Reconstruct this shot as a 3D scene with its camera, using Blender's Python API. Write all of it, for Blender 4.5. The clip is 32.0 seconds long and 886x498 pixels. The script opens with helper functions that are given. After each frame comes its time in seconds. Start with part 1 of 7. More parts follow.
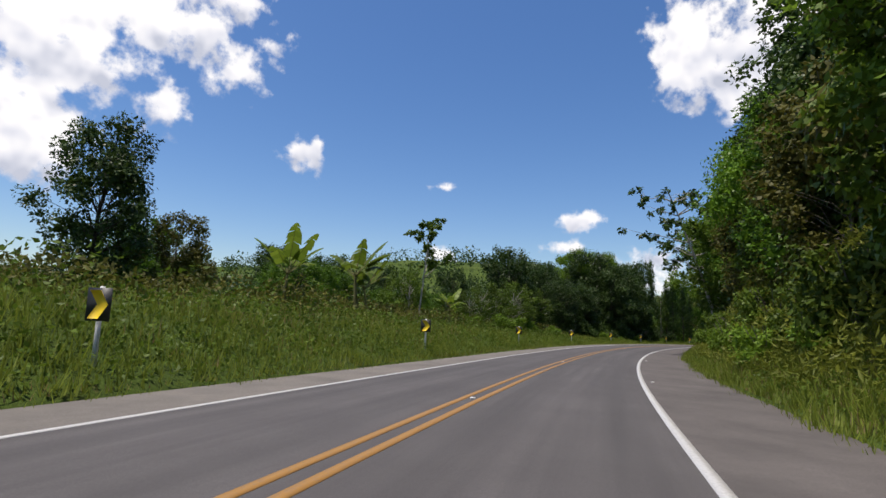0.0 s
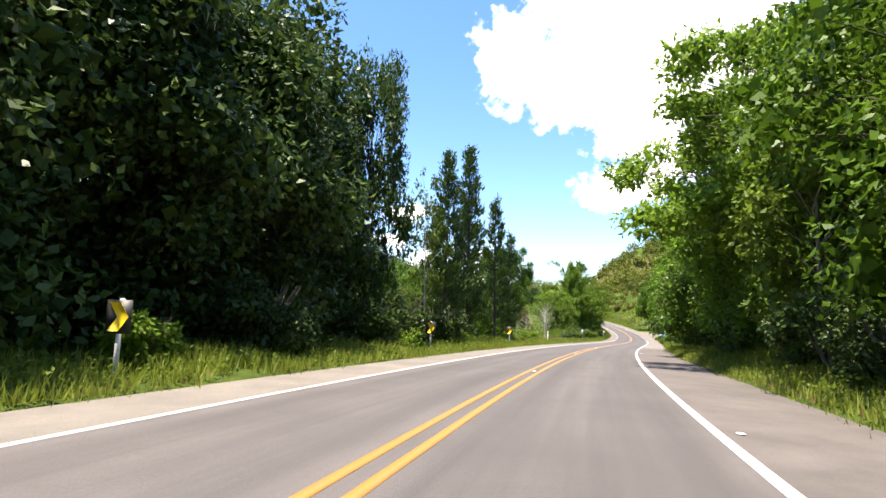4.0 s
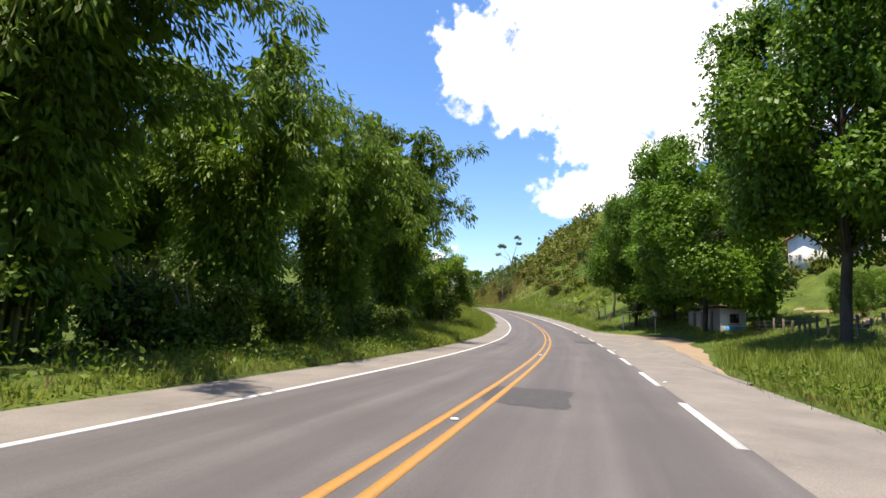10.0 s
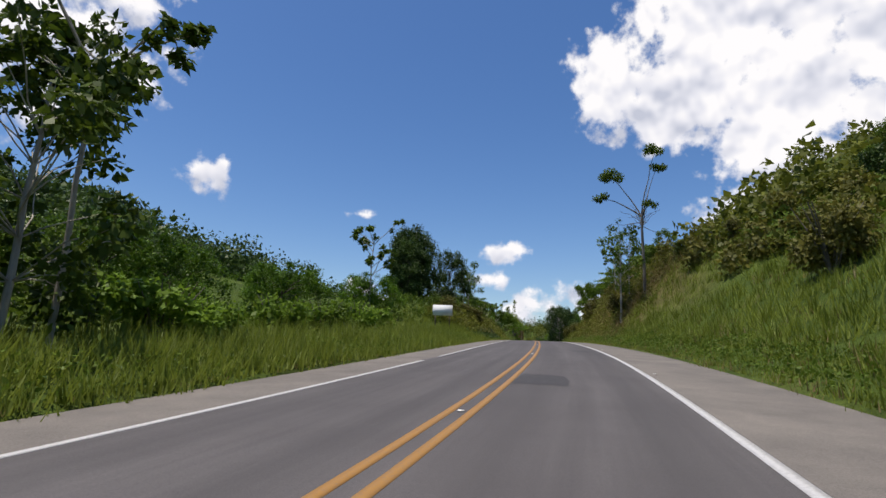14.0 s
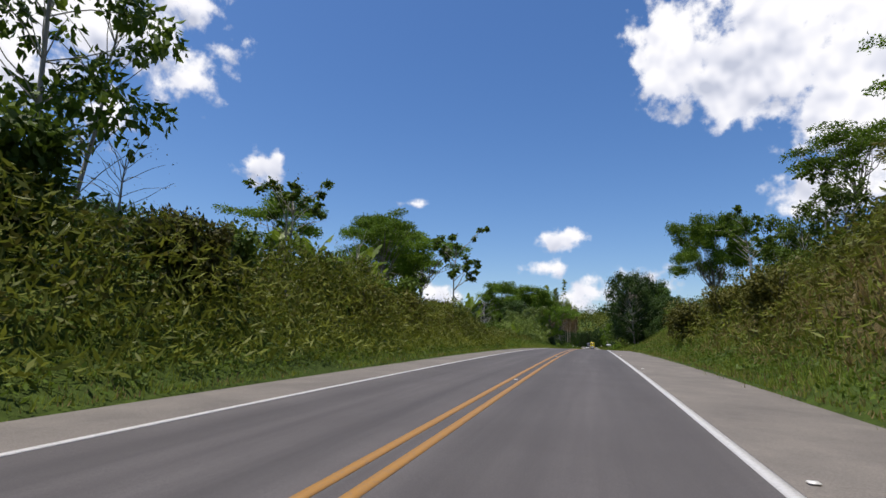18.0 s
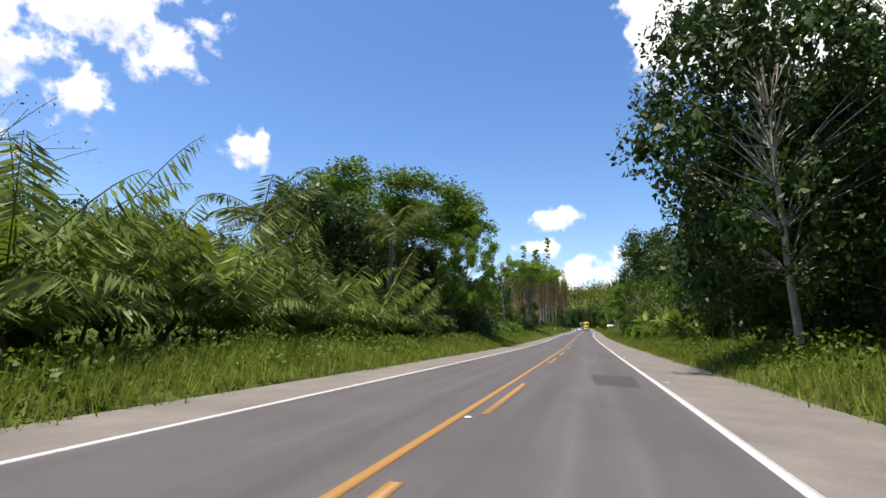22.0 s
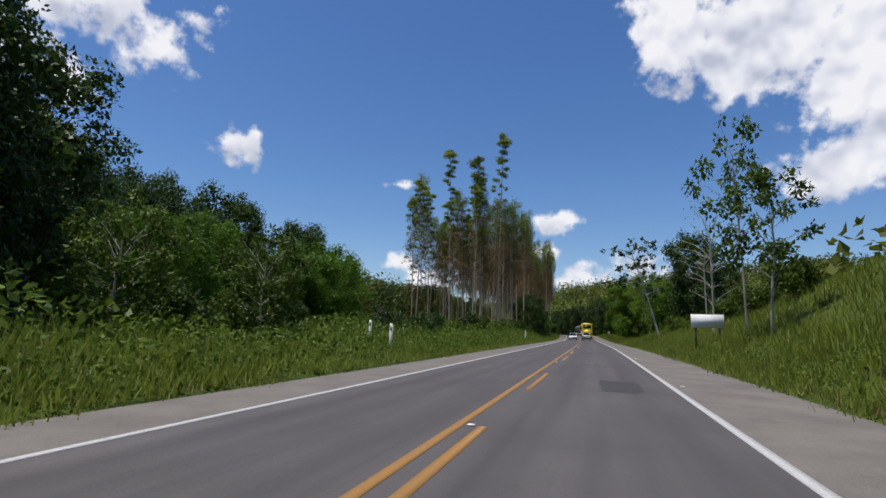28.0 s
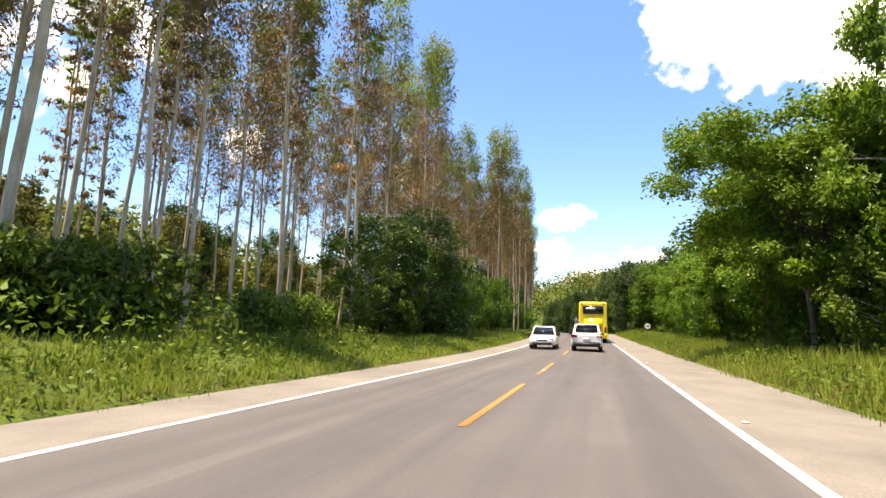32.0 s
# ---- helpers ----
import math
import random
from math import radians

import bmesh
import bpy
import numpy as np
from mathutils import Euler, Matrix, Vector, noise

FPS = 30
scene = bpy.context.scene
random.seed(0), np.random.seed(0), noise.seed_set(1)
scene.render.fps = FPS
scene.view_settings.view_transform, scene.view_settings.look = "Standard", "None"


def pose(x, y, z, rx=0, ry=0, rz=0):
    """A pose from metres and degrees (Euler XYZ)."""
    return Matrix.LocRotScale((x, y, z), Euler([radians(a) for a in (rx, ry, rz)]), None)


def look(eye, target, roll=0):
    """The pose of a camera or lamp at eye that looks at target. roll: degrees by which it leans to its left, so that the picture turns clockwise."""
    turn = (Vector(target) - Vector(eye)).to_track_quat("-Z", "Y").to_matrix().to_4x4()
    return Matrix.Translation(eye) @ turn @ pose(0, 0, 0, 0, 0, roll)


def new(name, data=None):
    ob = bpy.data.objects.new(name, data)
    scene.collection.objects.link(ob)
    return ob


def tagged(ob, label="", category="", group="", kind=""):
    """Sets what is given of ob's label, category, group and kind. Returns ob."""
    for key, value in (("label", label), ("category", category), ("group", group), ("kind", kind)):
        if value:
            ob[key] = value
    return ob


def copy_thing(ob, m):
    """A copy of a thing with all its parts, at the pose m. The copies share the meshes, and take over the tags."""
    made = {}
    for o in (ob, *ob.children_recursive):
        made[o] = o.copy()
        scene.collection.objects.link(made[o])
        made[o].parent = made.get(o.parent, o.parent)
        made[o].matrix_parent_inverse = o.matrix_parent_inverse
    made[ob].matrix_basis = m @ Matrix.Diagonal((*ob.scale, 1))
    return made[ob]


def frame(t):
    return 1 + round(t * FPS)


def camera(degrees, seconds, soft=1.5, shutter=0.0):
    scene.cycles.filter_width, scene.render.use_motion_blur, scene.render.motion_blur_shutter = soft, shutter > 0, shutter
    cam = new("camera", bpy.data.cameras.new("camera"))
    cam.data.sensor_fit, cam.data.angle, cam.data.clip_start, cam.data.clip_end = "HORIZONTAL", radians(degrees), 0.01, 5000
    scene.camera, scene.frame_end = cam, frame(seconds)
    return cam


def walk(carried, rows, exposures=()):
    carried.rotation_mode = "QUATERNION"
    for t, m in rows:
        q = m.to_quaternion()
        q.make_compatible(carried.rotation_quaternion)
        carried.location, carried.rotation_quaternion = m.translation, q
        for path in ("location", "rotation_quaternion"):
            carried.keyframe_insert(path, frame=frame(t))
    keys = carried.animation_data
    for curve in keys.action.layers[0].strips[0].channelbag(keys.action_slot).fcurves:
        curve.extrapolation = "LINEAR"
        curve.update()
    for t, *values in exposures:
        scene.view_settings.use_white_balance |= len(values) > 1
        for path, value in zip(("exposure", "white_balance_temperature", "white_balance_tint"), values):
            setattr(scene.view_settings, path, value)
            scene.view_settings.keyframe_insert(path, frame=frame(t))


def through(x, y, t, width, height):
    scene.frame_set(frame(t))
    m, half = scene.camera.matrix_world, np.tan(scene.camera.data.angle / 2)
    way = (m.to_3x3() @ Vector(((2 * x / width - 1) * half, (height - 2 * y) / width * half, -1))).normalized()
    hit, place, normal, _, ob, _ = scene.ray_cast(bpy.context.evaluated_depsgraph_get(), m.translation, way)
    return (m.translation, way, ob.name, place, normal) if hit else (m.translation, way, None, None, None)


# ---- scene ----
# ---- camera ----
cam = camera(80.0, 32.0)
PATH = [  # seconds, x, y, z, tilt, roll, heading
    (0.0, 2.40, 0.00, 1.20, 97.37, -2.29, 15.75),
    (0.5, 2.51, 11.13, 0.88, 97.33, -2.44, 13.76),
    (1.0, 2.95, 22.25, 0.60, 97.46, -2.55, 11.36),
    (1.5, 3.81, 33.33, 0.39, 97.70, -2.43, 9.20),
    (2.0, 5.15, 44.39, 0.22, 97.83, -2.20, 7.05),
    (2.5, 7.02, 55.38, 0.06, 97.83, -1.75, 4.44),
    (3.0, 9.43, 66.28, -0.11, 97.72, -1.44, 1.68),
    (3.5, 12.32, 77.11, -0.30, 97.48, -1.78, -0.86),
    (4.0, 15.55, 87.88, -0.51, 97.23, -2.17, -2.99),
    (4.5, 19.11, 98.56, -0.73, 97.02, -2.05, -4.38),
    (5.0, 23.00, 109.14, -0.97, 96.83, -1.78, -5.46),
    (5.5, 27.17, 119.63, -1.21, 96.67, -1.49, -6.77),
    (6.0, 31.59, 130.02, -1.47, 96.56, -1.19, -7.87),
    (6.5, 36.22, 140.35, -1.74, 96.57, -0.90, -8.27),
    (7.0, 41.01, 150.64, -2.01, 96.61, -0.74, -8.39),
    (7.5, 45.86, 160.95, -2.29, 96.58, -0.92, -8.59),
    (8.0, 50.66, 171.32, -2.56, 96.65, -1.25, -8.80),
    (8.5, 55.43, 181.77, -2.82, 97.08, -1.60, -8.93),
    (9.0, 60.15, 192.32, -3.03, 97.59, -1.98, -8.64),
    (9.5, 64.79, 203.03, -3.18, 97.86, -2.30, -7.94),
    (10.0, 69.33, 213.89, -3.25, 98.10, -2.63, -7.16),
    (10.5, 73.79, 224.90, -3.24, 98.54, -3.08, -6.17),
    (11.0, 78.11, 236.07, -3.13, 99.05, -3.41, -4.71),
    (11.5, 82.14, 247.45, -2.91, 99.59, -3.38, -2.76),
    (12.0, 85.79, 258.98, -2.57, 100.20, -3.15, -0.67),
    (12.5, 89.01, 270.63, -2.09, 100.70, -2.79, 1.83),
    (13.0, 91.76, 282.35, -1.50, 101.05, -2.39, 4.54),
    (13.5, 93.97, 294.09, -0.83, 101.35, -2.14, 6.94),
    (14.0, 95.64, 305.80, -0.10, 101.60, -1.94, 9.11),
    (14.5, 96.80, 317.43, 0.65, 101.87, -1.72, 10.97),
    (15.0, 97.52, 328.94, 1.36, 101.85, -1.56, 12.50),
    (15.5, 97.91, 340.33, 2.00, 101.47, -1.52, 13.62),
    (16.0, 98.12, 351.58, 2.55, 101.08, -1.58, 14.07),
    (16.5, 98.25, 362.75, 3.06, 100.82, -1.79, 14.51),
    (17.0, 98.29, 373.84, 3.52, 100.60, -1.99, 15.08),
    (17.5, 98.30, 384.84, 3.94, 100.47, -1.97, 15.27),
    (18.0, 98.34, 395.78, 4.31, 100.34, -1.92, 15.32),
    (18.5, 98.38, 406.68, 4.65, 100.12, -2.00, 15.35),
    (19.0, 98.40, 417.52, 4.94, 99.87, -2.00, 15.33),
    (19.5, 98.42, 428.30, 5.19, 99.63, -1.68, 15.45),
    (20.0, 98.47, 439.05, 5.38, 99.40, -1.30, 15.64),
    (20.5, 98.55, 449.77, 5.53, 99.22, -1.06, 15.92),
    (21.0, 98.69, 460.45, 5.62, 99.03, -0.93, 15.85),
    (21.5, 98.88, 471.14, 5.66, 98.70, -0.98, 15.21),
    (22.0, 99.03, 481.82, 5.64, 98.42, -1.10, 14.85),
    (22.5, 99.09, 492.51, 5.57, 98.49, -1.26, 15.10),
    (23.0, 99.08, 503.19, 5.48, 98.67, -1.41, 15.31),
    (23.5, 99.08, 513.87, 5.41, 98.53, -1.48, 15.21),
    (24.0, 99.09, 524.55, 5.35, 98.38, -1.53, 15.23),
    (24.5, 99.08, 535.24, 5.32, 98.49, -1.58, 15.36),
    (25.0, 99.04, 545.94, 5.31, 98.69, -1.63, 15.38),
    (25.5, 99.01, 556.65, 5.32, 98.85, -1.69, 15.52),
    (26.0, 98.97, 567.38, 5.36, 98.98, -1.77, 15.76),
    (26.5, 98.93, 578.13, 5.42, 99.11, -1.89, 15.70),
    (27.0, 98.92, 588.89, 5.48, 99.19, -2.00, 15.38),
    (27.5, 98.99, 599.65, 5.55, 99.15, -2.00, 15.03),
    (28.0, 99.14, 610.43, 5.62, 99.08, -1.95, 14.77),
    (28.5, 99.34, 621.21, 5.70, 99.04, -1.84, 14.79),
    (29.0, 99.54, 631.99, 5.79, 99.00, -1.72, 14.86),
    (29.5, 99.73, 642.76, 5.87, 98.98, -1.65, 14.77),
    (30.0, 99.91, 653.51, 5.95, 98.96, -1.59, 14.82),
    (30.5, 100.04, 664.25, 6.02, 98.93, -1.47, 15.16),
    (31.0, 100.10, 674.98, 6.07, 98.91, -1.40, 15.61),
    (31.5, 100.11, 685.68, 6.11, 98.90, -1.51, 15.91),
    (32.0, 100.12, 696.37, 6.13, 98.88, -1.65, 15.96),
]
STOPS = [(0, 0.15), (1, 0.38), (2, 0.72), (3, 1.3), (4, 1.75), (5, 1.2), (6.5, 0.4), (7.3, 0.9), (8, 1.4), (9, 1.4), (10, 1.2), (11, 0.45), (12, 0.1), (14, 0.1), (17, 0.2), (19, 0.05), (20.5, 0.1), (22, 0.75), (23, 0.85), (24, 0.5), (25, 0.35), (26.5, 0.15), (28, -0.05), (29, 0.1), (30, 0.65), (31, 1.12), (32, 1.62)]
WARMTH = [(6, 6550, 330), (15, 6550, 380), (26, 6400, 600), (29.5, 6300, 1050), (33, 6550, 1050)]


def kelvin(t, stops):
    """The white balance follows the exposure."""
    low, slope = next((a, b) for end, a, b in WARMTH if t < end)
    return low + slope * max(0.0, stops - 0.2)


EXPOSURES = [(t, stops, kelvin(t, stops), 13) for t, stops in STOPS]
walk(cam, [(t, pose(x, y, z, a, b, c)) for t, x, y, z, a, b, c in PATH], EXPOSURES)

# ---- sky and sun ----
SUN_HIGH, SUN_LEFT = 77.0, 120.0  # degrees: above the horizon, and left of the y axis
world = bpy.data.worlds.new("sky")
scene.world = world
world.use_nodes = True
wn, wl = world.node_tree.nodes, world.node_tree.links
sky = wn.new("ShaderNodeTexSky")
sky.sky_type, sky.sun_disc = "NISHITA", False
sky.sun_elevation, sky.sun_rotation = radians(SUN_HIGH), radians(-SUN_LEFT)
sky.air_density, sky.dust_density, sky.ozone_density, sky.altitude = 1.0, 0.7, 2.5, 100.0
wn["Background"].inputs["Strength"].default_value = 0.10
deep = wn.new("ShaderNodeHueSaturation")
deep.inputs["Hue"].default_value, deep.inputs["Saturation"].default_value, deep.inputs["Value"].default_value = 0.505, 1.24, 1.18
wl.new(sky.outputs["Color"], deep.inputs["Color"])
wl.new(deep.outputs["Color"], wn["Background"].inputs["Color"])
sun = new("sun", bpy.data.lights.new("sun", "SUN"))
sun.data.energy, sun.data.angle, sun.data.color = 4.2, radians(0.5), (1.0, 0.94, 0.83)
ce, se = math.cos(radians(SUN_HIGH)), math.sin(radians(SUN_HIGH))
to_sun = Vector((-math.sin(radians(SUN_LEFT)) * ce, math.cos(radians(SUN_LEFT)) * ce, se))
sun.matrix_basis = look(to_sun * 500, (0, 0, 0))

# ---- the road's line: s metres along it, d metres to its right ----
BEND = [-2.36, -2.4, -2.35, -3.65, -4.01, -4.5, -2.53, -2.67, -2.24, -1.81, -1.17, 0.48, 0.35, 1.1, 0.96, 1.29, 2.88, 2.97, 3.62, 3.84, 3.43, 2.4, 0.52, 0.77, -0.43, 0.26, -0.18, -0.34, -0.71, 0.61, 0.64, -0.21, 0.41, -0.04, 0.18, -0.46, -0.79, -0.02, 0.04, 0.44, 0.56, -0.15, -0.01, 0.9, 0.8, 0.6, 0.4, 0.4, 0.4, 0.4, 0.4, 0.4, 0.4, 0.4, 0.4, 0.4, 0.4, 0.4]  # 1/1000 per metre, every 18 m from s = -30
GRADE = [-2.77, -2.87, -1.43, -1.78, -2.12, -2.4, -2.25, -0.63, 1.85, 4.97, 6.47, 4.82, 3.63, 2.37, 0.8, -0.78, -0.32, 0.41, 0.66, 0.79, 0.47, 0.5, 2.2, 3.0, 2.4, 1.5, 0.8, 0.4, 0.4]  # per cent, every 36 m from s = -30


def glide(x, x0, step, ys):
    ys = np.asarray(ys, float)
    u = (np.asarray(x, float) - x0) / step
    i = np.clip(np.floor(u).astype(int), 0, len(ys) - 2)
    u = np.clip(u - i, 0, 1)
    a, b, c, d = ys[np.maximum(i - 1, 0)], ys[i], ys[i + 1], ys[np.minimum(i + 2, len(ys) - 1)]
    return 0.5 * (2 * b + (c - a) * u + (2 * a - 5 * b + 4 * c - d) * u * u + (3 * b - a - 3 * c + d) * u ** 3)


S0, S1 = -330, 1500
SS = np.arange(S0, S1, 1.0)
known = (SS >= -30) & (SS < 800)
_k = np.where(known, glide(SS, -30, 18, BEND), np.where((SS >= 800) & (SS < 1150), 1.6, 0)) * 1e-3
_g = np.where(known, glide(SS, -30, 36, GRADE), 0) * 1e-2
ZERO = -S0
RH = np.cumsum(_k)
RH -= RH[ZERO]
RX, RY, RZ = np.cumsum(-np.sin(RH)), np.cumsum(np.cos(RH)), np.cumsum(_g)
RX, RY, RZ = RX - RX[ZERO], RY - RY[ZERO], RZ - RZ[ZERO]
LEFT_EDGE, RIGHT_EDGE = -5.0, 6.0


def place(s, d, h=0.0):
    """Arrays or numbers s, d and height over the road: the place in the world. Far out, all sideways lines run parallel."""
    s, d = np.broadcast_arrays(np.asarray(s, float), np.asarray(d, float))
    a = np.interp(s, SS, RH)
    near = np.clip(d, -70, 70)
    far = d - near
    x = np.interp(s, SS, RX) + near * np.cos(a) + far * math.cos(-0.15)
    y = np.interp(s, SS, RY) + near * np.sin(a) + far * math.sin(-0.15)
    z = np.interp(s, SS, RZ) + h
    return np.stack([x, y, z + 0 * x], -1)


# ground over the road, at these distances from its edge
OUT = (0.0, 1.5, 4.0, 9.0, 22.0, 60.0, 160.0, 450.0, 1500.0, 4000.0)
LEFT_BANK, RIGHT_BANK = [], []


def left(*row):
    LEFT_BANK.append(row)


def right(*row):
    RIGHT_BANK.append(row)


# s, then the height at each distance
left(-330, 0, 0.2, 0.6, 1.4, 2, 2, 4, 20, 40, 60)
left(0, 0, 0.35, 1.3, 2.0, 2.0, 0.8, 0, 6, 20, 60)
left(35, 0, 0.3, 1.1, 1.7, 1.5, 0.6, 0, 6, 20, 60)
left(60, 0, 0.2, 0.6, 0.9, 0.8, 0.5, 1, 8, 24, 60)
left(100, 0, 0.0, 0.1, 0.3, 0.3, 0.5, 2, 8, 24, 60)
left(150, 0, 0.0, 0.0, -0.3, -0.8, 0, 6, 12, 30, 60)
left(230, 0, 0.1, 0.1, 0.0, -0.5, 3, 18, 24, 30, 60)
left(300, 0, 0.1, 0.2, 0.2, 0.0, 4, 28, 30, 30, 60)
left(365, 0, 0.2, 0.4, 0.6, 0.6, 8, 38, 34, 30, 60)
left(382, 0, 0.5, 2.4, 3.8, 4.5, 10, 42, 36, 30, 60)
left(405, 0, 0.5, 2.4, 3.8, 4.5, 12, 45, 36, 30, 60)
left(440, 0, 0.3, 1.4, 2.0, 2.2, 10, 43, 36, 30, 60)
left(480, 0, 0.1, 0.2, 0.4, 0.8, 8, 36, 34, 30, 60)
left(620, 0, 0.1, 0.2, 0.3, 0.5, 6, 32, 34, 30, 60)
left(680, 0, 0.1, 0.3, 0.5, 0.8, 6, 34, 34, 30, 60)
left(705, 0, 0.2, 0.9, 1.5, 1.2, 6, 34, 34, 30, 60)
left(740, 0, 0.1, 0.5, 0.9, 0.9, 6, 34, 34, 30, 60)
left(780, 0, 0.1, 0.3, 0.5, 0.8, 6, 34, 34, 30, 60)
left(900, 0, 0.1, 0.3, 0.5, 0.8, 2, 10, 24, 40, 60)
left(1500, 0, 0.1, 0.3, 0.5, 0.8, 2, 6, 14, 30, 60)
right(-330, 0, 0.3, 1.2, 2.5, 5, 10, 25, 60, 80, 80)
right(-25, 0, 0.4, 2.4, 6.0, 9.5, 14, 30, 75, 90, 80)
right(42, 0, 0.4, 2.4, 6.0, 9.5, 14, 30, 78, 90, 80)
right(70, 0, 0.3, 1.2, 2.8, 5.5, 13, 32, 85, 95, 80)
right(130, 0, 0.2, 0.8, 2.2, 6, 18, 52, 140, 140, 80)
right(185, 0, 0.0, 0.3, 1.2, 5.5, 20, 66, 195, 190, 80)
right(215, 0, 0.0, 0.2, 1.2, 5.0, 21, 68, 205, 200, 80)
right(250, 0, 0.0, 0.1, 1.0, 3.8, 24, 66, 185, 180, 80)
right(285, 0, 0.0, 0.2, 1.3, 4.0, 30, 76, 160, 140, 80)
right(318, 0, 0.2, 1.0, 4.2, 12.5, 33, 66, 120, 120, 80)
right(365, 0, 0.3, 1.4, 5.0, 13.5, 34, 54, 90, 110, 80)
right(382, 0, 0.5, 4.0, 9.5, 15, 32, 48, 80, 100, 80)
right(402, 0, 0.6, 5.0, 10.8, 15.5, 30, 46, 70, 100, 80)
right(420, 0, 0.5, 4.4, 9.4, 13.5, 20, 34, 60, 90, 80)
right(442, 0, 0.3, 2.2, 5.0, 9, 42, 58, 80, 100, 80)
right(460, 0, 0.3, 2.0, 4.4, 8, 46, 62, 80, 100, 80)
right(484, 0, 0.3, 1.9, 4.2, 6.5, 38, 54, 70, 90, 80)
right(500, 0, 0.2, 1.3, 3.0, 5.0, 20, 34, 50, 80, 80)
right(514, 0, 0.1, 0.5, 1.0, 2.5, 14, 28, 45, 80, 80)
right(600, 0, 0.1, 0.4, 1.0, 2, 5, 20, 50, 80, 80)
right(628, 0, 0.3, 1.6, 4.4, 8.5, 14, 28, 60, 80, 80)
right(655, 0, 0.3, 1.9, 5.4, 10.5, 15, 28, 60, 80, 80)
right(676, 0, 0.2, 1.1, 3.2, 6.5, 11, 26, 60, 80, 80)
right(697, 0, 0.4, 1.5, 2.4, 4.2, 8, 20, 50, 65, 70)
right(725, 0, 0.1, 0.5, 1.1, 2, 5, 16, 40, 50, 60)
right(820, 0, 0.1, 0.4, 1.0, 2, 6, 14, 30, 40, 60)
right(920, 0, 0.1, 0.6, 2.0, 6, 18, 34, 60, 60, 60)
right(1080, 0, 0.2, 1.0, 4.0, 12, 30, 46, 70, 70, 60)
right(1500, 0, 0.2, 1.0, 4.0, 12, 30, 46, 70, 70, 60)
BL, BR = np.array(LEFT_BANK, float), np.array(RIGHT_BANK, float)


def wave(x, y, scale, seed=0.0):
    """Smooth uneven waves, about -1 to 1."""
    x, y = np.asarray(x, float) / scale, np.asarray(y, float) / scale
    return (np.sin(1.0 * x + 1.7 * y + seed) + np.sin(2.3 * x - 0.9 * y + 1.3 + 2 * seed)
            + np.sin(-1.4 * x + 2.9 * y + 4.1 + 3 * seed) + np.sin(3.7 * x + 3.1 * y + 0.4 * seed)) / 3.2


def bank(s, d):
    """Height of the ground over the road's level at s."""
    s, d = np.broadcast_arrays(np.asarray(s, float), np.asarray(d, float))
    out = np.where(d < 0, LEFT_EDGE - d, d - RIGHT_EDGE)
    i = np.clip(np.searchsorted(OUT, out, "right") - 1, 0, len(OUT) - 2)
    u = np.clip((out - np.array(OUT)[i]) / (np.array(OUT)[i + 1] - np.array(OUT)[i]), 0, 1)
    h = np.zeros(s.shape)
    for table, side in ((BL, d < 0), (BR, d >= 0)):
        lo = np.stack([np.interp(s, table[:, 0], table[:, 1 + j]) for j in range(len(OUT))], -1)
        a = np.take_along_axis(lo, i[..., None], -1)[..., 0]
        b = np.take_along_axis(lo, i[..., None] + 1, -1)[..., 0]
        h = np.where(side, a + (b - a) * u, h)
    far = np.clip(out, 0, 300)
    h = h + wave(s, d, 9) * np.clip(far / 40, 0, 0.35) + wave(s, d, 60, 2) * np.clip((far - 20) / 60, 0, 4.0)
    return np.where(out < 0.15, -0.17 + out * 0, np.where(out < 0.6, h * (out - 0.15) / 0.45, h))


def on_ground(s, d, h=0.0):
    return place(s, d, bank(s, d) + h)


# ---- mesh helpers ----
def mesh_of(name, verts, faces, material=None, smooth=False):
    """A mesh from arrays: verts (n, 3), faces a list of arrays (m, 3) or (m, 4)."""
    me = bpy.data.meshes.new(name)
    verts = np.ascontiguousarray(verts, dtype=np.float32)
    faces = [np.asarray(f, np.int32) for f in faces if len(f)]
    me.vertices.add(len(verts))
    me.vertices.foreach_set("co", verts.ravel())
    loops = np.concatenate([f.ravel() for f in faces])
    sizes = np.concatenate([np.full(len(f), f.shape[1], np.int32) for f in faces])
    me.loops.add(len(loops))
    me.loops.foreach_set("vertex_index", loops)
    me.polygons.add(len(sizes))
    me.polygons.foreach_set("loop_start", np.concatenate([[0], np.cumsum(sizes)[:-1]]).astype(np.int32))
    if smooth:
        me.polygons.foreach_set("use_smooth", np.ones(len(sizes), bool))
    me.update(calc_edges=True)
    if material:
        me.materials.append(material)
    return me


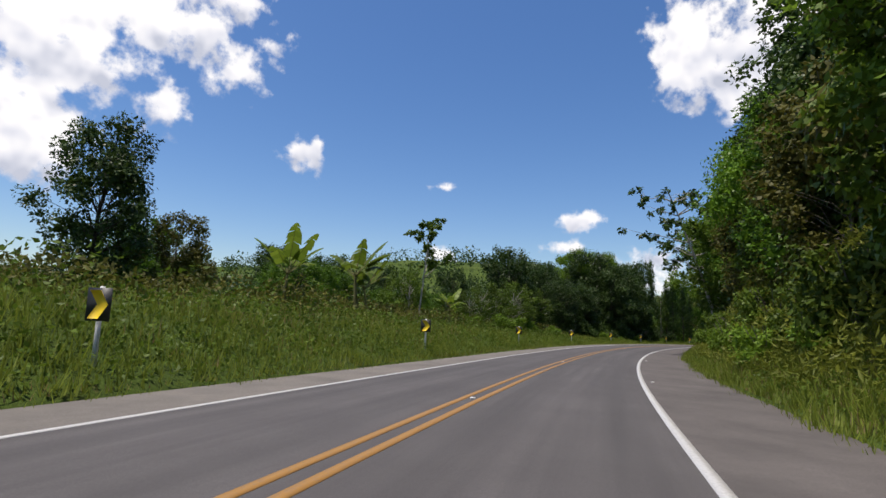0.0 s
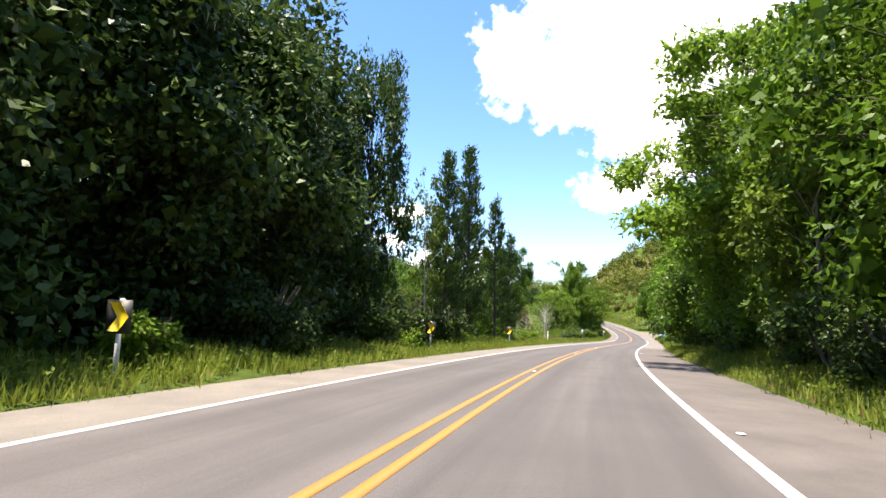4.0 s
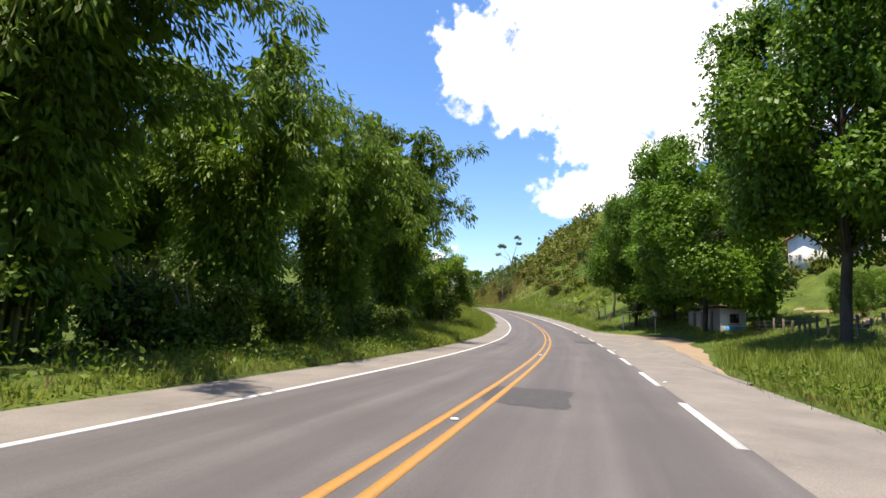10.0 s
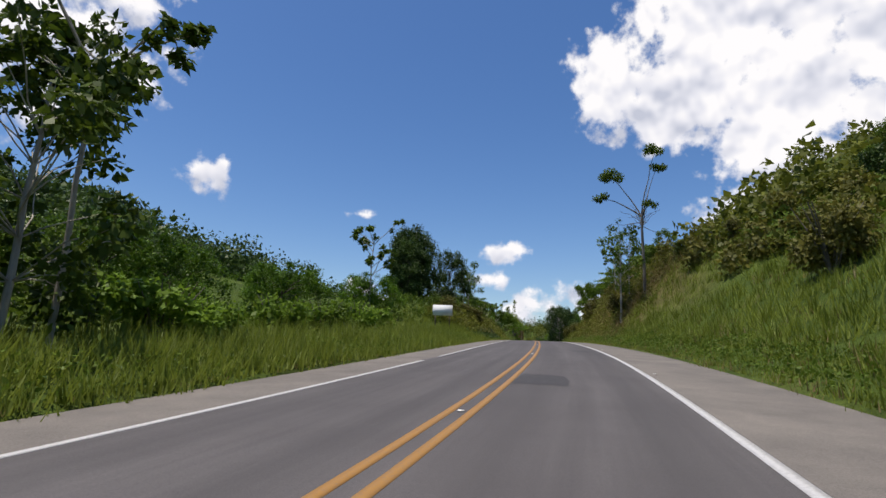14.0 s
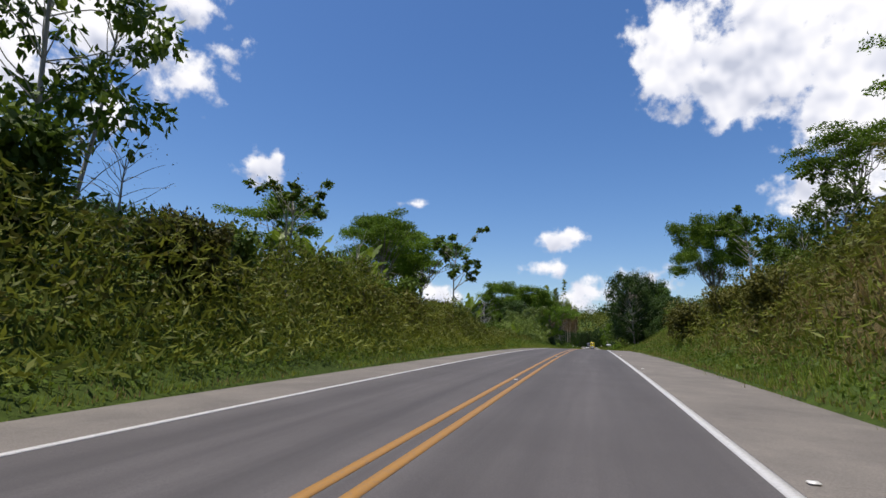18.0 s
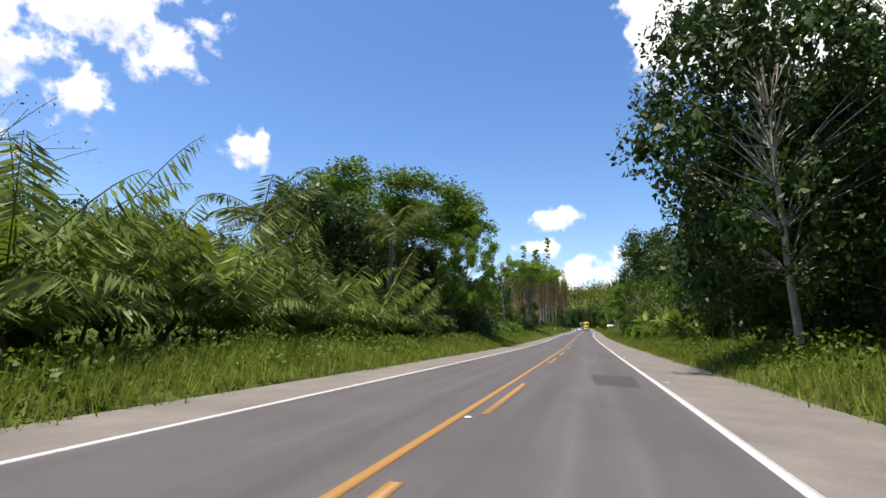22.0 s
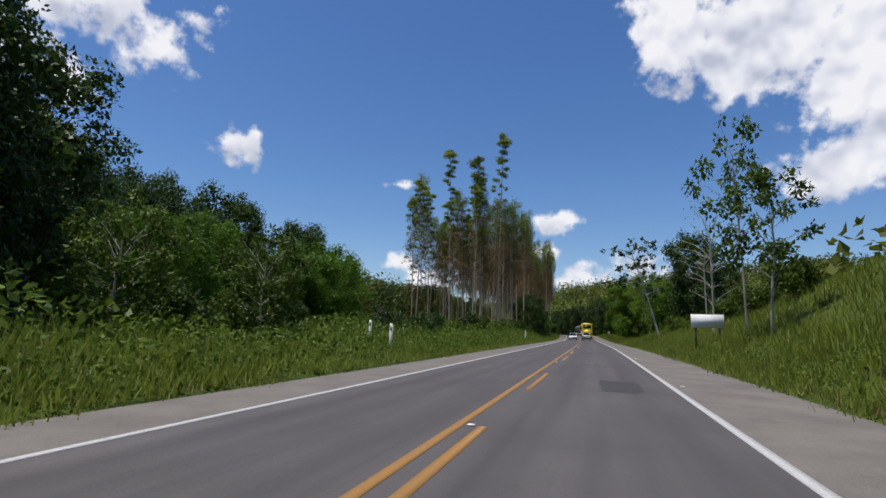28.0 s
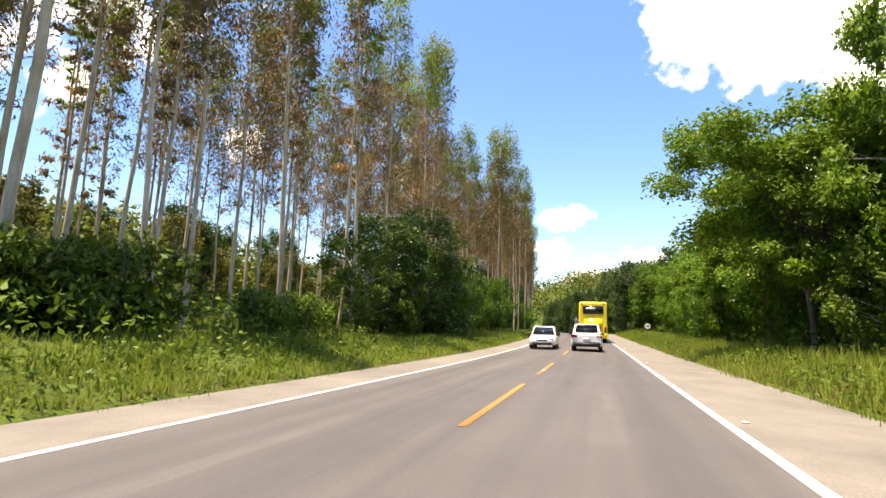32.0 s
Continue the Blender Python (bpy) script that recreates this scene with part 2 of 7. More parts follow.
class Geo:
    """Gathers vertices and faces for one mesh."""

    def __init__(self):
        self.v, self.f, self.n = [], [], 0

    def add(self, verts, faces):
        verts = np.asarray(verts, float).reshape(-1, 3)
        self.v.append(verts)
        self.f.append(np.asarray(faces, int) + self.n)
        self.n += len(verts)
        return self

    def box(self, x0, x1, y0, y1, z0, z1, m=None, bevel=0.0):
        b = bevel
        if b <= 0:
            v = np.array([(x, y, z) for x in (x0, x1) for y in (y0, y1) for z in (z0, z1)], float)
            f = [(0, 1, 3, 2), (4, 6, 7, 5), (0, 4, 5, 1), (2, 3, 7, 6), (0, 2, 6, 4), (1, 5, 7, 3)]
            if m is not None:
                v = v @ np.array(m.to_3x3()).T + np.array(m.translation)
            return self.add(v, f)
        bm = bmesh.new()
        bmesh.ops.create_cube(bm, size=1.0)
        for w in bm.verts:
            w.co = Vector(((x0 + x1) / 2 + w.co.x * (x1 - x0), (y0 + y1) / 2 + w.co.y * (y1 - y0), (z0 + z1) / 2 + w.co.z * (z1 - z0)))
        bmesh.ops.bevel(bm, geom=bm.edges[:], offset=b, segments=2, affect="EDGES")
        return self.bm(bm, m)

    def bm(self, bm, m=None):
        bmesh.ops.triangulate(bm, faces=bm.faces[:])
        bm.verts.index_update()
        v = np.array([w.co[:] for w in bm.verts])
        if m is not None:
            v = v @ np.array(m.to_3x3()).T + np.array(m.translation)
        self.add(v, [[w.index for w in f.verts] for f in bm.faces])
        bm.free()
        return self

    def tube(self, pts, radii, sides=6, cap=True):
        pts = np.asarray(pts, float)
        radii = np.broadcast_to(np.asarray(radii, float), (len(pts),))
        way = np.gradient(pts, axis=0)
        way /= np.linalg.norm(way, axis=1)[:, None] + 1e-9
        ref = np.array([1.0, 0, 0]) if abs(way[0][0]) < 0.8 else np.array([0, 1.0, 0])
        a = np.cross(way, ref)
        a /= np.linalg.norm(a, axis=1)[:, None] + 1e-9
        b = np.cross(way, a)
        ang = np.arange(sides) * 2 * np.pi / sides
        ring = pts[:, None] + radii[:, None, None] * (np.cos(ang)[None, :, None] * a[:, None] + np.sin(ang)[None, :, None] * b[:, None])
        v = ring.reshape(-1, 3)
        f = []
        for i in range(len(pts) - 1):
            for j in range(sides):
                k = (j + 1) % sides
                f.append((i * sides + j, i * sides + k, (i + 1) * sides + k, (i + 1) * sides + j))
        self.add(v, f)
        if cap:
            for i in (0, len(pts) - 1):
                base = self.n
                self.add(np.vstack([v[i * sides:(i + 1) * sides], pts[i]]), [(j, (j + 1) % sides, sides, sides) for j in range(0)] or [(j, (j + 1) % sides, sides) for j in range(sides)])
        return self

    def leaves(self, at, way, size, width=0.5, rng=None, fold=0.25, droop=0.0, face=None):
        """Leaf blades, each a folded diamond: at (n, 3), way (n, 3) the direction each points to, size (n,), face (n, 3) the side turned to the light."""
        n = len(at)
        way = way / (np.linalg.norm(way, axis=1)[:, None] + 1e-9)
        way[:, 2] -= droop
        way /= np.linalg.norm(way, axis=1)[:, None] + 1e-9
        side = np.cross(way, rng.normal(size=(n, 3)) if face is None else face)
        side /= np.linalg.norm(side, axis=1)[:, None] + 1e-9
        up = np.cross(side, way)
        size = np.broadcast_to(np.asarray(size, float), (n,))[:, None]
        tip = at + way * size
        mid = at + way * size * 0.45 - up * size * fold * width
        v = np.stack([at, mid + side * size * width * 0.5, tip, mid - side * size * width * 0.5], 1).reshape(-1, 3)
        i = np.arange(n)[:, None] * 4
        return self.add(v, i + np.array([[0, 1, 2, 3]]))

    def mesh(self, name, material=None, smooth=False):
        tri, quad = [f for f in self.f if f.shape[1] == 3], [f for f in self.f if f.shape[1] == 4]
        return mesh_of(name, np.vstack(self.v), tri + quad, material, smooth)


def part(name, geo, material, parent, label="", smooth=False):
    ob = new(name, geo.mesh(name, material, smooth) if isinstance(geo, Geo) else geo)
    ob.parent = parent
    if label:
        ob["label"] = label
    return ob


def thing(name, label, category, group="", kind="", m=None):
    ob = tagged(new(name), label, category, group, kind)
    ob.empty_display_size = 0.2
    if m is not None:
        ob.matrix_basis = m
    return ob


def at_road(s, d, h=None, turn=0.0, scale=1.0):
    """A pose on the ground at s, d, its y axis along the road; turn in degrees to the left."""
    q = place(s, d, float(bank(s, d)) if h is None else h)
    a = float(np.interp(s, SS, RH)) + radians(turn)
    return Matrix.Translation(q.tolist()) @ Matrix.Rotation(a, 4, "Z") @ Matrix.Scale(scale, 4)


# ---- materials ----
def material(name, colour, rough=0.7, metal=0.0, spec=0.5):
    ma = bpy.data.materials.new(name)
    ma.use_nodes = True
    b = ma.node_tree.nodes["Principled BSDF"]
    b.inputs["Base Color"].default_value = (*colour, 1)
    b.inputs["Roughness"].default_value, b.inputs["Metallic"].default_value = rough, metal
    b.inputs["Specular IOR Level"].default_value = spec
    return ma


def node(ma, kind, **sets):
    n = ma.node_tree.nodes.new(kind)
    for key, value in sets.items():
        if key in n.inputs:
            n.inputs[key].default_value = value
    return n


def wire(ma, a, b):
    ma.node_tree.links.new(a, b)


def noisy(ma, coord, scale, detail=4.0, rough=0.6):
    n = node(ma, "ShaderNodeTexNoise", Scale=scale, Detail=detail, Roughness=rough)
    wire(ma, coord, n.inputs["Vector"])
    return n.outputs["Fac"]


def ramp(ma, fac, stops):
    n = node(ma, "ShaderNodeValToRGB")
    while len(n.color_ramp.elements) < len(stops):
        n.color_ramp.elements.new(0.5)
    for e, (at, colour) in zip(n.color_ramp.elements, stops):
        e.position, e.color = at, (*colour, 1)
    wire(ma, fac, n.inputs["Fac"])
    return n.outputs["Color"]


def blend(ma, fac, a, b, how="MIX"):
    n = ma.node_tree.nodes.new("ShaderNodeMix")
    n.data_type, n.blend_type = "RGBA", how
    for socket, value in ((n.inputs[0], fac), (n.inputs[6], a), (n.inputs[7], b)):
        if isinstance(value, (int, float)):
            socket.default_value = value
        elif isinstance(value, tuple):
            socket.default_value = (*value, 1)
        else:
            wire(ma, value, socket)
    return n.outputs[2]


def relief(ma, height, strength, distance):
    n = node(ma, "ShaderNodeBump", Strength=strength, Distance=distance)
    wire(ma, height, n.inputs["Height"])
    wire(ma, n.outputs["Normal"], ma.node_tree.nodes["Principled BSDF"].inputs["Normal"])


def base(ma):
    return ma.node_tree.nodes["Principled BSDF"].inputs["Base Color"]


def leaf_material(name, dark, light, through=0.3, rough=0.5):
    """Foliage: each leaf its own shade, patches of shade over the plant, and light let through."""
    ma = material(name, dark, rough, 0, 0.16)
    geo_n, tc = node(ma, "ShaderNodeNewGeometry"), node(ma, "ShaderNodeTexCoord")
    info = node(ma, "ShaderNodeObjectInfo")
    patch = noisy(ma, tc.outputs["Object"], 0.35, 2)
    a = ramp(ma, geo_n.outputs["Random Per Island"], [(0.0, tuple(0.7 * p + 0.3 * q for p, q in zip(dark, light))), (0.75, light), (1.0, tuple(min(1, q * 1.15) for q in light))])
    b = blend(ma, patch, a, dark)
    hs = node(ma, "ShaderNodeHueSaturation", Saturation=1.0)
    mp = node(ma, "ShaderNodeMapRange")
    wire(ma, info.outputs["Random"], mp.inputs["Value"])
    mp.inputs["To Min"].default_value, mp.inputs["To Max"].default_value = 0.75, 1.25
    wire(ma, mp.outputs["Result"], hs.inputs["Value"])
    wire(ma, b, hs.inputs["Color"])
    wire(ma, hs.outputs["Color"], base(ma))
    tr = node(ma, "ShaderNodeBsdfTranslucent")
    wire(ma, hs.outputs["Color"], tr.inputs["Color"])
    mix = node(ma, "ShaderNodeMixShader")
    mix.inputs["Fac"].default_value = through
    wire(ma, ma.node_tree.nodes["Principled BSDF"].outputs["BSDF"], mix.inputs[1])
    wire(ma, tr.outputs["BSDF"], mix.inputs[2])
    wire(ma, mix.outputs["Shader"], ma.node_tree.nodes["Material Output"].inputs["Surface"])
    return ma


def bark_material(name, dark, light, scale=3.0):
    ma = material(name, dark, 0.9, 0, 0.2)
    tc = node(ma, "ShaderNodeTexCoord")
    mp = node(ma, "ShaderNodeMapping", Scale=(1, 1, 0.25))
    wire(ma, tc.outputs["Object"], mp.inputs["Vector"])
    n = noisy(ma, mp.outputs["Vector"], scale, 6, 0.7)
    wire(ma, ramp(ma, n, [(0.35, dark), (0.65, light)]), base(ma))
    relief(ma, n, 0.6, 0.03)
    return ma


def worn(name, colour, rough=0.6, dirt=(0.2, 0.18, 0.15), amount=0.35, scale=6.0, metal=0.0):
    """Paint or sheet with fine grime."""
    ma = material(name, colour, rough, metal)
    tc = node(ma, "ShaderNodeTexCoord")
    n = noisy(ma, tc.outputs["Object"], scale, 6, 0.7)
    f = ramp(ma, n, [(0.45, (0, 0, 0)), (0.8, (amount,) * 3)])
    wire(ma, blend(ma, f, colour, dirt), base(ma))
    return ma


# asphalt: stone grain, paler wheel tracks, dark stains
asphalt = material("asphalt", (0.06, 0.058, 0.056), 0.85, 0, 0.3)
tc = node(asphalt, "ShaderNodeTexCoord")
uv = node(asphalt, "ShaderNodeUVMap")
grain = noisy(asphalt, tc.outputs["Object"], 60, 4, 0.8)
cloudy = noisy(asphalt, tc.outputs["Object"], 0.5, 6, 0.6)
mp = node(asphalt, "ShaderNodeMapping", Scale=(1.1, 0.035, 1))
wire(asphalt, uv.outputs["UV"], mp.inputs["Vector"])
streak = noisy(asphalt, mp.outputs["Vector"], 2.0, 4, 0.6)
col = ramp(asphalt, streak, [(0.3, (0.089, 0.08, 0.079)), (0.7, (0.147, 0.133, 0.129))])
lanes = node(asphalt, "ShaderNodeSeparateXYZ")
wire(asphalt, uv.outputs["UV"], lanes.inputs["Vector"])
span = node(asphalt, "ShaderNodeMapRange")
span.inputs["From Min"].default_value, span.inputs["From Max"].default_value = -3.4, 3.6
wire(asphalt, lanes.outputs["X"], span.inputs["Value"])
tracks = [(0.08, (0, 0, 0)), (0.13, (0.42,) * 3), (0.2, (0.05,) * 3), (0.28, (0, 0, 0)), (0.37, (0.4,) * 3), (0.46, (0.05,) * 3), (0.54, (0.08,) * 3), (0.61, (0.42,) * 3), (0.7, (0, 0, 0)), (0.76, (0, 0, 0)), (0.86, (0.45,) * 3), (0.95, (0.1,) * 3)]
col = blend(asphalt, ramp(asphalt, span.outputs["Result"], tracks), col, (0.068, 0.062, 0.061))
col = blend(asphalt, ramp(asphalt, cloudy, [(0.35, (0.35,) * 3), (0.6, (0, 0, 0))]), col, (0.066, 0.058, 0.057))
col = blend(asphalt, ramp(asphalt, grain, [(0.4, (0.5,) * 3), (0.62, (0, 0, 0))]), col, (0.05, 0.048, 0.047))
wire(asphalt, col, base(asphalt))
relief(asphalt, grain, 0.35, 0.01)

def shoulder_material(name, low, high):
    """Worn asphalt, dusty in patches."""
    ma = material(name, high, 0.9, 0, 0.2)
    tc = node(ma, "ShaderNodeTexCoord")
    grain = noisy(ma, tc.outputs["Object"], 45, 4, 0.8)
    cloudy = noisy(ma, tc.outputs["Object"], 0.7, 7, 0.65)
    col = ramp(ma, cloudy, [(0.3, low), (0.7, high)])
    col = blend(ma, ramp(ma, grain, [(0.4, (0.45,) * 3), (0.6, (0, 0, 0))]), col, (0.07, 0.066, 0.06))
    wire(ma, col, base(ma))
    relief(ma, grain, 0.4, 0.012)
    return ma


shoulder_asphalt = shoulder_material("dusty shoulder asphalt", (0.15, 0.135, 0.12), (0.25, 0.222, 0.19))
dark_shoulder = shoulder_material("grey shoulder asphalt", (0.095, 0.084, 0.08), (0.16, 0.14, 0.132))


def paint_material(name, colour, wear):
    ma = material(name, colour, 0.6)
    tc = node(ma, "ShaderNodeTexCoord")
    n = noisy(ma, tc.outputs["Object"], 25, 6, 0.75)
    f = ramp(ma, n, [(0.5, (0, 0, 0)), (0.75, (wear,) * 3)])
    wire(ma, blend(ma, f, colour, (0.14, 0.13, 0.12)), base(ma))
    return ma


white_paint = paint_material("worn white road paint", (0.52, 0.51, 0.49), 0.8)
yellow_paint = paint_material("worn yellow road paint", (0.34, 0.168, 0.03), 0.8)
lane_asphalt = worn("relaid asphalt", (0.082, 0.074, 0.074), 0.88, (0.05, 0.046, 0.045), 0.5, 5)
patch_asphalt = worn("dark asphalt patch", (0.04, 0.037, 0.037), 0.85, (0.075, 0.068, 0.065), 0.8, 7)

# ground: grass, dry grass and bare earth, earth on steep faces
soil = material("grassy ground", (0.08, 0.12, 0.03), 0.95, 0, 0.1)
tc, gn = node(soil, "ShaderNodeTexCoord"), node(soil, "ShaderNodeNewGeometry")
big = noisy(soil, tc.outputs["Object"], 0.035, 5, 0.6)
mid = noisy(soil, tc.outputs["Object"], 0.5, 6, 0.7)
fine = noisy(soil, tc.outputs["Object"], 6, 5, 0.8)
grass = ramp(soil, big, [(0.3, (0.055, 0.095, 0.014)), (0.5, (0.1, 0.15, 0.024)), (0.7, (0.16, 0.19, 0.04))])
grass = blend(soil, ramp(soil, mid, [(0.4, (0.75,) * 3), (0.65, (0, 0, 0))]), grass, (0.045, 0.07, 0.014))
earth = ramp(soil, mid, [(0.3, (0.09, 0.05, 0.025)), (0.7, (0.26, 0.16, 0.085))])
sep = node(soil, "ShaderNodeSeparateXYZ")
wire(soil, gn.outputs["Normal"], sep.inputs["Vector"])
steep = ramp(soil, sep.outputs["Z"], [(0.6, (0.85,) * 3), (0.82, (0, 0, 0))])
col = blend(soil, steep, grass, earth)
col = blend(soil, ramp(soil, fine, [(0.35, (0.5,) * 3), (0.6, (0, 0, 0))]), col, (0.03, 0.035, 0.012))
wire(soil, col, base(soil))
relief(soil, fine, 0.8, 0.15)

dirt = worn("brown dirt", (0.25, 0.18, 0.11), 0.95, (0.12, 0.085, 0.05), 0.7, 1.2)

LEAF = {
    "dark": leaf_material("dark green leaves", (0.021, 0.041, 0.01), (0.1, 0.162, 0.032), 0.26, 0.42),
    "mid": leaf_material("green leaves", (0.038, 0.07, 0.008), (0.17, 0.245, 0.026), 0.33),
    "fresh": leaf_material("glossy fresh green leaves", (0.042, 0.095, 0.008), (0.17, 0.3, 0.022), 0.34, 0.42),
    "bright": leaf_material("bright green leaves", (0.075, 0.14, 0.012), (0.23, 0.345, 0.034), 0.42),
    "olive": leaf_material("olive green leaves", (0.055, 0.058, 0.012), (0.22, 0.205, 0.038), 0.3),
    "slope": leaf_material("yellow green slope leaves", (0.06, 0.078, 0.01), (0.225, 0.24, 0.032), 0.34),
    "grass": leaf_material("grass blades", (0.085, 0.12, 0.015), (0.29, 0.34, 0.05), 0.4),
    "dry": leaf_material("dry grass blades", (0.16, 0.12, 0.045), (0.42, 0.32, 0.14), 0.35),
    "banana": leaf_material("banana leaves", (0.08, 0.13, 0.013), (0.25, 0.33, 0.036), 0.42, 0.42),
    "palm": leaf_material("palm fronds", (0.058, 0.094, 0.016), (0.275, 0.345, 0.072), 0.36, 0.42),
    "bamboo": leaf_material("bamboo leaves", (0.045, 0.088, 0.008), (0.235, 0.365, 0.034), 0.38),
    "gum": leaf_material("eucalyptus leaves", (0.1, 0.13, 0.02), (0.31, 0.385, 0.06), 0.44),
    "rust": leaf_material("withered leaves", (0.13, 0.08, 0.035), (0.36, 0.24, 0.11), 0.36),
}
BARK = {
    "grey": bark_material("grey bark", (0.08, 0.07, 0.055), (0.25, 0.22, 0.18)),
    "pale": bark_material("pale bark", (0.25, 0.22, 0.18), (0.55, 0.51, 0.44)),
    "dark": bark_material("dark bark", (0.03, 0.024, 0.018), (0.09, 0.075, 0.06)),
    "gum": bark_material("eucalyptus bark", (0.36, 0.25, 0.15), (0.72, 0.58, 0.42)),
    "cane": bark_material("bamboo cane", (0.09, 0.1, 0.02), (0.2, 0.19, 0.06)),
    "banana": bark_material("banana stem", (0.1, 0.09, 0.03), (0.26, 0.24, 0.1)),
}

# ---- ground ----
def strip(s_list, d_list, height):
    s, d = np.meshgrid(s_list, d_list, indexing="ij")
    v = place(s, d, height(s, d)).reshape(-1, 3)
    n, m = s.shape
    i = (np.arange(n - 1)[:, None] * m + np.arange(m - 1)[None]).ravel()
    return v, np.stack([i, i + 1, i + m + 1, i + m], -1), s.ravel(), d.ravel()


s_ground = np.concatenate([[-3500, -2000, -1000, -600], np.arange(-330, -60, 30), np.arange(-60, 860, 4), np.arange(860, 1500, 40), [1800, 2300, 3200, 4500]])
out_steps = np.array([0.0, 0.15, 0.6, 1.2, 2, 3, 4, 5.2, 6.6, 8.2, 10, 12.5, 16, 20, 26, 33, 42, 54, 65, 85, 110, 140, 180, 240, 320, 430, 560, 800, 1200, 2000, 3200, 4200])
d_ground = np.concatenate([(LEFT_EDGE + 0.6 - out_steps)[::-1], RIGHT_EDGE - 0.6 + out_steps])


def place_far(v, s):
    """Past the ends of the road's line the ground runs straight on."""
    v = v.copy()
    for end, back in ((S0, s < S0), (S1 - 1, s > S1 - 1)):
        a = float(np.interp(end, SS, RH)) if end < 0 else float(RH[-1])
        v[back] += np.stack([-np.sin(a) * (s[back] - end), np.cos(a) * (s[back] - end), 0 * s[back]], -1)
    return v


v, f, s_, d_ = strip(s_ground, d_ground, bank)
ground = tagged(new("ground", mesh_of("ground", place_far(v, s_), [f], soil, True)), "green grassy ground with hills and earth banks beside the road", "ground", kind="structure")

# ---- road ----
s_road = np.concatenate([np.arange(-330, -40, 10), np.arange(-40, 840, 2), np.arange(840, 1500, 10)])


def crown(s, d):
    return -0.012 * np.abs(d)


def road_sheet(name, d_list, ma, label, category, height=crown, s_list=s_road):
    v, f, s_, d_ = strip(s_list, np.array(d_list, float), height)
    me = mesh_of(name, v, [f], ma, True)
    layer = me.uv_layers.new(name="along")
    loops = np.empty(len(me.loops), np.int32)
    me.loops.foreach_get("vertex_index", loops)
    layer.data.foreach_set("uv", np.stack([d_[loops], s_[loops]], -1).astype(np.float32).ravel())
    return tagged(new(name, me), label, category, kind="structure")


road = road_sheet("road", [-3.34, -2.4, -1.2, 0, 1.2, 2.4, 3.54], asphalt, "grey worn asphalt road with painted lines", "road")
rim = lambda s, d: crown(s, d) - 0.004 - 0.05 * ((np.abs(d) > 6.05) | ((d < 0) & (d < -5.05)))
shoulder_left = road_sheet("shoulder_left", [-5.12, -5.02, -4.4, -3.3], shoulder_asphalt, "pale dusty asphalt shoulder beside the road", "shoulder", rim)
RIGHT_D = [3.5, 4.6, 5.6, 6.04, 6.14]
road_sheet("shoulder_right_1", RIGHT_D, dark_shoulder, "grey asphalt shoulder beside the road", "shoulder", rim, s_road[s_road <= 150])
road_sheet("shoulder_right_2", RIGHT_D, shoulder_asphalt, "pale dusty asphalt shoulder beside the road", "shoulder", rim, s_road[s_road >= 150])


def line_mark(name, s0, s1, d, width, ma, label=""):
    n = max(2, int((s1 - s0) / 2) + 1)
    s = np.linspace(s0, s1, n)
    g = Geo()
    w = width / 2
    cols = [(d - w, 0.0), (d - w, 0.006), (d + w, 0.006), (d + w, 0.0)]
    v = np.stack([place(s, dd, crown(s, dd) + h) for dd, h in cols], 1).reshape(-1, 3)
    f = []
    for i in range(n - 1):
        for j in range(3):
            f.append((i * 4 + j, i * 4 + j + 1, i * 4 + 5 + j, i * 4 + 4 + j))
    f += [(0, 1, 2, 3), (n * 4 - 1, n * 4 - 2, n * 4 - 3, n * 4 - 4)]
    return part(name, g.add(v, f), ma, road, label)


WL, WR = -3.25, 3.45
line_mark("edge_line", -330, 340, WL, 0.13, white_paint, "worn white edge line")
line_mark("edge_line", 342.5, 377, WL, 0.12, white_paint)
line_mark("edge_line", 381, 398, WL, 0.12, white_paint)
line_mark("edge_line", 405, 556, WL, 0.13, white_paint)
line_mark("edge_line", 559, 1490, WL, 0.13, white_paint)
line_mark("edge_line", -330, 221.5, WR, 0.15, white_paint)
line_mark("edge_line", 290.5, 1490, WR, 0.15, white_paint)
for s in np.arange(227.2, 289, 6.85):
    line_mark("dash", s, s + 3.9, WR, 0.15, white_paint)
line_mark("centre_line", -330, 690, -0.06, 0.13, yellow_paint, "worn yellow centre line")
line_mark("centre_line", -330, 493, 0.26, 0.13, yellow_paint)
for s in (497.7, 506.4, 520.4, 529.4, 542.0, 551.7, 563.9, 573.0, 585.6, 595.0, 607.4, 616.6, 629.0, 638.6, 651.5, 660.1, 674.6, 683.4):
    line_mark("dash", s, s + 5.0, 0.26, 0.13, yellow_paint)
for s in (696.4, 707.7, 719.7, 728.3, 741.0, 750.0, 763.0, 772.0, 785.0, 794.0, 807.0, 816.0, 829.0, 838.0, 851.0):
    line_mark("dash", s, s + 5.8, 0.06, 0.13, yellow_paint)

# ---- plants: each kind is built in a few shapes, which are then copied ----
def unit(rng, n):
    v = rng.normal(size=(n, 3))
    return v / np.linalg.norm(v, axis=1)[:, None]


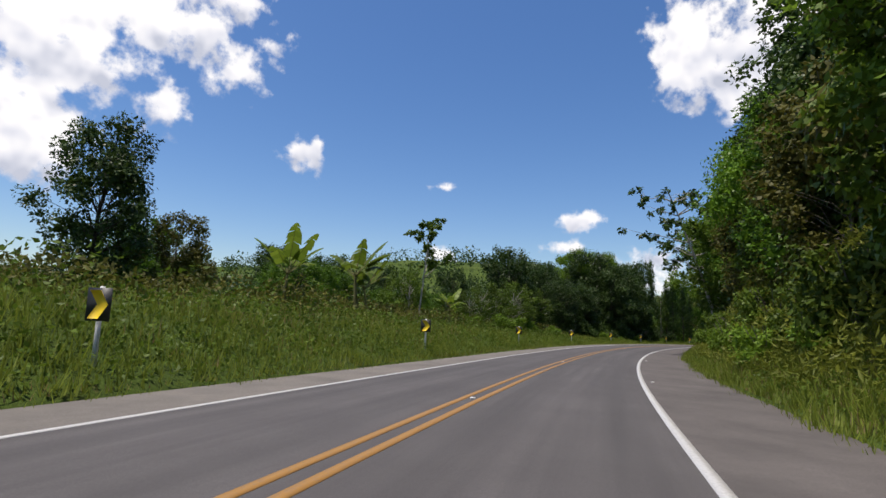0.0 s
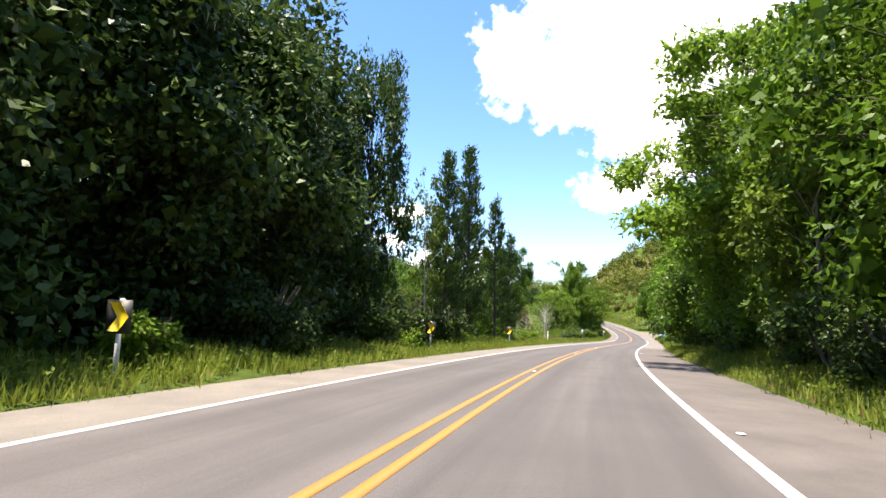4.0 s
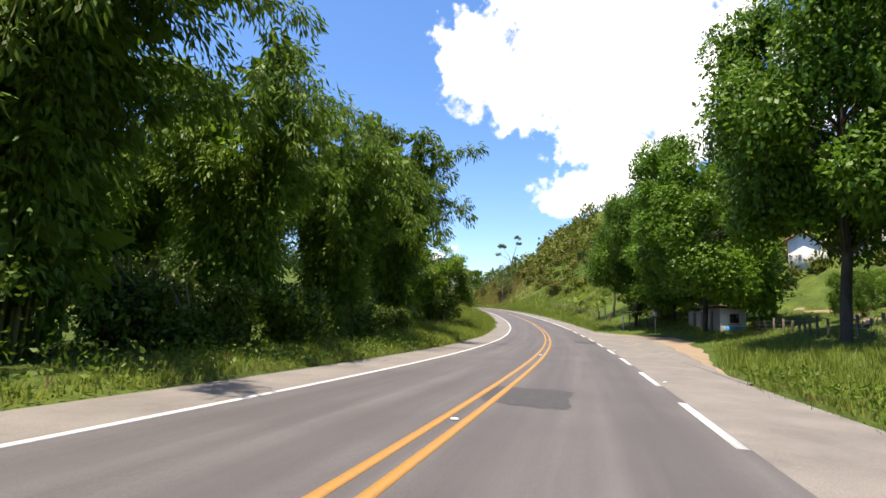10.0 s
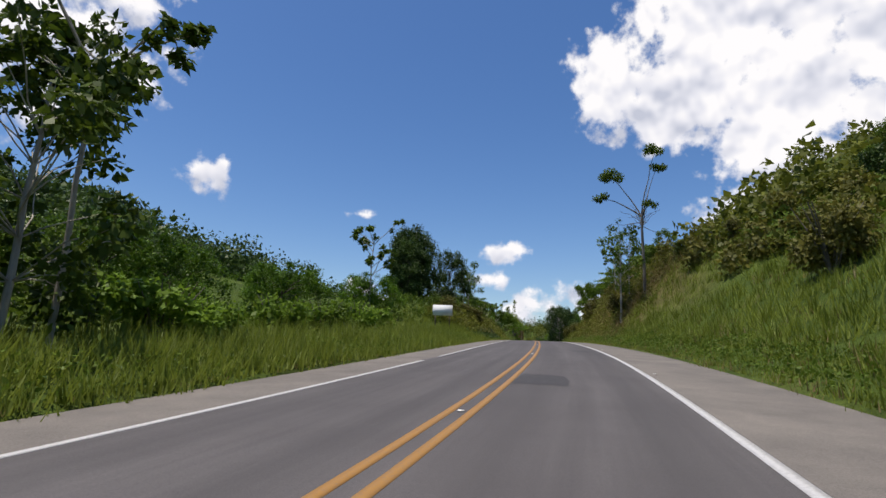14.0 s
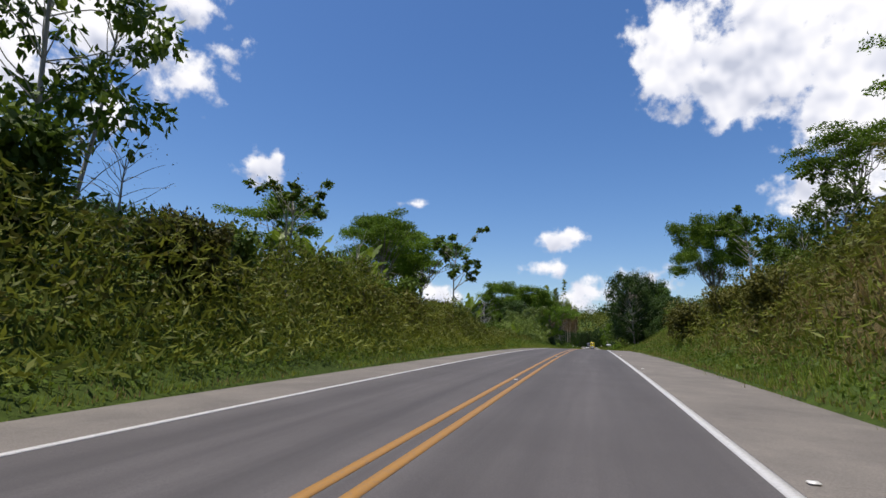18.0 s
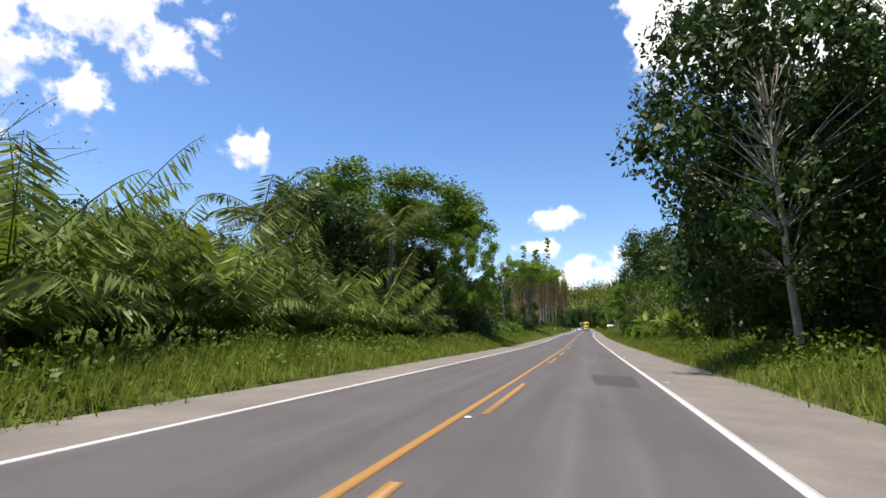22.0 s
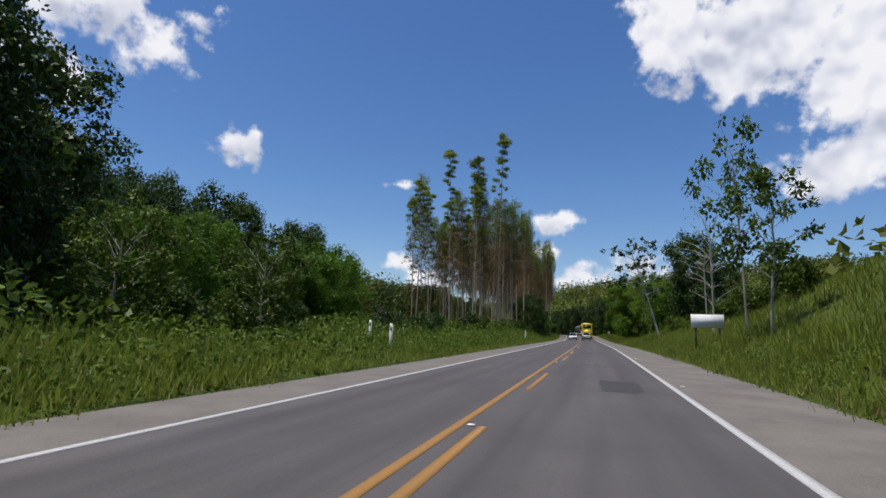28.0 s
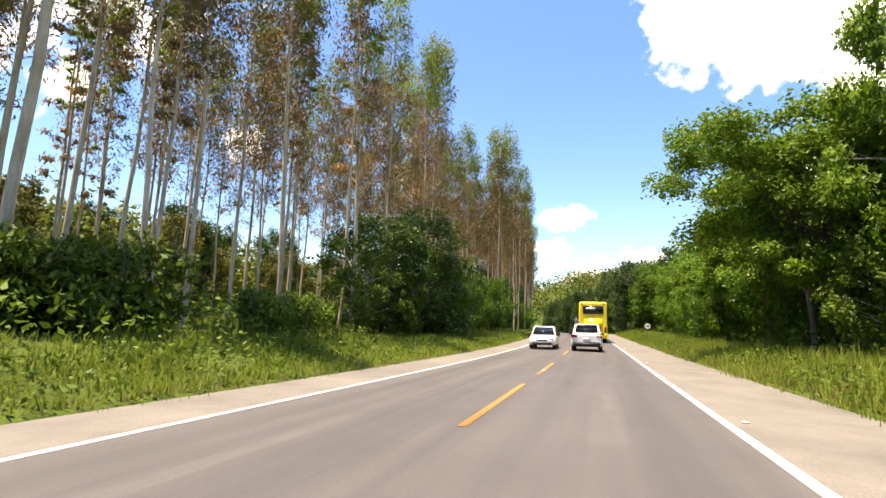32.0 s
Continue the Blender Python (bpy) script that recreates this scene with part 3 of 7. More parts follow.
def blob_leaves(g, rng, centre, radius, n, size, width=0.5, squash=0.75, droop=0.2, shell=0.55):
    """Leaves over and inside an uneven ball of foliage."""
    way = unit(rng, n)
    r = radius * (shell + (1 - shell) * rng.random(n) ** 0.4) * (1 + 0.25 * wave(way[:, 0] * 3 + centre[0], way[:, 2] * 3 + way[:, 1] * 2 + centre[1], 0.8))
    at = np.asarray(centre) + way * r[:, None] * np.array([1, 1, squash])
    aim = way * 0.45 + unit(rng, n)
    face = way + np.array([0, 0, 0.55]) + unit(rng, n) * 0.55
    g.leaves(at, aim, size * (0.6 + 0.8 * rng.random(n)), width, rng, 0.25, droop, face)
    k = n // 6
    inner = np.asarray(centre) + unit(rng, k) * radius * 0.5 * rng.random((k, 1)) ** 0.4 * np.array([1, 1, squash])
    g.leaves(inner, unit(rng, k), np.minimum(radius * (0.32 + 0.22 * rng.random(k)), size * 2.2), 0.75, rng, 0.2, 0.0)


def limb(g, rng, a, b, r0, r1, sides=6, wobble=0.06, n=6):
    a, b = np.asarray(a, float), np.asarray(b, float)
    u = np.linspace(0, 1, n)[:, None]
    length = np.linalg.norm(b - a)
    pts = a + (b - a) * u + np.cumsum(rng.normal(size=(n, 3)), 0) * wobble * length / n * (u > 0)
    pts[:, 2] += np.sin(u[:, 0] * np.pi) * 0.06 * length
    g.tube(pts, np.linspace(r0, r1, n), sides)
    return pts


def broad_tree(rng, height, spread, bare, blobs, leaves, size, squash=0.8, taper=0.5, blob_r=0.3, trunk_r=0.02, droop=0.25, lean=0.03, core=0.45):
    """A broad-leaved tree: trunk, limbs up into the crown, foliage in many uneven clumps."""
    wood, crown = Geo(), Geo()
    top = np.array([rng.normal() * lean * height, rng.normal() * lean * height, height * 0.8])
    trunk = limb(wood, rng, (0, 0, -0.3), top, height * trunk_r, height * trunk_r * 0.3, 8, 0.05, 9)
    turn, tilt = rng.random(2) * 6.3
    for k in range(blobs):
        u = (k + rng.random()) / blobs
        a = k * 2.4 + rng.normal() * 0.35
        uneven = 1.0 + 0.22 * math.sin(2 * a + turn) + 0.24 * math.sin(3 * a + 6 * u + tilt)
        z = height * (bare + (1 - bare) * u)
        reach = uneven * spread * (core + (1 - core) * rng.random() ** 0.35) * (np.sin(np.pi * np.clip(0.12 + 0.8 * u, 0, 1)) ** taper)
        r = height * blob_r * (0.42 + 0.75 * rng.random() ** 1.4) * 0.5
        root = trunk[min(len(trunk) - 1, max(2, int(len(trunk) * (bare * 0.8 + u * 0.6))))]
        c = np.array([root[0] * 0.6 + np.cos(a) * reach, root[1] * 0.6 + np.sin(a) * reach, min(z, height) - r * 0.5])
        limb(wood, rng, root, c, height * trunk_r * 0.22, 0.01, 5, 0.12, 5)
        n = int(leaves / blobs * (r / (height * blob_r * 0.4)) ** 2)
        blob_leaves(crown, rng, c, r, n, size, 0.58, squash, droop, 0.7)
    return wood, crown


def rosette_tree(rng, height, arms, leaves_each, size):
    """An open tree with bare pale arms that end in rosettes of large lobed leaves."""
    wood, crown = Geo(), Geo()
    top = np.array([rng.normal() * 0.04 * height, rng.normal() * 0.04 * height, height * 0.95])
    trunk = limb(wood, rng, (0, 0, -0.3), top, height * 0.011, height * 0.004, 6, 0.05, 10)
    ends = [top]
    for i in range(arms):
        root = trunk[4 + int(rng.random() * 5)]
        a = rng.random() * 2 * np.pi
        reach = height * (0.1 + 0.16 * rng.random())
        c = root + np.array([np.cos(a) * reach, np.sin(a) * reach, reach * (0.4 + 0.8 * rng.random())])
        limb(wood, rng, root, c, height * 0.005, height * 0.0025, 5, 0.12, 5)
        ends.append(c)
        for _ in range(2):
            e = c + rng.normal(size=3) * height * 0.045
            limb(wood, rng, c, e, height * 0.003, 0.01, 4, 0.1, 3)
            ends.append(e)
    for c in ends:
        for k in range(3):
            m = leaves_each
            way = unit(rng, m)
            way[:, 2] = way[:, 2] * 0.5 - 0.1
            crown.leaves(np.repeat(c[None], m, 0) + rng.normal(size=(m, 3)) * 0.16 * size * 2, way, size * (0.6 + 0.7 * rng.random(m)), 0.6, rng, 0.2, 0.25)
    return wood, crown


def leaning_tree(rng, height, lean, arms):
    """A pale stem that leans over, with bare curved arms that end in hanging tufts of large leaves."""
    wood, crown = Geo(), Geo()
    u = np.linspace(0, 1, 12)[:, None]
    stem = np.hstack([-lean * (0.75 * u + 0.25 * u ** 2), 0.3 * np.sin(3 * u), height * u ** 0.96]) + np.array([0, 0, -0.3])
    wood.tube(stem, np.linspace(0.13, 0.03, 12), 7)
    tips = [stem[-1], stem[-2]]
    for i in range(arms):
        k = 5 + i * 6 // arms
        a = i * 2.4 + 0.6
        reach = height * (0.13 + 0.15 * rng.random()) * (1.25 - 0.06 * k)
        c = stem[k] + np.array([np.cos(a) * reach * 1.15, np.sin(a) * reach * 0.6, reach * (0.15 + 0.5 * rng.random())])
        limb(wood, rng, stem[k], c, 0.05, 0.018, 5, 0.16, 6)
        tips.append(c)
        for _ in range(3):
            e = c + rng.normal(size=3) * np.array([0.65, 0.5, 0.38])
            limb(wood, rng, c, e, 0.016, 0.008, 4, 0.1, 3)
            tips.append(e)
    for c in tips:
        m = int(rng.integers(13, 23))
        way = unit(rng, m) + np.array([0, 0, -0.35])
        crown.leaves(c + rng.normal(size=(m, 3)) * 0.1, way, 0.34 * (0.55 + 0.75 * rng.random(m)), 0.55, rng, 0.2, 0.35)
    return wood, crown


def plate_tree(rng, height, spread, plates, leaves, size, bare=0.55):
    """A flat-topped tree: tall bare trunk, spreading limbs, thin plates of fine foliage."""
    wood, crown = Geo(), Geo()
    fork = np.array([rng.normal() * 0.03 * height, rng.normal() * 0.03 * height, height * bare])
    limb(wood, rng, (0, 0, -0.3), fork, height * 0.014, height * 0.009, 7, 0.05, 8)
    for i in range(plates):
        a = i * 2.4 + rng.normal() * 0.3
        reach = spread * (0.25 + 0.75 * rng.random() ** 0.6)
        c = fork + np.array([np.cos(a) * reach, np.sin(a) * reach, height * (1 - bare) * (0.25 + 0.75 * rng.random() ** 0.7) - reach * 0.15])
        root = fork * (0.6 + 0.4 * rng.random())
        limb(wood, rng, root, c, height * 0.0042, 0.015, 5, 0.16, 6)
        n = leaves // plates
        for k in range(3):
            e = c + rng.normal(size=3) * np.array([1, 1, 0.15]) * spread * 0.13
            limb(wood, rng, c, e, 0.03, 0.01, 4, 0.1, 3)
            way = unit(rng, n // 3)
            rr = spread * (0.24 if plates < 30 else 0.17) * rng.random(n // 3) ** 0.5
            ang = rng.random(n // 3) * 2 * np.pi
            at = e + np.stack([np.cos(ang) * rr, np.sin(ang) * rr, rng.normal(size=n // 3) * height * (0.014 if plates < 30 else 0.024) - rr * 0.2], -1)
            way[:, 2] *= 0.4
            crown.leaves(at, way, size * (0.6 + 0.8 * rng.random(n // 3)), 0.5, rng, 0.2, 0.15)
    return wood, crown


def tufted_tree(rng, height, leaves, size):
    """A bare forked stem with a few separate tufts of foliage at the ends of its arms."""
    wood, crown = Geo(), Geo()
    fork = np.array([0, 0, height * 0.5])
    limb(wood, rng, (0, 0, -0.3), fork, height * 0.013, height * 0.009, 7, 0.03, 7)
    tips = ((-0.24, 0.05, 0.78, 1.0), (0.1, -0.05, 0.93, 0.75), (-0.3, 0.0, 0.62, 0.6), (0.14, 0.08, 0.84, 0.6), (0.06, 0.0, 0.6, 0.5))
    for x, y, z, full in tips:
        c = np.array([x, y, z]) * height
        limb(wood, rng, fork, c, height * 0.006, 0.02, 5, 0.1, 7)
        for k in range(4):
            e = c + rng.normal(size=3) * np.array([0.05, 0.05, 0.018]) * height * full
            limb(wood, rng, c, e, 0.03, 0.01, 4, 0.1, 3)
            blob_leaves(crown, rng, e, height * 0.055 * full, int(leaves / 20 * full), size, 0.5, 0.5, 0.2)
    for k in range(26):
        c = fork + rng.normal(size=3) * np.array([0.09, 0.09, 0.08]) * height
        limb(wood, rng, fork * (0.85 + 0.15 * rng.random()), c, 0.035, 0.008, 4, 0.2, 5)
    return wood, crown


def gum_tree(rng, height, leaves, size, low=0.3):
    """A slim tall eucalyptus: straight pale stem, withered twigs below, green foliage that thickens at the tip."""
    wood, crown, withered = Geo(), Geo(), Geo()
    top = np.array([rng.normal() * 0.025 * height, rng.normal() * 0.025 * height, height])
    stem = limb(wood, rng, (0, 0, -0.3), top, height * 0.004 + 0.025, 0.02, 6, 0.025, 12)
    tufts = 40
    for i in range(tufts):
        u = low + (1 - low) * (i / (tufts - 1)) ** 0.85
        k = min(10, int(u * 11))
        root = stem[k] + (stem[k + 1] - stem[k]) * (u * 11 - k)
        a = rng.random() * 2 * np.pi
        reach = height * (0.02 + 0.05 * rng.random()) * (1.15 - 0.75 * u)
        c = root + np.array([np.cos(a) * reach, np.sin(a) * reach, reach * (0.5 + 0.8 * rng.random())])
        wood.tube([root, (root + c) / 2 + np.array([0, 0, 0.15]), c], [0.03, 0.018, 0.008], 4, False)
        g = withered if rng.random() > (u - 0.34) / 0.36 else crown
        full = height * (0.012 + 0.018 * rng.random() ** 1.6 + (0.012 if u > 0.9 else 0.0))
        n = int(leaves / tufts * (0.25 + 1.5 * (full / height / 0.03) ** 2) * (0.6 if g is withered else 1.0))
        way = unit(rng, n)
        way[:, 2] = np.abs(way[:, 2]) * 0.9 - 0.25
        g.leaves(c + way * rng.random((n, 1)) ** 0.45 * np.array([1, 1, 0.75]) * full, unit(rng, n) + np.array([0, 0, -0.4]), size * (0.6 + 0.8 * rng.random(n)), 0.36, rng, 0.15, 0.4, way + np.array([0, 0, 0.7]))
    return wood, crown, withered


def grove_gum(rng, height, leaves, size):
    """A slim eucalyptus of the inner wood: bare pale stem below, thin brownish foliage all over its upper part."""
    wood, crown, withered = Geo(), Geo(), Geo()
    top = np.array([rng.normal() * 0.025 * height, rng.normal() * 0.025 * height, height])
    stem = limb(wood, rng, (0, 0, -0.3), top, height * 0.004 + 0.02, 0.02, 6, 0.025, 12)
    for i in range(58):
        u = 0.34 + 0.66 * ((i + rng.random()) / 58) ** 0.9
        k = min(10, int(u * 11))
        root = stem[k] + (stem[k + 1] - stem[k]) * (u * 11 - k)
        a = i * 2.4 + rng.normal() * 0.5
        reach = height * (0.025 + 0.06 * rng.random()) * (1.2 - 0.75 * u)
        c = root + np.array([np.cos(a) * reach, np.sin(a) * reach, reach * (0.5 + 0.9 * rng.random())])
        wood.tube([root, (root + c) / 2 + np.array([0, 0, 0.12]), c], [0.026, 0.016, 0.007], 4, False)
        n = int(leaves / 58 * (0.5 + rng.random()))
        way = unit(rng, n)
        g = withered if rng.random() > (u - 0.45) / 0.5 else crown
        g.leaves(c + way * rng.random((n, 1)) ** 0.6 * np.array([1, 1, 1.15]) * height * 0.036, unit(rng, n) + np.array([0, 0, -0.5]), size * (0.6 + 0.8 * rng.random(n)), 0.3, rng, 0.15, 0.4)
    return wood, crown, withered


def needle_tree(rng, height, spread, leaves, size):
    """A pointed tree with upswept feathery boughs in uneven tiers."""
    wood, crown = Geo(), Geo()
    stem = limb(wood, rng, (0, 0, -0.3), (rng.normal() * 0.2, rng.normal() * 0.2, height), height * 0.013, 0.03, 7, 0.02, 10)
    boughs = 46
    for i in range(boughs):
        u = 0.1 + 0.87 * (i + rng.random() * 0.8) / boughs
        root = stem[0] + (stem[-1] - stem[0]) * u
        a = i * 2.4 + rng.normal() * 0.4
        reach = spread * (1.02 - u) ** 0.85 * (0.4 + 0.75 * rng.random())
        c = root + np.array([np.cos(a) * reach, np.sin(a) * reach, reach * (0.35 + 0.4 * rng.random())])
        limb(wood, rng, root, c, 0.05, 0.012, 4, 0.05, 4)
        n = int(leaves / boughs * (0.4 + reach / spread * 1.3))
        w = 0.25 + 0.8 * rng.random((n, 1)) ** 0.7
        at = root + (c - root) * w + rng.normal(size=(n, 3)) * spread * 0.075
        way = (c - root)[None] / np.linalg.norm(c - root) + unit(rng, n) * 0.7 + np.array([0, 0, 0.5])
        crown.leaves(at, way, size * (0.6 + 0.8 * rng.random(n)), 0.3, rng, 0.1, 0.0)
    return wood, crown


def bamboo(rng, height, canes, leaves, size):
    """A bamboo clump: arching canes with side twigs that hang full of narrow leaves."""
    wood, crown = [], Geo()
    twigs = 17
    per = leaves // (canes * twigs)
    for i in range(canes):
        a = rng.random() * 2 * np.pi
        r0 = rng.random() ** 0.5 * height * 0.09
        lean = height * (0.1 + 0.42 * rng.random())
        h = height * (0.55 + 0.45 * rng.random())
        u = np.linspace(0, 1, 12)[:, None]
        out = np.array([np.cos(a), np.sin(a), 0])
        arch = 1.05 + 0.65 * rng.random()
        pts = out * (r0 + lean * u ** 2.2) + np.array([0, 0, 1.0]) * (h * np.sin(np.clip(u * arch, 0, 1.75) * np.pi / 2 * 0.98) ** 0.9)
        wood.append(Geo().tube(pts, np.linspace(0.05, 0.012, 12), 5, False))
        for k in range(twigs):
            w = 0.08 + 0.92 * (k + rng.random()) / twigs
            j = min(10, int(w * 11))
            c = pts[j] + (pts[j + 1] - pts[j]) * (w * 11 - j)
            plume = height * (0.035 + 0.055 * rng.random()) * (1.15 - 0.45 * w)
            way = unit(rng, per)
            way[:, 2] = way[:, 2] * 0.8 - 0.25
            at = c + way * plume * rng.random((per, 1)) ** 0.5 + out * plume * 0.4
            crown.leaves(at, way * 0.6 + unit(rng, per) * 0.5 + out * 0.35 + np.array([0, 0, -0.5]), size * (0.6 + 0.8 * rng.random(per)), 0.24, rng, 0.1, 0.3)
            if w < 0.75:
                crown.leaves(c + unit(rng, 5) * plume * 0.5, unit(rng, 5), np.full(5, plume * 0.9), 0.6, rng, 0.2, 0.3)
    return wood, crown


def frond(g, rng, root, out, length, rise, leaflet, n=22, width=0.13, sag=1.0):
    """A feather-shaped palm frond: rib and hanging leaflets."""
    u = np.linspace(0, 1, 8)
    out = out / np.linalg.norm(out)
    pts = root + out[None] * (length * u * (1 - 0.25 * u))[:, None] + np.array([0, 0, 1.0]) * (length * (rise * u - sag * 0.75 * u ** 2))[:, None]
    g.tube(pts, np.linspace(0.035, 0.008, 8), 4, False)
    side = np.cross(out, (0, 0, 1.0))
    for sgn in (-1, 1):
        w = np.linspace(0.15, 1, n)
        k = np.clip((w * 7).astype(int), 0, 6)
        f = (w * 7 - k)[:, None]
        at = pts[k] * (1 - f) + pts[k + 1] * f
        way = sgn * side[None] * 1.0 + out[None] * 0.45 + np.array([0, 0, -0.45]) + rng.normal(size=(n, 3)) * 0.12
        g.leaves(at, way, leaflet * np.sin(np.pi * np.clip(w * 0.85 + 0.1, 0, 1)) * (0.85 + 0.3 * rng.random(n)), width, rng, 0.1, 0.15)


def palm(rng, height, fronds, length, rise=0.2):
    wood, crown = Geo(), Geo()
    top = np.array([rng.normal() * 0.3, rng.normal() * 0.3, height])
    limb(wood, rng, (0, 0, -0.3), top, 0.16, 0.11, 8, 0.04, 9)
    for i in range(fronds):
        a = i * 2.4
        frond(crown, rng, top, np.array([np.cos(a), np.sin(a), 0]), length * (0.8 + 0.4 * rng.random()), rise + 1.1 * rng.random(), length * 0.28, 26, 0.1)
    return wood, crown


def banana(rng, height, leaves):
    """A banana plant: thick soft stem, long paddle leaves with a midrib, some torn."""
    wood, crown = Geo(), Geo()
    for stem in range(1 + rng.integers(0, 2)):
        b = rng.normal(size=3) * np.array([0.5, 0.5, 0]) * (stem > 0)
        h = height * (1 - 0.3 * stem)
        top = b + np.array([rng.normal() * 0.1, rng.normal() * 0.1, h * 0.52])
        wood.tube([b + np.array([0, 0, -0.2]), (b + top) / 2, top], [h * 0.032, h * 0.026, h * 0.016], 8)
        for i in range(leaves):
            a = i * 2.4 + rng.normal() * 0.3
            out = np.array([np.cos(a), np.sin(a), 0])
            length = h * (0.46 + 0.2 * rng.random())
            rise = 0.65 + 1.0 * rng.random()
            u = np.linspace(0, 1, 9)
            mid = top + out * (length * u * (1 - 0.2 * u))[:, None] + np.array([0, 0, 1.0]) * (length * (rise * u - 0.62 * u ** 2))[:, None]
            wood.tube(mid[:7], np.linspace(0.025, 0.01, 7), 4, False)
            side = np.cross(out, (0, 0, 1.0))
            w = length * 0.17 * np.sin(np.pi * np.clip(u * 0.82 + 0.14, 0, 1)) ** 0.7
            for sgn in (-1, 1):
                for k in range(2, 8):
                    if rng.random() < 0.06:
                        continue
                    s0, s1 = w[k], w[k + 1] * (1 if rng.random() > 0.3 else 0.75)
                    dip = np.array([0, 0, 0.25 + 0.25 * rng.random()])
                    q = [mid[k], mid[k] + sgn * side * s0 - dip * s0, mid[k + 1] + sgn * side * s1 - dip * s1, mid[k + 1]]
                    crown.add(q, [(0, 1, 2, 3)])
    return wood, crown


def bush(rng, height, spread, blobs, leaves, size):
    g, wood = Geo(), Geo()
    for i in range(3 + blobs // 2):
        a = rng.random() * 2 * np.pi
        wood.tube([(0, 0, -0.2), (np.cos(a) * spread * 0.3, np.sin(a) * spread * 0.3, height * 0.45), (np.cos(a) * spread * 0.6, np.sin(a) * spread * 0.6, height * 0.8)], [0.04, 0.025, 0.01], 4, False)
    for _ in range(blobs):
        a, u = rng.random() * 2 * np.pi, rng.random()
        r = (0.22 + 0.2 * rng.random()) * min(height, spread)
        reach = max(0.0, spread - r) * rng.random() ** 0.5
        c = (np.cos(a) * reach, np.sin(a) * reach, r * 0.6 + (height - 1.5 * r) * u * (1 - 0.35 * (reach / spread) ** 2))
        blob_leaves(g, rng, c, r, leaves // blobs, size, 0.58, 0.85, 0.2, 0.5)
    return wood, g


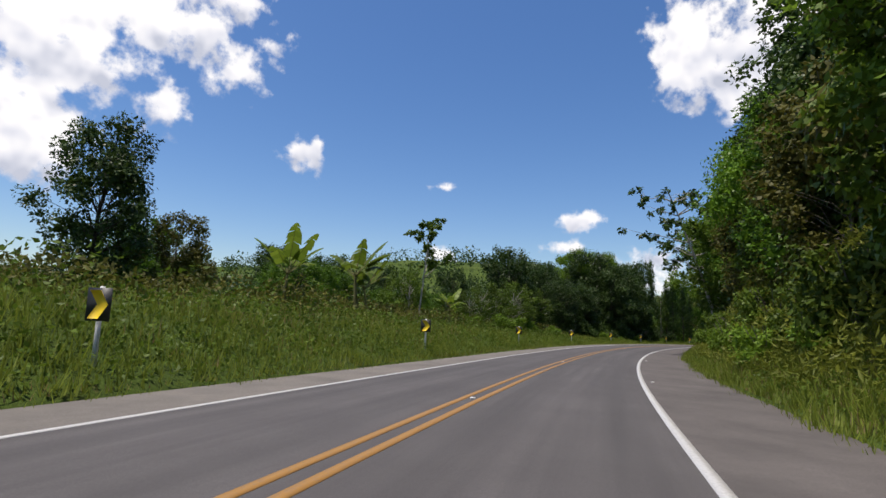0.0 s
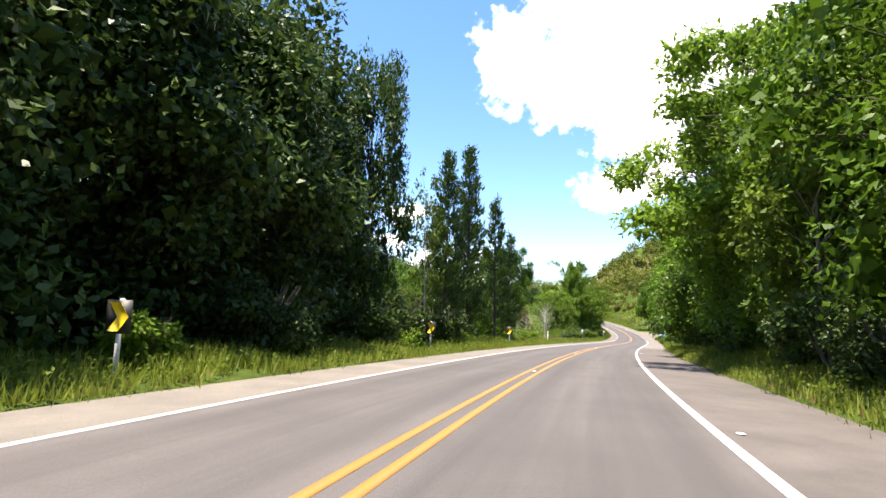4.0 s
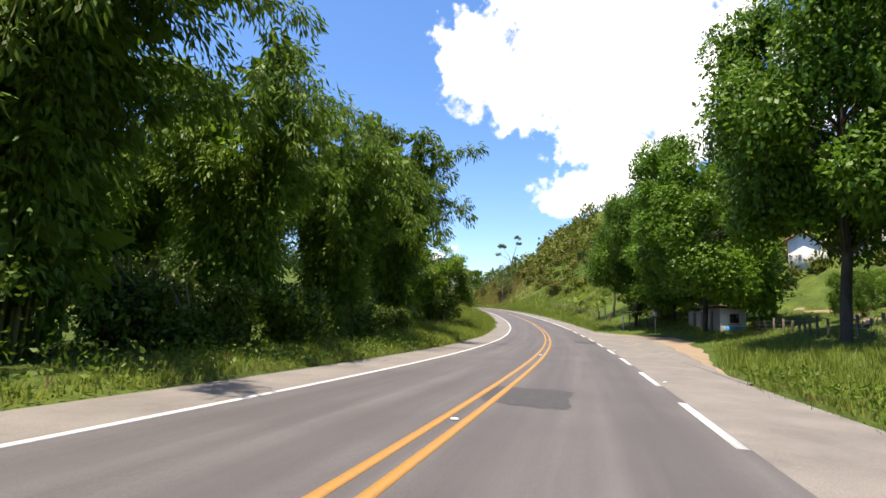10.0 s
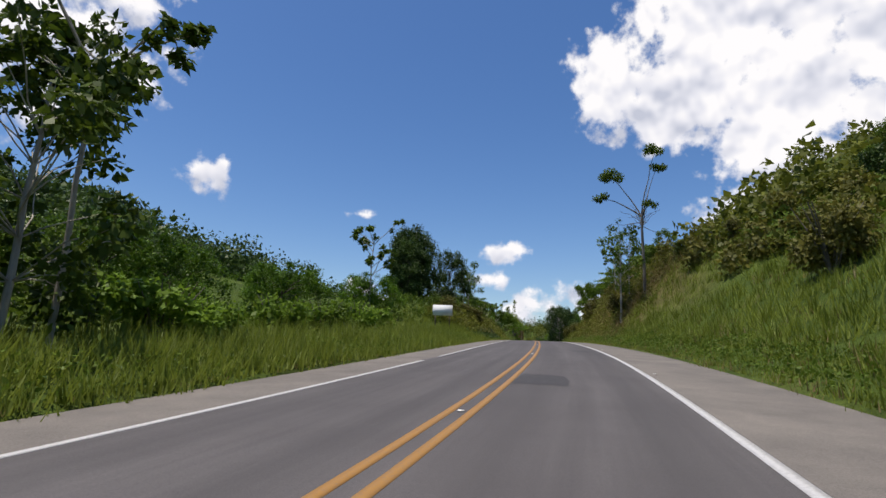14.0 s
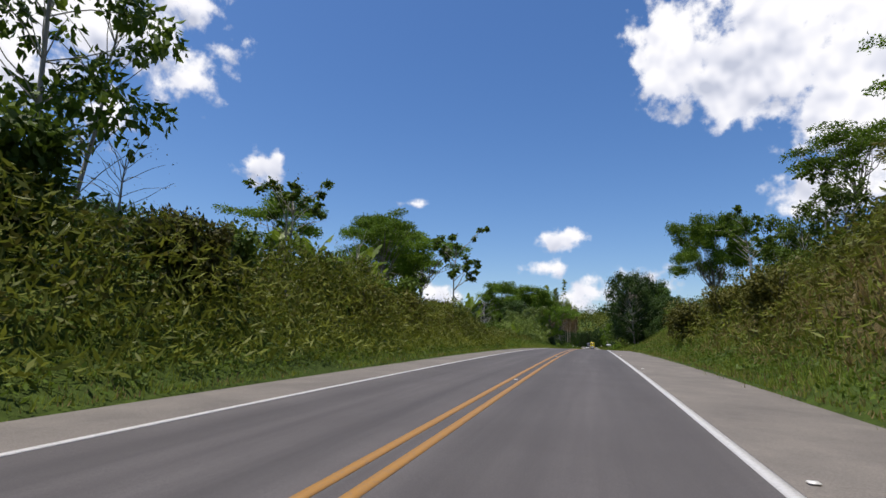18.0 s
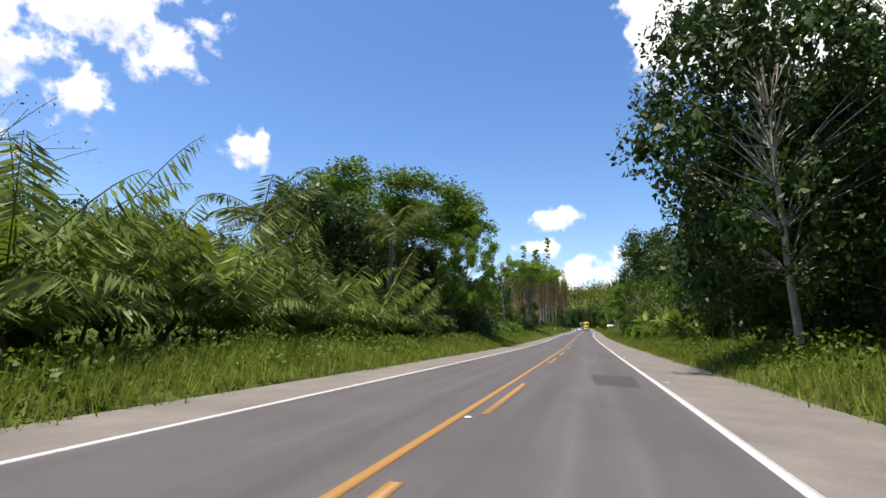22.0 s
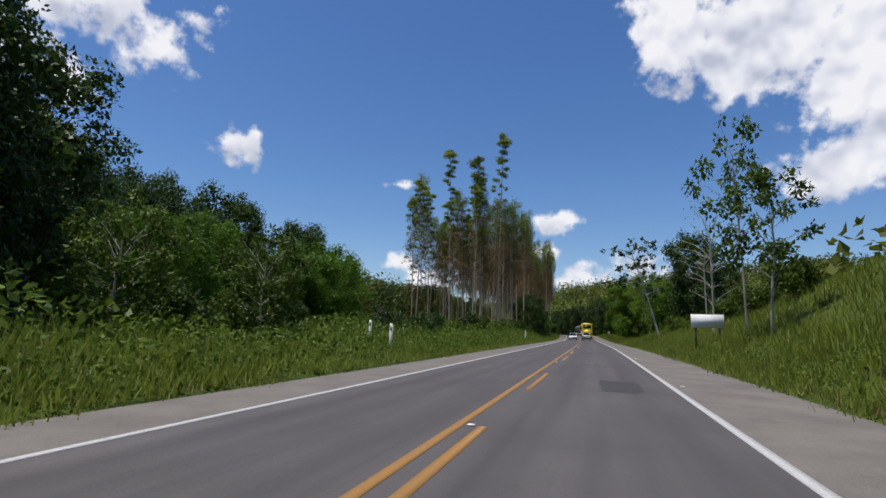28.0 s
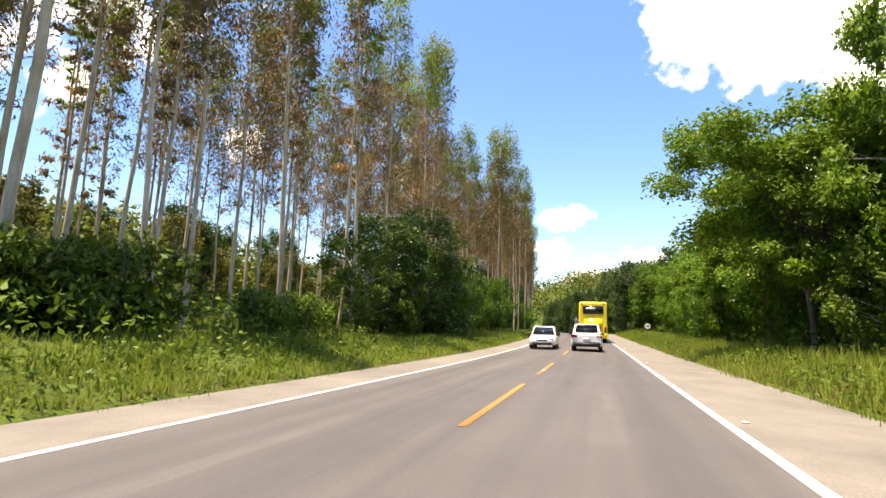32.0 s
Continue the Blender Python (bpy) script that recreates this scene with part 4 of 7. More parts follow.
# kind: maker, bark, leaves, name, label, category
SPECIES = {
    "mango": (lambda r: broad_tree(r, 9.2, 4.7, 0.16, 74, 17000, 0.2, 0.8, 0.3, 0.3), "dark", "fresh", "broadleaf_tree", "dense round-crowned tree with glossy green leaves", "tree"),
    "dome": (lambda r: broad_tree(r, 17, 6.6, 0.22, 66, 64000, 0.28, 0.8, 0.26, 0.26, 0.014, core=0.72), "dark", "fresh", "round_tree", "large round-crowned tree with glossy green leaves", "tree"),
    "shade": (lambda r: broad_tree(r, 15, 4.6, 0.33, 62, 52000, 0.25, 0.85, 0.3, 0.25, 0.018, core=0.66), "dark", "fresh", "broadleaf_tree", "tall broadleaf tree with a straight bare trunk", "tree"),
    "forest": (lambda r: broad_tree(r, 14, 3.7, 0.08, 78, 12500, 0.28, 0.85, 0.35, 0.21, 0.014), "dark", "dark", "forest_tree", "tall dark green forest tree with a leafy trunk", "tree"),
    "light": (lambda r: broad_tree(r, 12, 5.0, 0.34, 80, 14000, 0.22, 0.55, 0.6, 0.17, 0.012), "grey", "bright", "feathery_tree", "light green tree with an open feathery crown", "tree"),
    "olive": (lambda r: broad_tree(r, 10, 3.4, 0.12, 52, 8500, 0.25, 1.0, 0.4, 0.19, 0.012), "grey", "olive", "hung_tree", "olive green tree hung with creepers", "tree"),
    "young": (lambda r: broad_tree(r, 6.5, 2.2, 0.2, 38, 4200, 0.21, 0.8, 0.5, 0.2, 0.012), "pale", "mid", "young_tree", "slender young tree with green leaves", "tree"),
    "thin": (lambda r: broad_tree(r, 11, 2.3, 0.4, 26, 1200, 0.32, 0.7, 0.6, 0.13, 0.009, 0.3, 0.05), "pale", "mid", "slender_tree", "slender tree with pale stem and sparse leaves", "tree"),
    "bare": (lambda r: broad_tree(r, 8, 3.0, 0.3, 30, 150, 0.12, 0.7, 0.6, 0.22, 0.012), "pale", "olive", "bare_tree", "almost leafless tree with pale branches", "tree"),
    "leaning": (lambda r: leaning_tree(r, 11, 3.0, 19), "pale", "dark", "leaning_tree", "leaning pale-stemmed tree with large drooping leaves", "tree"),
    "rosette": (lambda r: rosette_tree(r, 11, 11, 14, 0.42), "pale", "mid", "rosette_tree", "open tree with pale arms and large lobed leaves", "tree"),
    "plate": (lambda r: plate_tree(r, 13, 4.6, 22, 9000, 0.26), "grey", "bright", "flat_topped_tree", "tall flat-topped tree with thin layered foliage", "tree"),
    "umbrella": (lambda r: plate_tree(r, 16, 8.2, 58, 52000, 0.32, 0.36), "grey", "bright", "spreading_tree", "wide spreading tree with bright green layered foliage", "tree"),
    "tufted": (lambda r: tufted_tree(r, 16, 3200, 0.26), "grey", "mid", "tufted_tree", "lone bare-stemmed tree with separate tufts of foliage", "tree"),
    "dense": (lambda r: broad_tree(r, 15, 5.0, 0.2, 92, 17000, 0.27, 0.85, 0.4, 0.23, 0.014), "pale", "dark", "dense_tree", "tall dense dark green tree with a pale trunk", "tree"),
    "feathery": (lambda r: plate_tree(r, 12, 5.0, 16, 3400, 0.2, 0.5), "dark", "mid", "fine_leaved_tree", "open tree with dark limbs and fine feathery leaves", "tree"),
    "gum": (lambda r: gum_tree(r, 27, 4200, 0.29, 0.26), "gum", "gum", "eucalyptus_tree", "slim tall eucalyptus with pale stem and sparse leaves", "tree"),
    "grove_gum": (lambda r: grove_gum(r, 26, 4600, 0.3), "gum", "gum", "eucalyptus_tree", "slim eucalyptus with bare pale stem and brownish foliage", "tree"),
    "needle": (lambda r: needle_tree(r, 13, 2.7, 7500, 0.34), "dark", "dark", "conifer_tree", "tall conical dark conifer with upswept boughs", "tree"),
    "bamboo": (lambda r: bamboo(r, 13, 34, 34000, 0.34), "cane", "bamboo", "bamboo_clump", "tall clump of arching bamboo with feathery leaves", "bamboo"),
    "palm": (lambda r: palm(r, 5.5, 15, 2.9), "grey", "palm", "palm_tree", "palm tree with arching feather fronds", "palm"),
    "coconut": (lambda r: palm(r, 2.6, 20, 3.9, 0.45), "grey", "palm", "coconut_palm", "short coconut palm with long drooping fronds", "palm"),
    "stemless": (lambda r: palm(r, 0.8, 15, 4.4, 0.75), "grey", "palm", "young_palm", "young palm with long upright fronds from the ground", "palm"),
    "banana": (lambda r: banana(r, 3.6, 9), "banana", "banana", "banana_plant", "banana plant with broad torn green leaves", "banana plant"),
}
BUSHES = {
    "shrub": (lambda r: bush(r, 2.4, 1.7, 18, 2800, 0.17), "mid", "leafy green roadside shrub", ),
    "dark_shrub": (lambda r: bush(r, 2.6, 1.8, 18, 2800, 0.18), "dark", "dark green roadside shrub"),
    "bright_shrub": (lambda r: bush(r, 2.0, 1.5, 14, 1900, 0.2), "bright", "bright green broad-leaved shrub"),
    "olive_shrub": (lambda r: bush(r, 2.6, 1.8, 18, 3000, 0.16), "olive", "olive green scrub with brownish leaves"),
}
SHAPES, EXTENT = {}, {}


def plant(kind, s, d, size=1.0, h=None, seed=None, tall=1.0, shapes=3):
    """Sets a plant of that kind on the ground at s, d."""
    rng = np.random.default_rng(int(abs(s * 13 + d * 101)) if seed is None else seed)
    shape = int(rng.integers(0, shapes))
    m = at_road(s, d, h, rng.random() * 360, size) @ Matrix.Diagonal((1, 1, tall, 1))
    if (kind, shape) in SHAPES:
        sx, sy, sz = SHAPES[kind, shape].scale
        return copy_thing(SHAPES[kind, shape], m @ Matrix.Diagonal((1 / sx, 1 / sy, 1 / sz, 1)))
    build = np.random.default_rng(97 * shape + len(kind) * 7 + sum(map(ord, kind)))
    if kind in BUSHES:
        make, leaf, label = BUSHES[kind]
        wood, g = make(build)
        ob = thing("shrub", label, "shrub", "roadside shrubs")
        part("stem", wood, BARK["grey"], ob)
        part("foliage", g, LEAF[leaf], ob)
    else:
        make, bark, leaf, name, label, category = SPECIES[kind]
        wood, crown, *lower = make(build)
        ob = thing(name, label, category, name.replace("_", " ") + "s along the road")
        for stem in wood if isinstance(wood, list) else [wood]:
            part("cane" if category == "bamboo" else "stem" if category in ("banana plant", "palm") else "trunk", stem, BARK[bark], ob, smooth=True)
        part("fronds" if category == "palm" else "leaves" if category == "banana plant" else "crown", crown, LEAF[leaf], ob)
        for g in lower:
            part("lower_foliage", g, LEAF["rust"], ob, "withered brown lower foliage")
    ob.matrix_basis = m
    SHAPES[kind, shape] = ob
    q = np.vstack((g if kind in BUSHES else crown).v)
    EXTENT[kind, shape] = float(np.percentile(q[:, 2], 99.5)), float(np.percentile(np.hypot(q[:, 0], q[:, 1]), 96))
    return ob


def tree(kind, s, d, tall, wide, shape=0, turn=None, h=None):
    """One plant of that kind, tall metres high and wide metres across, in one of the kind's shapes."""
    if (kind, shape) not in SHAPES:
        seed = next(k for k in range(200) if int(np.random.default_rng(k).integers(0, 3)) == shape)
        plant(kind, s, d, seed=seed, h=h)
        made = SHAPES[kind, shape]
    else:
        made = plant(kind, s, d, seed=next(k for k in range(200) if int(np.random.default_rng(k).integers(0, 3)) == shape), h=h)
    top, reach = EXTENT[kind, shape]
    a = (s * 37 + d * 11) % 360 if turn is None else turn
    made.matrix_basis = at_road(s, d, h, a) @ Matrix.Diagonal((wide / 2 / reach, wide / 2 / reach, tall / top, 1))
    return made


def spread(kind, s0, s1, d0, d1, n, size=(0.8, 1.2), seed=1, tall=(0.9, 1.15)):
    """n plants strewn over a stretch, evenly along it."""
    rng = np.random.default_rng(abs(seed + int(s0 * 7 + abs(d0) * 3)))
    for i in range(n):
        s = s0 + (s1 - s0) * (i + rng.random()) / n
        plant(kind, s, d0 + (d1 - d0) * rng.random(), size[0] + (size[1] - size[0]) * rng.random(), tall=tall[0] + (tall[1] - tall[0]) * rng.random())

# ---- trees, stretch by stretch ----
# first bend, right: a tall wall of trees that leans over the shoulder
spread("forest", -20, 46, 13, 15, 10, (0.95, 1.2))
spread("mango", -6, 72, 12.6, 14, 6, (0.85, 1.1))
spread("olive", 0, 76, 10.4, 11.8, 9, (0.8, 1.05))
spread("young", 0, 76, 9.2, 10.4, 6, (0.9, 1.2))
spread("light", 8, 70, 9.4, 10.4, 3, (0.8, 1.0))
spread("forest", 40, 82, 12, 15, 8, (0.85, 1.05))
spread("thin", 48, 76, 8.8, 10.5, 3, (1.0, 1.25))
tree("leaning", 48, 8.7, 12.6, 12.0, 1, 0)
tree("leaning", 76, 8.5, 15.5, 11.5, 2, 0)
spread("shrub", -5, 80, 7.8, 9.2, 14, (0.8, 1.2))
spread("bright_shrub", 10, 80, 7.6, 8.6, 10, (0.6, 0.9))
# first bend, left: scrub and bananas, higher trees behind
plant("forest", 19, -22, 0.66)
plant("olive", 22, -20, 0.5)
plant("rosette", 37, -12.5, 0.66)
plant("banana", 30, -13.5, 1.35)
plant("banana", 44, -13, 0.9)
plant("banana", 26, -16, 1.2)
spread("young", 40, 70, -20, -12, 9, (0.5, 0.85))
spread("bright_shrub", 44, 72, -14, -9.5, 8, (0.7, 1.2))
spread("mango", 28, 74, -40, -22, 11, (0.5, 0.75))
spread("forest", 40, 80, -46, -30, 6, (0.55, 0.7))
spread("olive", -5, 50, -60, -34, 10, (0.4, 0.6))
plant("forest", 68, -17, 0.84)
plant("forest", 72, -19, 0.72)
spread("young", 58, 72, -16, -12.5, 4, (0.8, 1.0))
# dark wood on the outside of the bend
spread("forest", 76, 92, -15.5, -12, 6, (0.54, 0.64))
tree("umbrella", 102.5, -18, 16.3, 12)
plant("forest", 97, -11.5, 0.95)
plant("forest", 102, -12.5, 1.0)
spread("forest", 100, 115, -13.8, -12.6, 5, (0.95, 1.05))
spread("forest", 94, 118, -19, -15, 6, (0.95, 1.1))
spread("forest", 84, 100, -26, -17, 5, (0.7, 0.85))
tree("forest", 116.5, -10.8, 16.5, 5.0, 1)
for at, off, tall, wide in ((122.5, -8.2, 12.6, 3.4), (127.5, -8.2, 14.6, 3.6), (130.5, -9.6, 11.5, 3.2), (135.5, -8.2, 12.6, 3.4), (141, -8.6, 10.5, 3.0), (124.5, -9.8, 9.5, 3.0)):
    tree("needle", at, off, tall, wide, int(at) % 3)
tree("thin", 120, -8.6, 10.5, 3.5)
spread("young", 122, 156, -18, -12, 6, (0.6, 0.85))
spread("mango", 132, 160, -22, -12, 5, (0.5, 0.7))
spread("dark_shrub", 100, 128, -9, -8, 6, (0.7, 1.1))
spread("bright_shrub", 78, 150, -8.5, -6.8, 9, (0.4, 0.7))
# right side, up to the open slope
tree("olive", 93.5, 9.8, 16, 8.5, 1)
tree("olive", 97.8, 11.3, 16, 8, 2)
tree("thin", 95.5, 8.9, 16.5, 6.5, 1)
plant("light", 113, 9.2, 1.1)
plant("light", 117, 10.5, 1.15)
plant("young", 110, 8.8, 1.3)
spread("light", 120, 150, 10, 12.5, 4, (0.85, 1.0))
spread("forest", 86, 158, 11.5, 17, 12, (0.85, 1.1))
spread("olive", 130, 156, 9, 11, 3, (0.75, 1.05))
spread("mango", 100, 156, 10, 11.5, 5, (0.8, 1.05))
spread("dark_shrub", 84, 172, 7.8, 9.5, 12, (0.6, 1.1))
tree("feathery", 178.2, 9.6, 14.0, 11, 0)
tree("olive", 182.5, 10.4, 8.2, 5.2, 1)
tree("forest", 177.5, 12.2, 8.6, 6, 2)
tree("olive", 186.5, 11.5, 8.0, 5.0, 2)
plant("light", 186, 13.5, 0.8)
spread("thin", 164, 184, 9.5, 13, 5, (0.7, 0.9))
spread("shrub", 168, 186, 9, 13, 7, (0.7, 1.1))
# reeds, bare trees and the bamboo
spread("young", 166, 200, -34, -15, 9, (0.6, 0.9))
plant("bamboo", 195.5, -12.6, 0.5)
plant("bamboo", 200, -12.4, 0.7)
spread("bare", 170, 186, -18, -11, 4, (0.55, 0.85))
spread("olive", 172, 190, -24, -16, 4, (0.45, 0.6))
spread("mango", 160, 225, -60, -30, 12, (0.9, 1.2))
tree("dome", 235.5, -34, 22.5, 17, 2)
tree("bamboo", 208.5, -11.6, 16.5, 7.5, 0)
tree("bamboo", 202, -14.5, 9.6, 9, 1)
tree("bamboo", 214, -12.5, 11, 9, 2)
plant("bamboo", 216, -11, 0.84)
tree("bamboo", 222, -10.8, 12.2, 9, 0)
tree("bamboo", 229.5, -10.2, 12.8, 9.5, 1)
plant("bamboo", 236, -10.5, 0.92)
plant("bamboo", 243, -10, 0.79)
plant("bamboo", 250, -9.6, 0.75)
tree("bamboo", 258.5, -9.4, 12.5, 10, 1)
spread("bamboo", 212, 252, -19, -15.5, 5, (0.7, 0.85))
spread("shrub", 182, 256, -9.0, -7.4, 10, (0.6, 1.0))
spread("dark_shrub", 185, 256, -11, -8.6, 10, (0.8, 1.2))
# roadside stop with the round trees
tree("shade", 257, 14.5, 20.0, 12.5, 0)
tree("olive", 245.5, 17.5, 6.0, 5.0, 0)
tree("dome", 275, 13.2, 17.0, 16.5, 1)
tree("dome", 283, 15.5, 13.5, 12, 2)
tree("shade", 289.5, 10.8, 15.2, 9.8, 1)
plant("mango", 288, 14.5, 1.0)
plant("needle", 301, 26, 2.1, tall=0.95)
plant("needle", 307, 20.5, 1.75)
plant("needle", 296, 18, 1.1)
tree("mango", 272.3, 16.6, 3.7, 2.2, 0)
tree("mango", 268.0, 20.5, 3.4, 3.0, 1)
tree("mango", 273.5, 25.0, 3.0, 3.0, 2)
tree("mango", 262.5, 21.5, 3.2, 2.8, 0)
tree("stemless", 249, 12.4, 2.6, 2.6, 1)
spread("banana", 194, 236, 14, 22, 16, (1.0, 1.5))
for at, off, tall, wide in ((210.5, 12, 5.8, 5.0), (215.8, 14, 6.4, 5.4), (204, 12.5, 5.4, 5.0), (227, 12.3, 7.4, 5.5), (222, 13.5, 6.5, 5.2)):
    tree("banana", at, off, tall, wide, int(at) % 3)
spread("banana", 232, 241, 13.5, 17, 4, (1.1, 1.4))
spread("shrub", 234, 243, 13, 19, 4, (0.7, 1.0))
spread("young", 200, 240, 20, 34, 7, (0.6, 0.9))
spread("shrub", 180, 250, 18, 50, 8, (0.6, 1.2))
plant("coconut", 304, 11.6, 1.1)
plant("coconut", 300, 16, 1.2)
tree("banana", 319, 9.8, 3.6, 4.6, 1)
plant("banana", 324, 12.5, 0.9)
plant("banana", 306, 11, 0.9)
# left meadow
spread("young", 257, 268, -13, -10, 5, (0.5, 0.7))
spread("young", 268, 286, -13, -9, 9, (0.9, 1.15))
spread("light", 268, 282, -14, -11, 3, (0.55, 0.7))
spread("banana", 284, 300, -13, -10, 8, (0.9, 1.2))
plant("rosette", 318, -13.5, 0.62)
plant("rosette", 326, -14.5, 0.58)
plant("rosette", 332, -13, 0.5)
spread("rosette", 300, 346, -24, -17, 4, (0.5, 0.68))
plant("rosette", 333.5, -11.5, 0.85)
plant("young", 332, -11.3, 1.35)
tree("palm", 322, -13.5, 6.6, 4.6, 0)
spread("mango", 304, 318, -24, -15, 5, (0.45, 0.6))
plant("palm", 327, -15, 0.75)
plant("bare", 322, -11.5, 0.6)
spread("young", 295, 345, -28, -14, 13, (0.6, 0.9))
spread("mango", 330, 372, -24, -13, 9, (0.4, 0.58))
spread("bright_shrub", 336, 368, -14, -11, 8, (0.9, 1.5))
plant("rosette", 372, -16, 0.75)
# right hillside
spread("shrub", 285, 378, 20, 50, 14, (0.7, 1.7))
spread("olive_shrub", 290, 378, 14, 36, 16, (0.6, 1.4))
spread("dark_shrub", 300, 378, 20, 50, 7, (0.8, 1.6))
spread("young", 300, 380, 30, 62, 14, (0.4, 0.8))
spread("banana", 318, 350, 14, 26, 5, (0.6, 0.9))
tree("tufted", 380, 11.2, 16.5, 9.0, 0, 0)
plant("thin", 381, 8.8, 1.0)
plant("thin", 385, 10.5, 0.75)
# cutting
spread("forest", 386, 397, -19, -16, 4, (0.6, 0.75))
tree("rosette", 411.5, -11.8, 8.2, 3.6)
tree("forest", 399.5, -12.6, 9.5, 5.5, 1)
spread("young", 401, 411, -16, -13, 4, (0.7, 0.9))
tree("thin", 422.5, -12.2, 12.4, 6.4, 0)
tree("thin", 424, -13.0, 10.5, 5.0, 1)
plant("rosette", 433, -11, 0.5)
spread("shrub", 380, 412, -12, -9, 11, (0.6, 1.0))
spread("olive_shrub", 376, 462, -9.6, -8.2, 11, (0.6, 1.0))
spread("shrub", 408, 470, -12, -9, 12, (1.0, 1.6))
spread("banana", 430, 452, -13, -10.5, 5, (0.9, 1.2))
plant("plate", 459, -13.5, 0.72)
plant("plate", 463, -16, 0.65)
plant("rosette", 456, -9.4, 0.72)
plant("plate", 446, -20, 0.72)
tree("plate", 448.5, -13, 8.6, 5.5, 1)
tree("umbrella", 456, -15.5, 9.5, 8.5, 2)
spread("bare", 416, 450, -12, -10, 4, (0.5, 0.7))
spread("olive_shrub", 384, 458, 8.2, 12, 8, (0.7, 1.2))
spread("shrub", 388, 466, 12, 18, 10, (0.9, 1.5))
spread("young", 400, 470, 13, 20, 9, (0.5, 0.8))
plant("rosette", 398, 11, 0.6)
spread("plate", 426, 448, 13, 17, 3, (0.5, 0.65))
tree("umbrella", 501, 19.6, 17.0, 11.5, 1)
spread("shrub", 492, 506, 13.5, 18, 6, (1.2, 1.8))
spread("rosette", 448, 470, 13, 16, 3, (0.5, 0.65))
# straight: palms, bananas and the pale spreading tree
spread("olive_shrub", 474, 512, -34, -16, 8, (1.2, 2.2))
spread("olive", 478, 508, -40, -22, 6, (0.45, 0.65))
spread("shrub", 470, 512, -15, -10, 8, (0.7, 1.1))
tree("banana", 470.5, -11.5, 5.2, 4.2)
tree("banana", 488.8, -9.0, 2.9, 2.4, 1)
tree("banana", 491, -9.3, 2.4, 2.2, 2)
spread("banana", 500, 528, -14, -10.5, 7, (0.8, 1.05))
spread("stemless", 500, 536, -13, -9.4, 26, (0.75, 1.1))
spread("bare", 500, 530, -24, -16, 4, (0.9, 1.2))
tree("palm", 531.5, -11.0, 9.3, 6.5, 0)
tree("palm", 519, -12.5, 7.8, 6.5, 1)
spread("forest", 524, 537, -15, -13, 4, (0.6, 0.75))
tree("umbrella", 547.3, -16.6, 15.6, 18)
tree("light", 544.5, -8.4, 10.2, 6.0)
spread("dark_shrub", 530, 562, -12.5, -9, 10, (0.9, 1.4))
spread("forest", 550, 576, -20, -11.5, 9, (0.5, 0.75))
spread("forest", 548, 566, -30, -22, 5, (0.7, 0.9))
tree("dense", 520.5, 9.2, 14.8, 10.0, 0)
tree("shade", 529, 13.5, 12.5, 9)
tree("dense", 538, 11.2, 16.5, 8.8, 1)
plant("forest", 517, 13.6, 0.7)
plant("forest", 524, 12.4, 0.95)
plant("forest", 543, 13.8, 1.1)
plant("mango", 547, 15.4, 1.2)
plant("forest", 552, 15.5, 1.1)
plant("forest", 512, 14.5, 0.62)
spread("mango", 530, 560, 13, 20, 6, (0.7, 0.95))
spread("banana", 538, 562, 8.4, 10.5, 6, (0.6, 0.95))
tree("bare", 562.5, 9.8, 6.6, 5.0, 0)
tree("bare", 566, 10.5, 6.2, 5.0, 1)
tree("young", 575, 8.8, 8.3, 3.8, 0)
tree("banana", 566.5, 8.8, 3.6, 3.4, 1)
spread("bright_shrub", 558, 580, 8.4, 9.4, 6, (0.9, 1.3))
spread("young", 545, 580, 9.5, 13, 6, (0.6, 0.9))
plant("forest", 599, 13, 1.35)
spread("forest", 580, 624, 13, 18, 11, (0.85, 1.1))
spread("mango", 582, 622, 12, 14.5, 6, (0.65, 0.9))
plant("light", 594, 9.2, 0.75)
spread("shrub", 540, 622, 9.5, 11.5, 9, (0.6, 0.9))
spread("dark_shrub", 566, 622, -12.5, -10, 10, (0.8, 1.3))
spread("bright_shrub", 562, 596, -11.5, -9.5, 9, (0.9, 1.3))
spread("forest", 576, 640, -30, -14, 14, (0.5, 0.75))
spread("young", 575, 650, -24, -13, 14, (0.7, 1.0))
spread("rosette", 582, 604, -18, -12, 3, (0.7, 0.9))
plant("plate", 607, -9.3, 1.2)
plant("young", 611, -9.8, 1.0)
plant("forest", 640, -21, 0.95)
plant("forest", 645, -25, 1.0)
plant("mango", 685, -31, 1.05)
plant("mango", 681, -27, 0.85)
spread("mango", 650, 690, -46, -28, 9, (0.75, 1.0))
spread("forest", 655, 705, -64, -38, 12, (0.8, 1.05))
spread("dark_shrub", 640, 700, -24, -14, 7, (0.7, 1.1))
# right bank and the eucalyptus wood
tree("thin", 658, 9.3, 11.8, 4.8, 0)
plant("thin", 654, 9.2, 0.7)
tree("bare", 670, 10.0, 10.4, 6.4, 1)
spread("forest", 655, 674, 26, 34, 3, (0.5, 0.65))
tree("leaning", 692, 9.0, 11.6, 10.0, 0, 0)
plant("rosette", 690, 13.5, 0.8)
spread("shrub", 660, 700, 11, 16, 5, (0.8, 1.3))
tree("umbrella", 741, 11.2, 11.2, 12.0, 0)
tree("light", 733.5, 12.8, 12.2, 8.0, 1)
tree("light", 752, 12.5, 11.5, 9, 2)
spread("mango", 748, 830, 14, 18, 7, (0.95, 1.25))
spread("mango", 700, 790, 12, 16, 12, (0.6, 0.85))
spread("light", 722, 800, 11, 13.5, 9, (0.6, 0.85))
spread("young", 698, 800, 11.2, 14.5, 14, (0.7, 1.0))
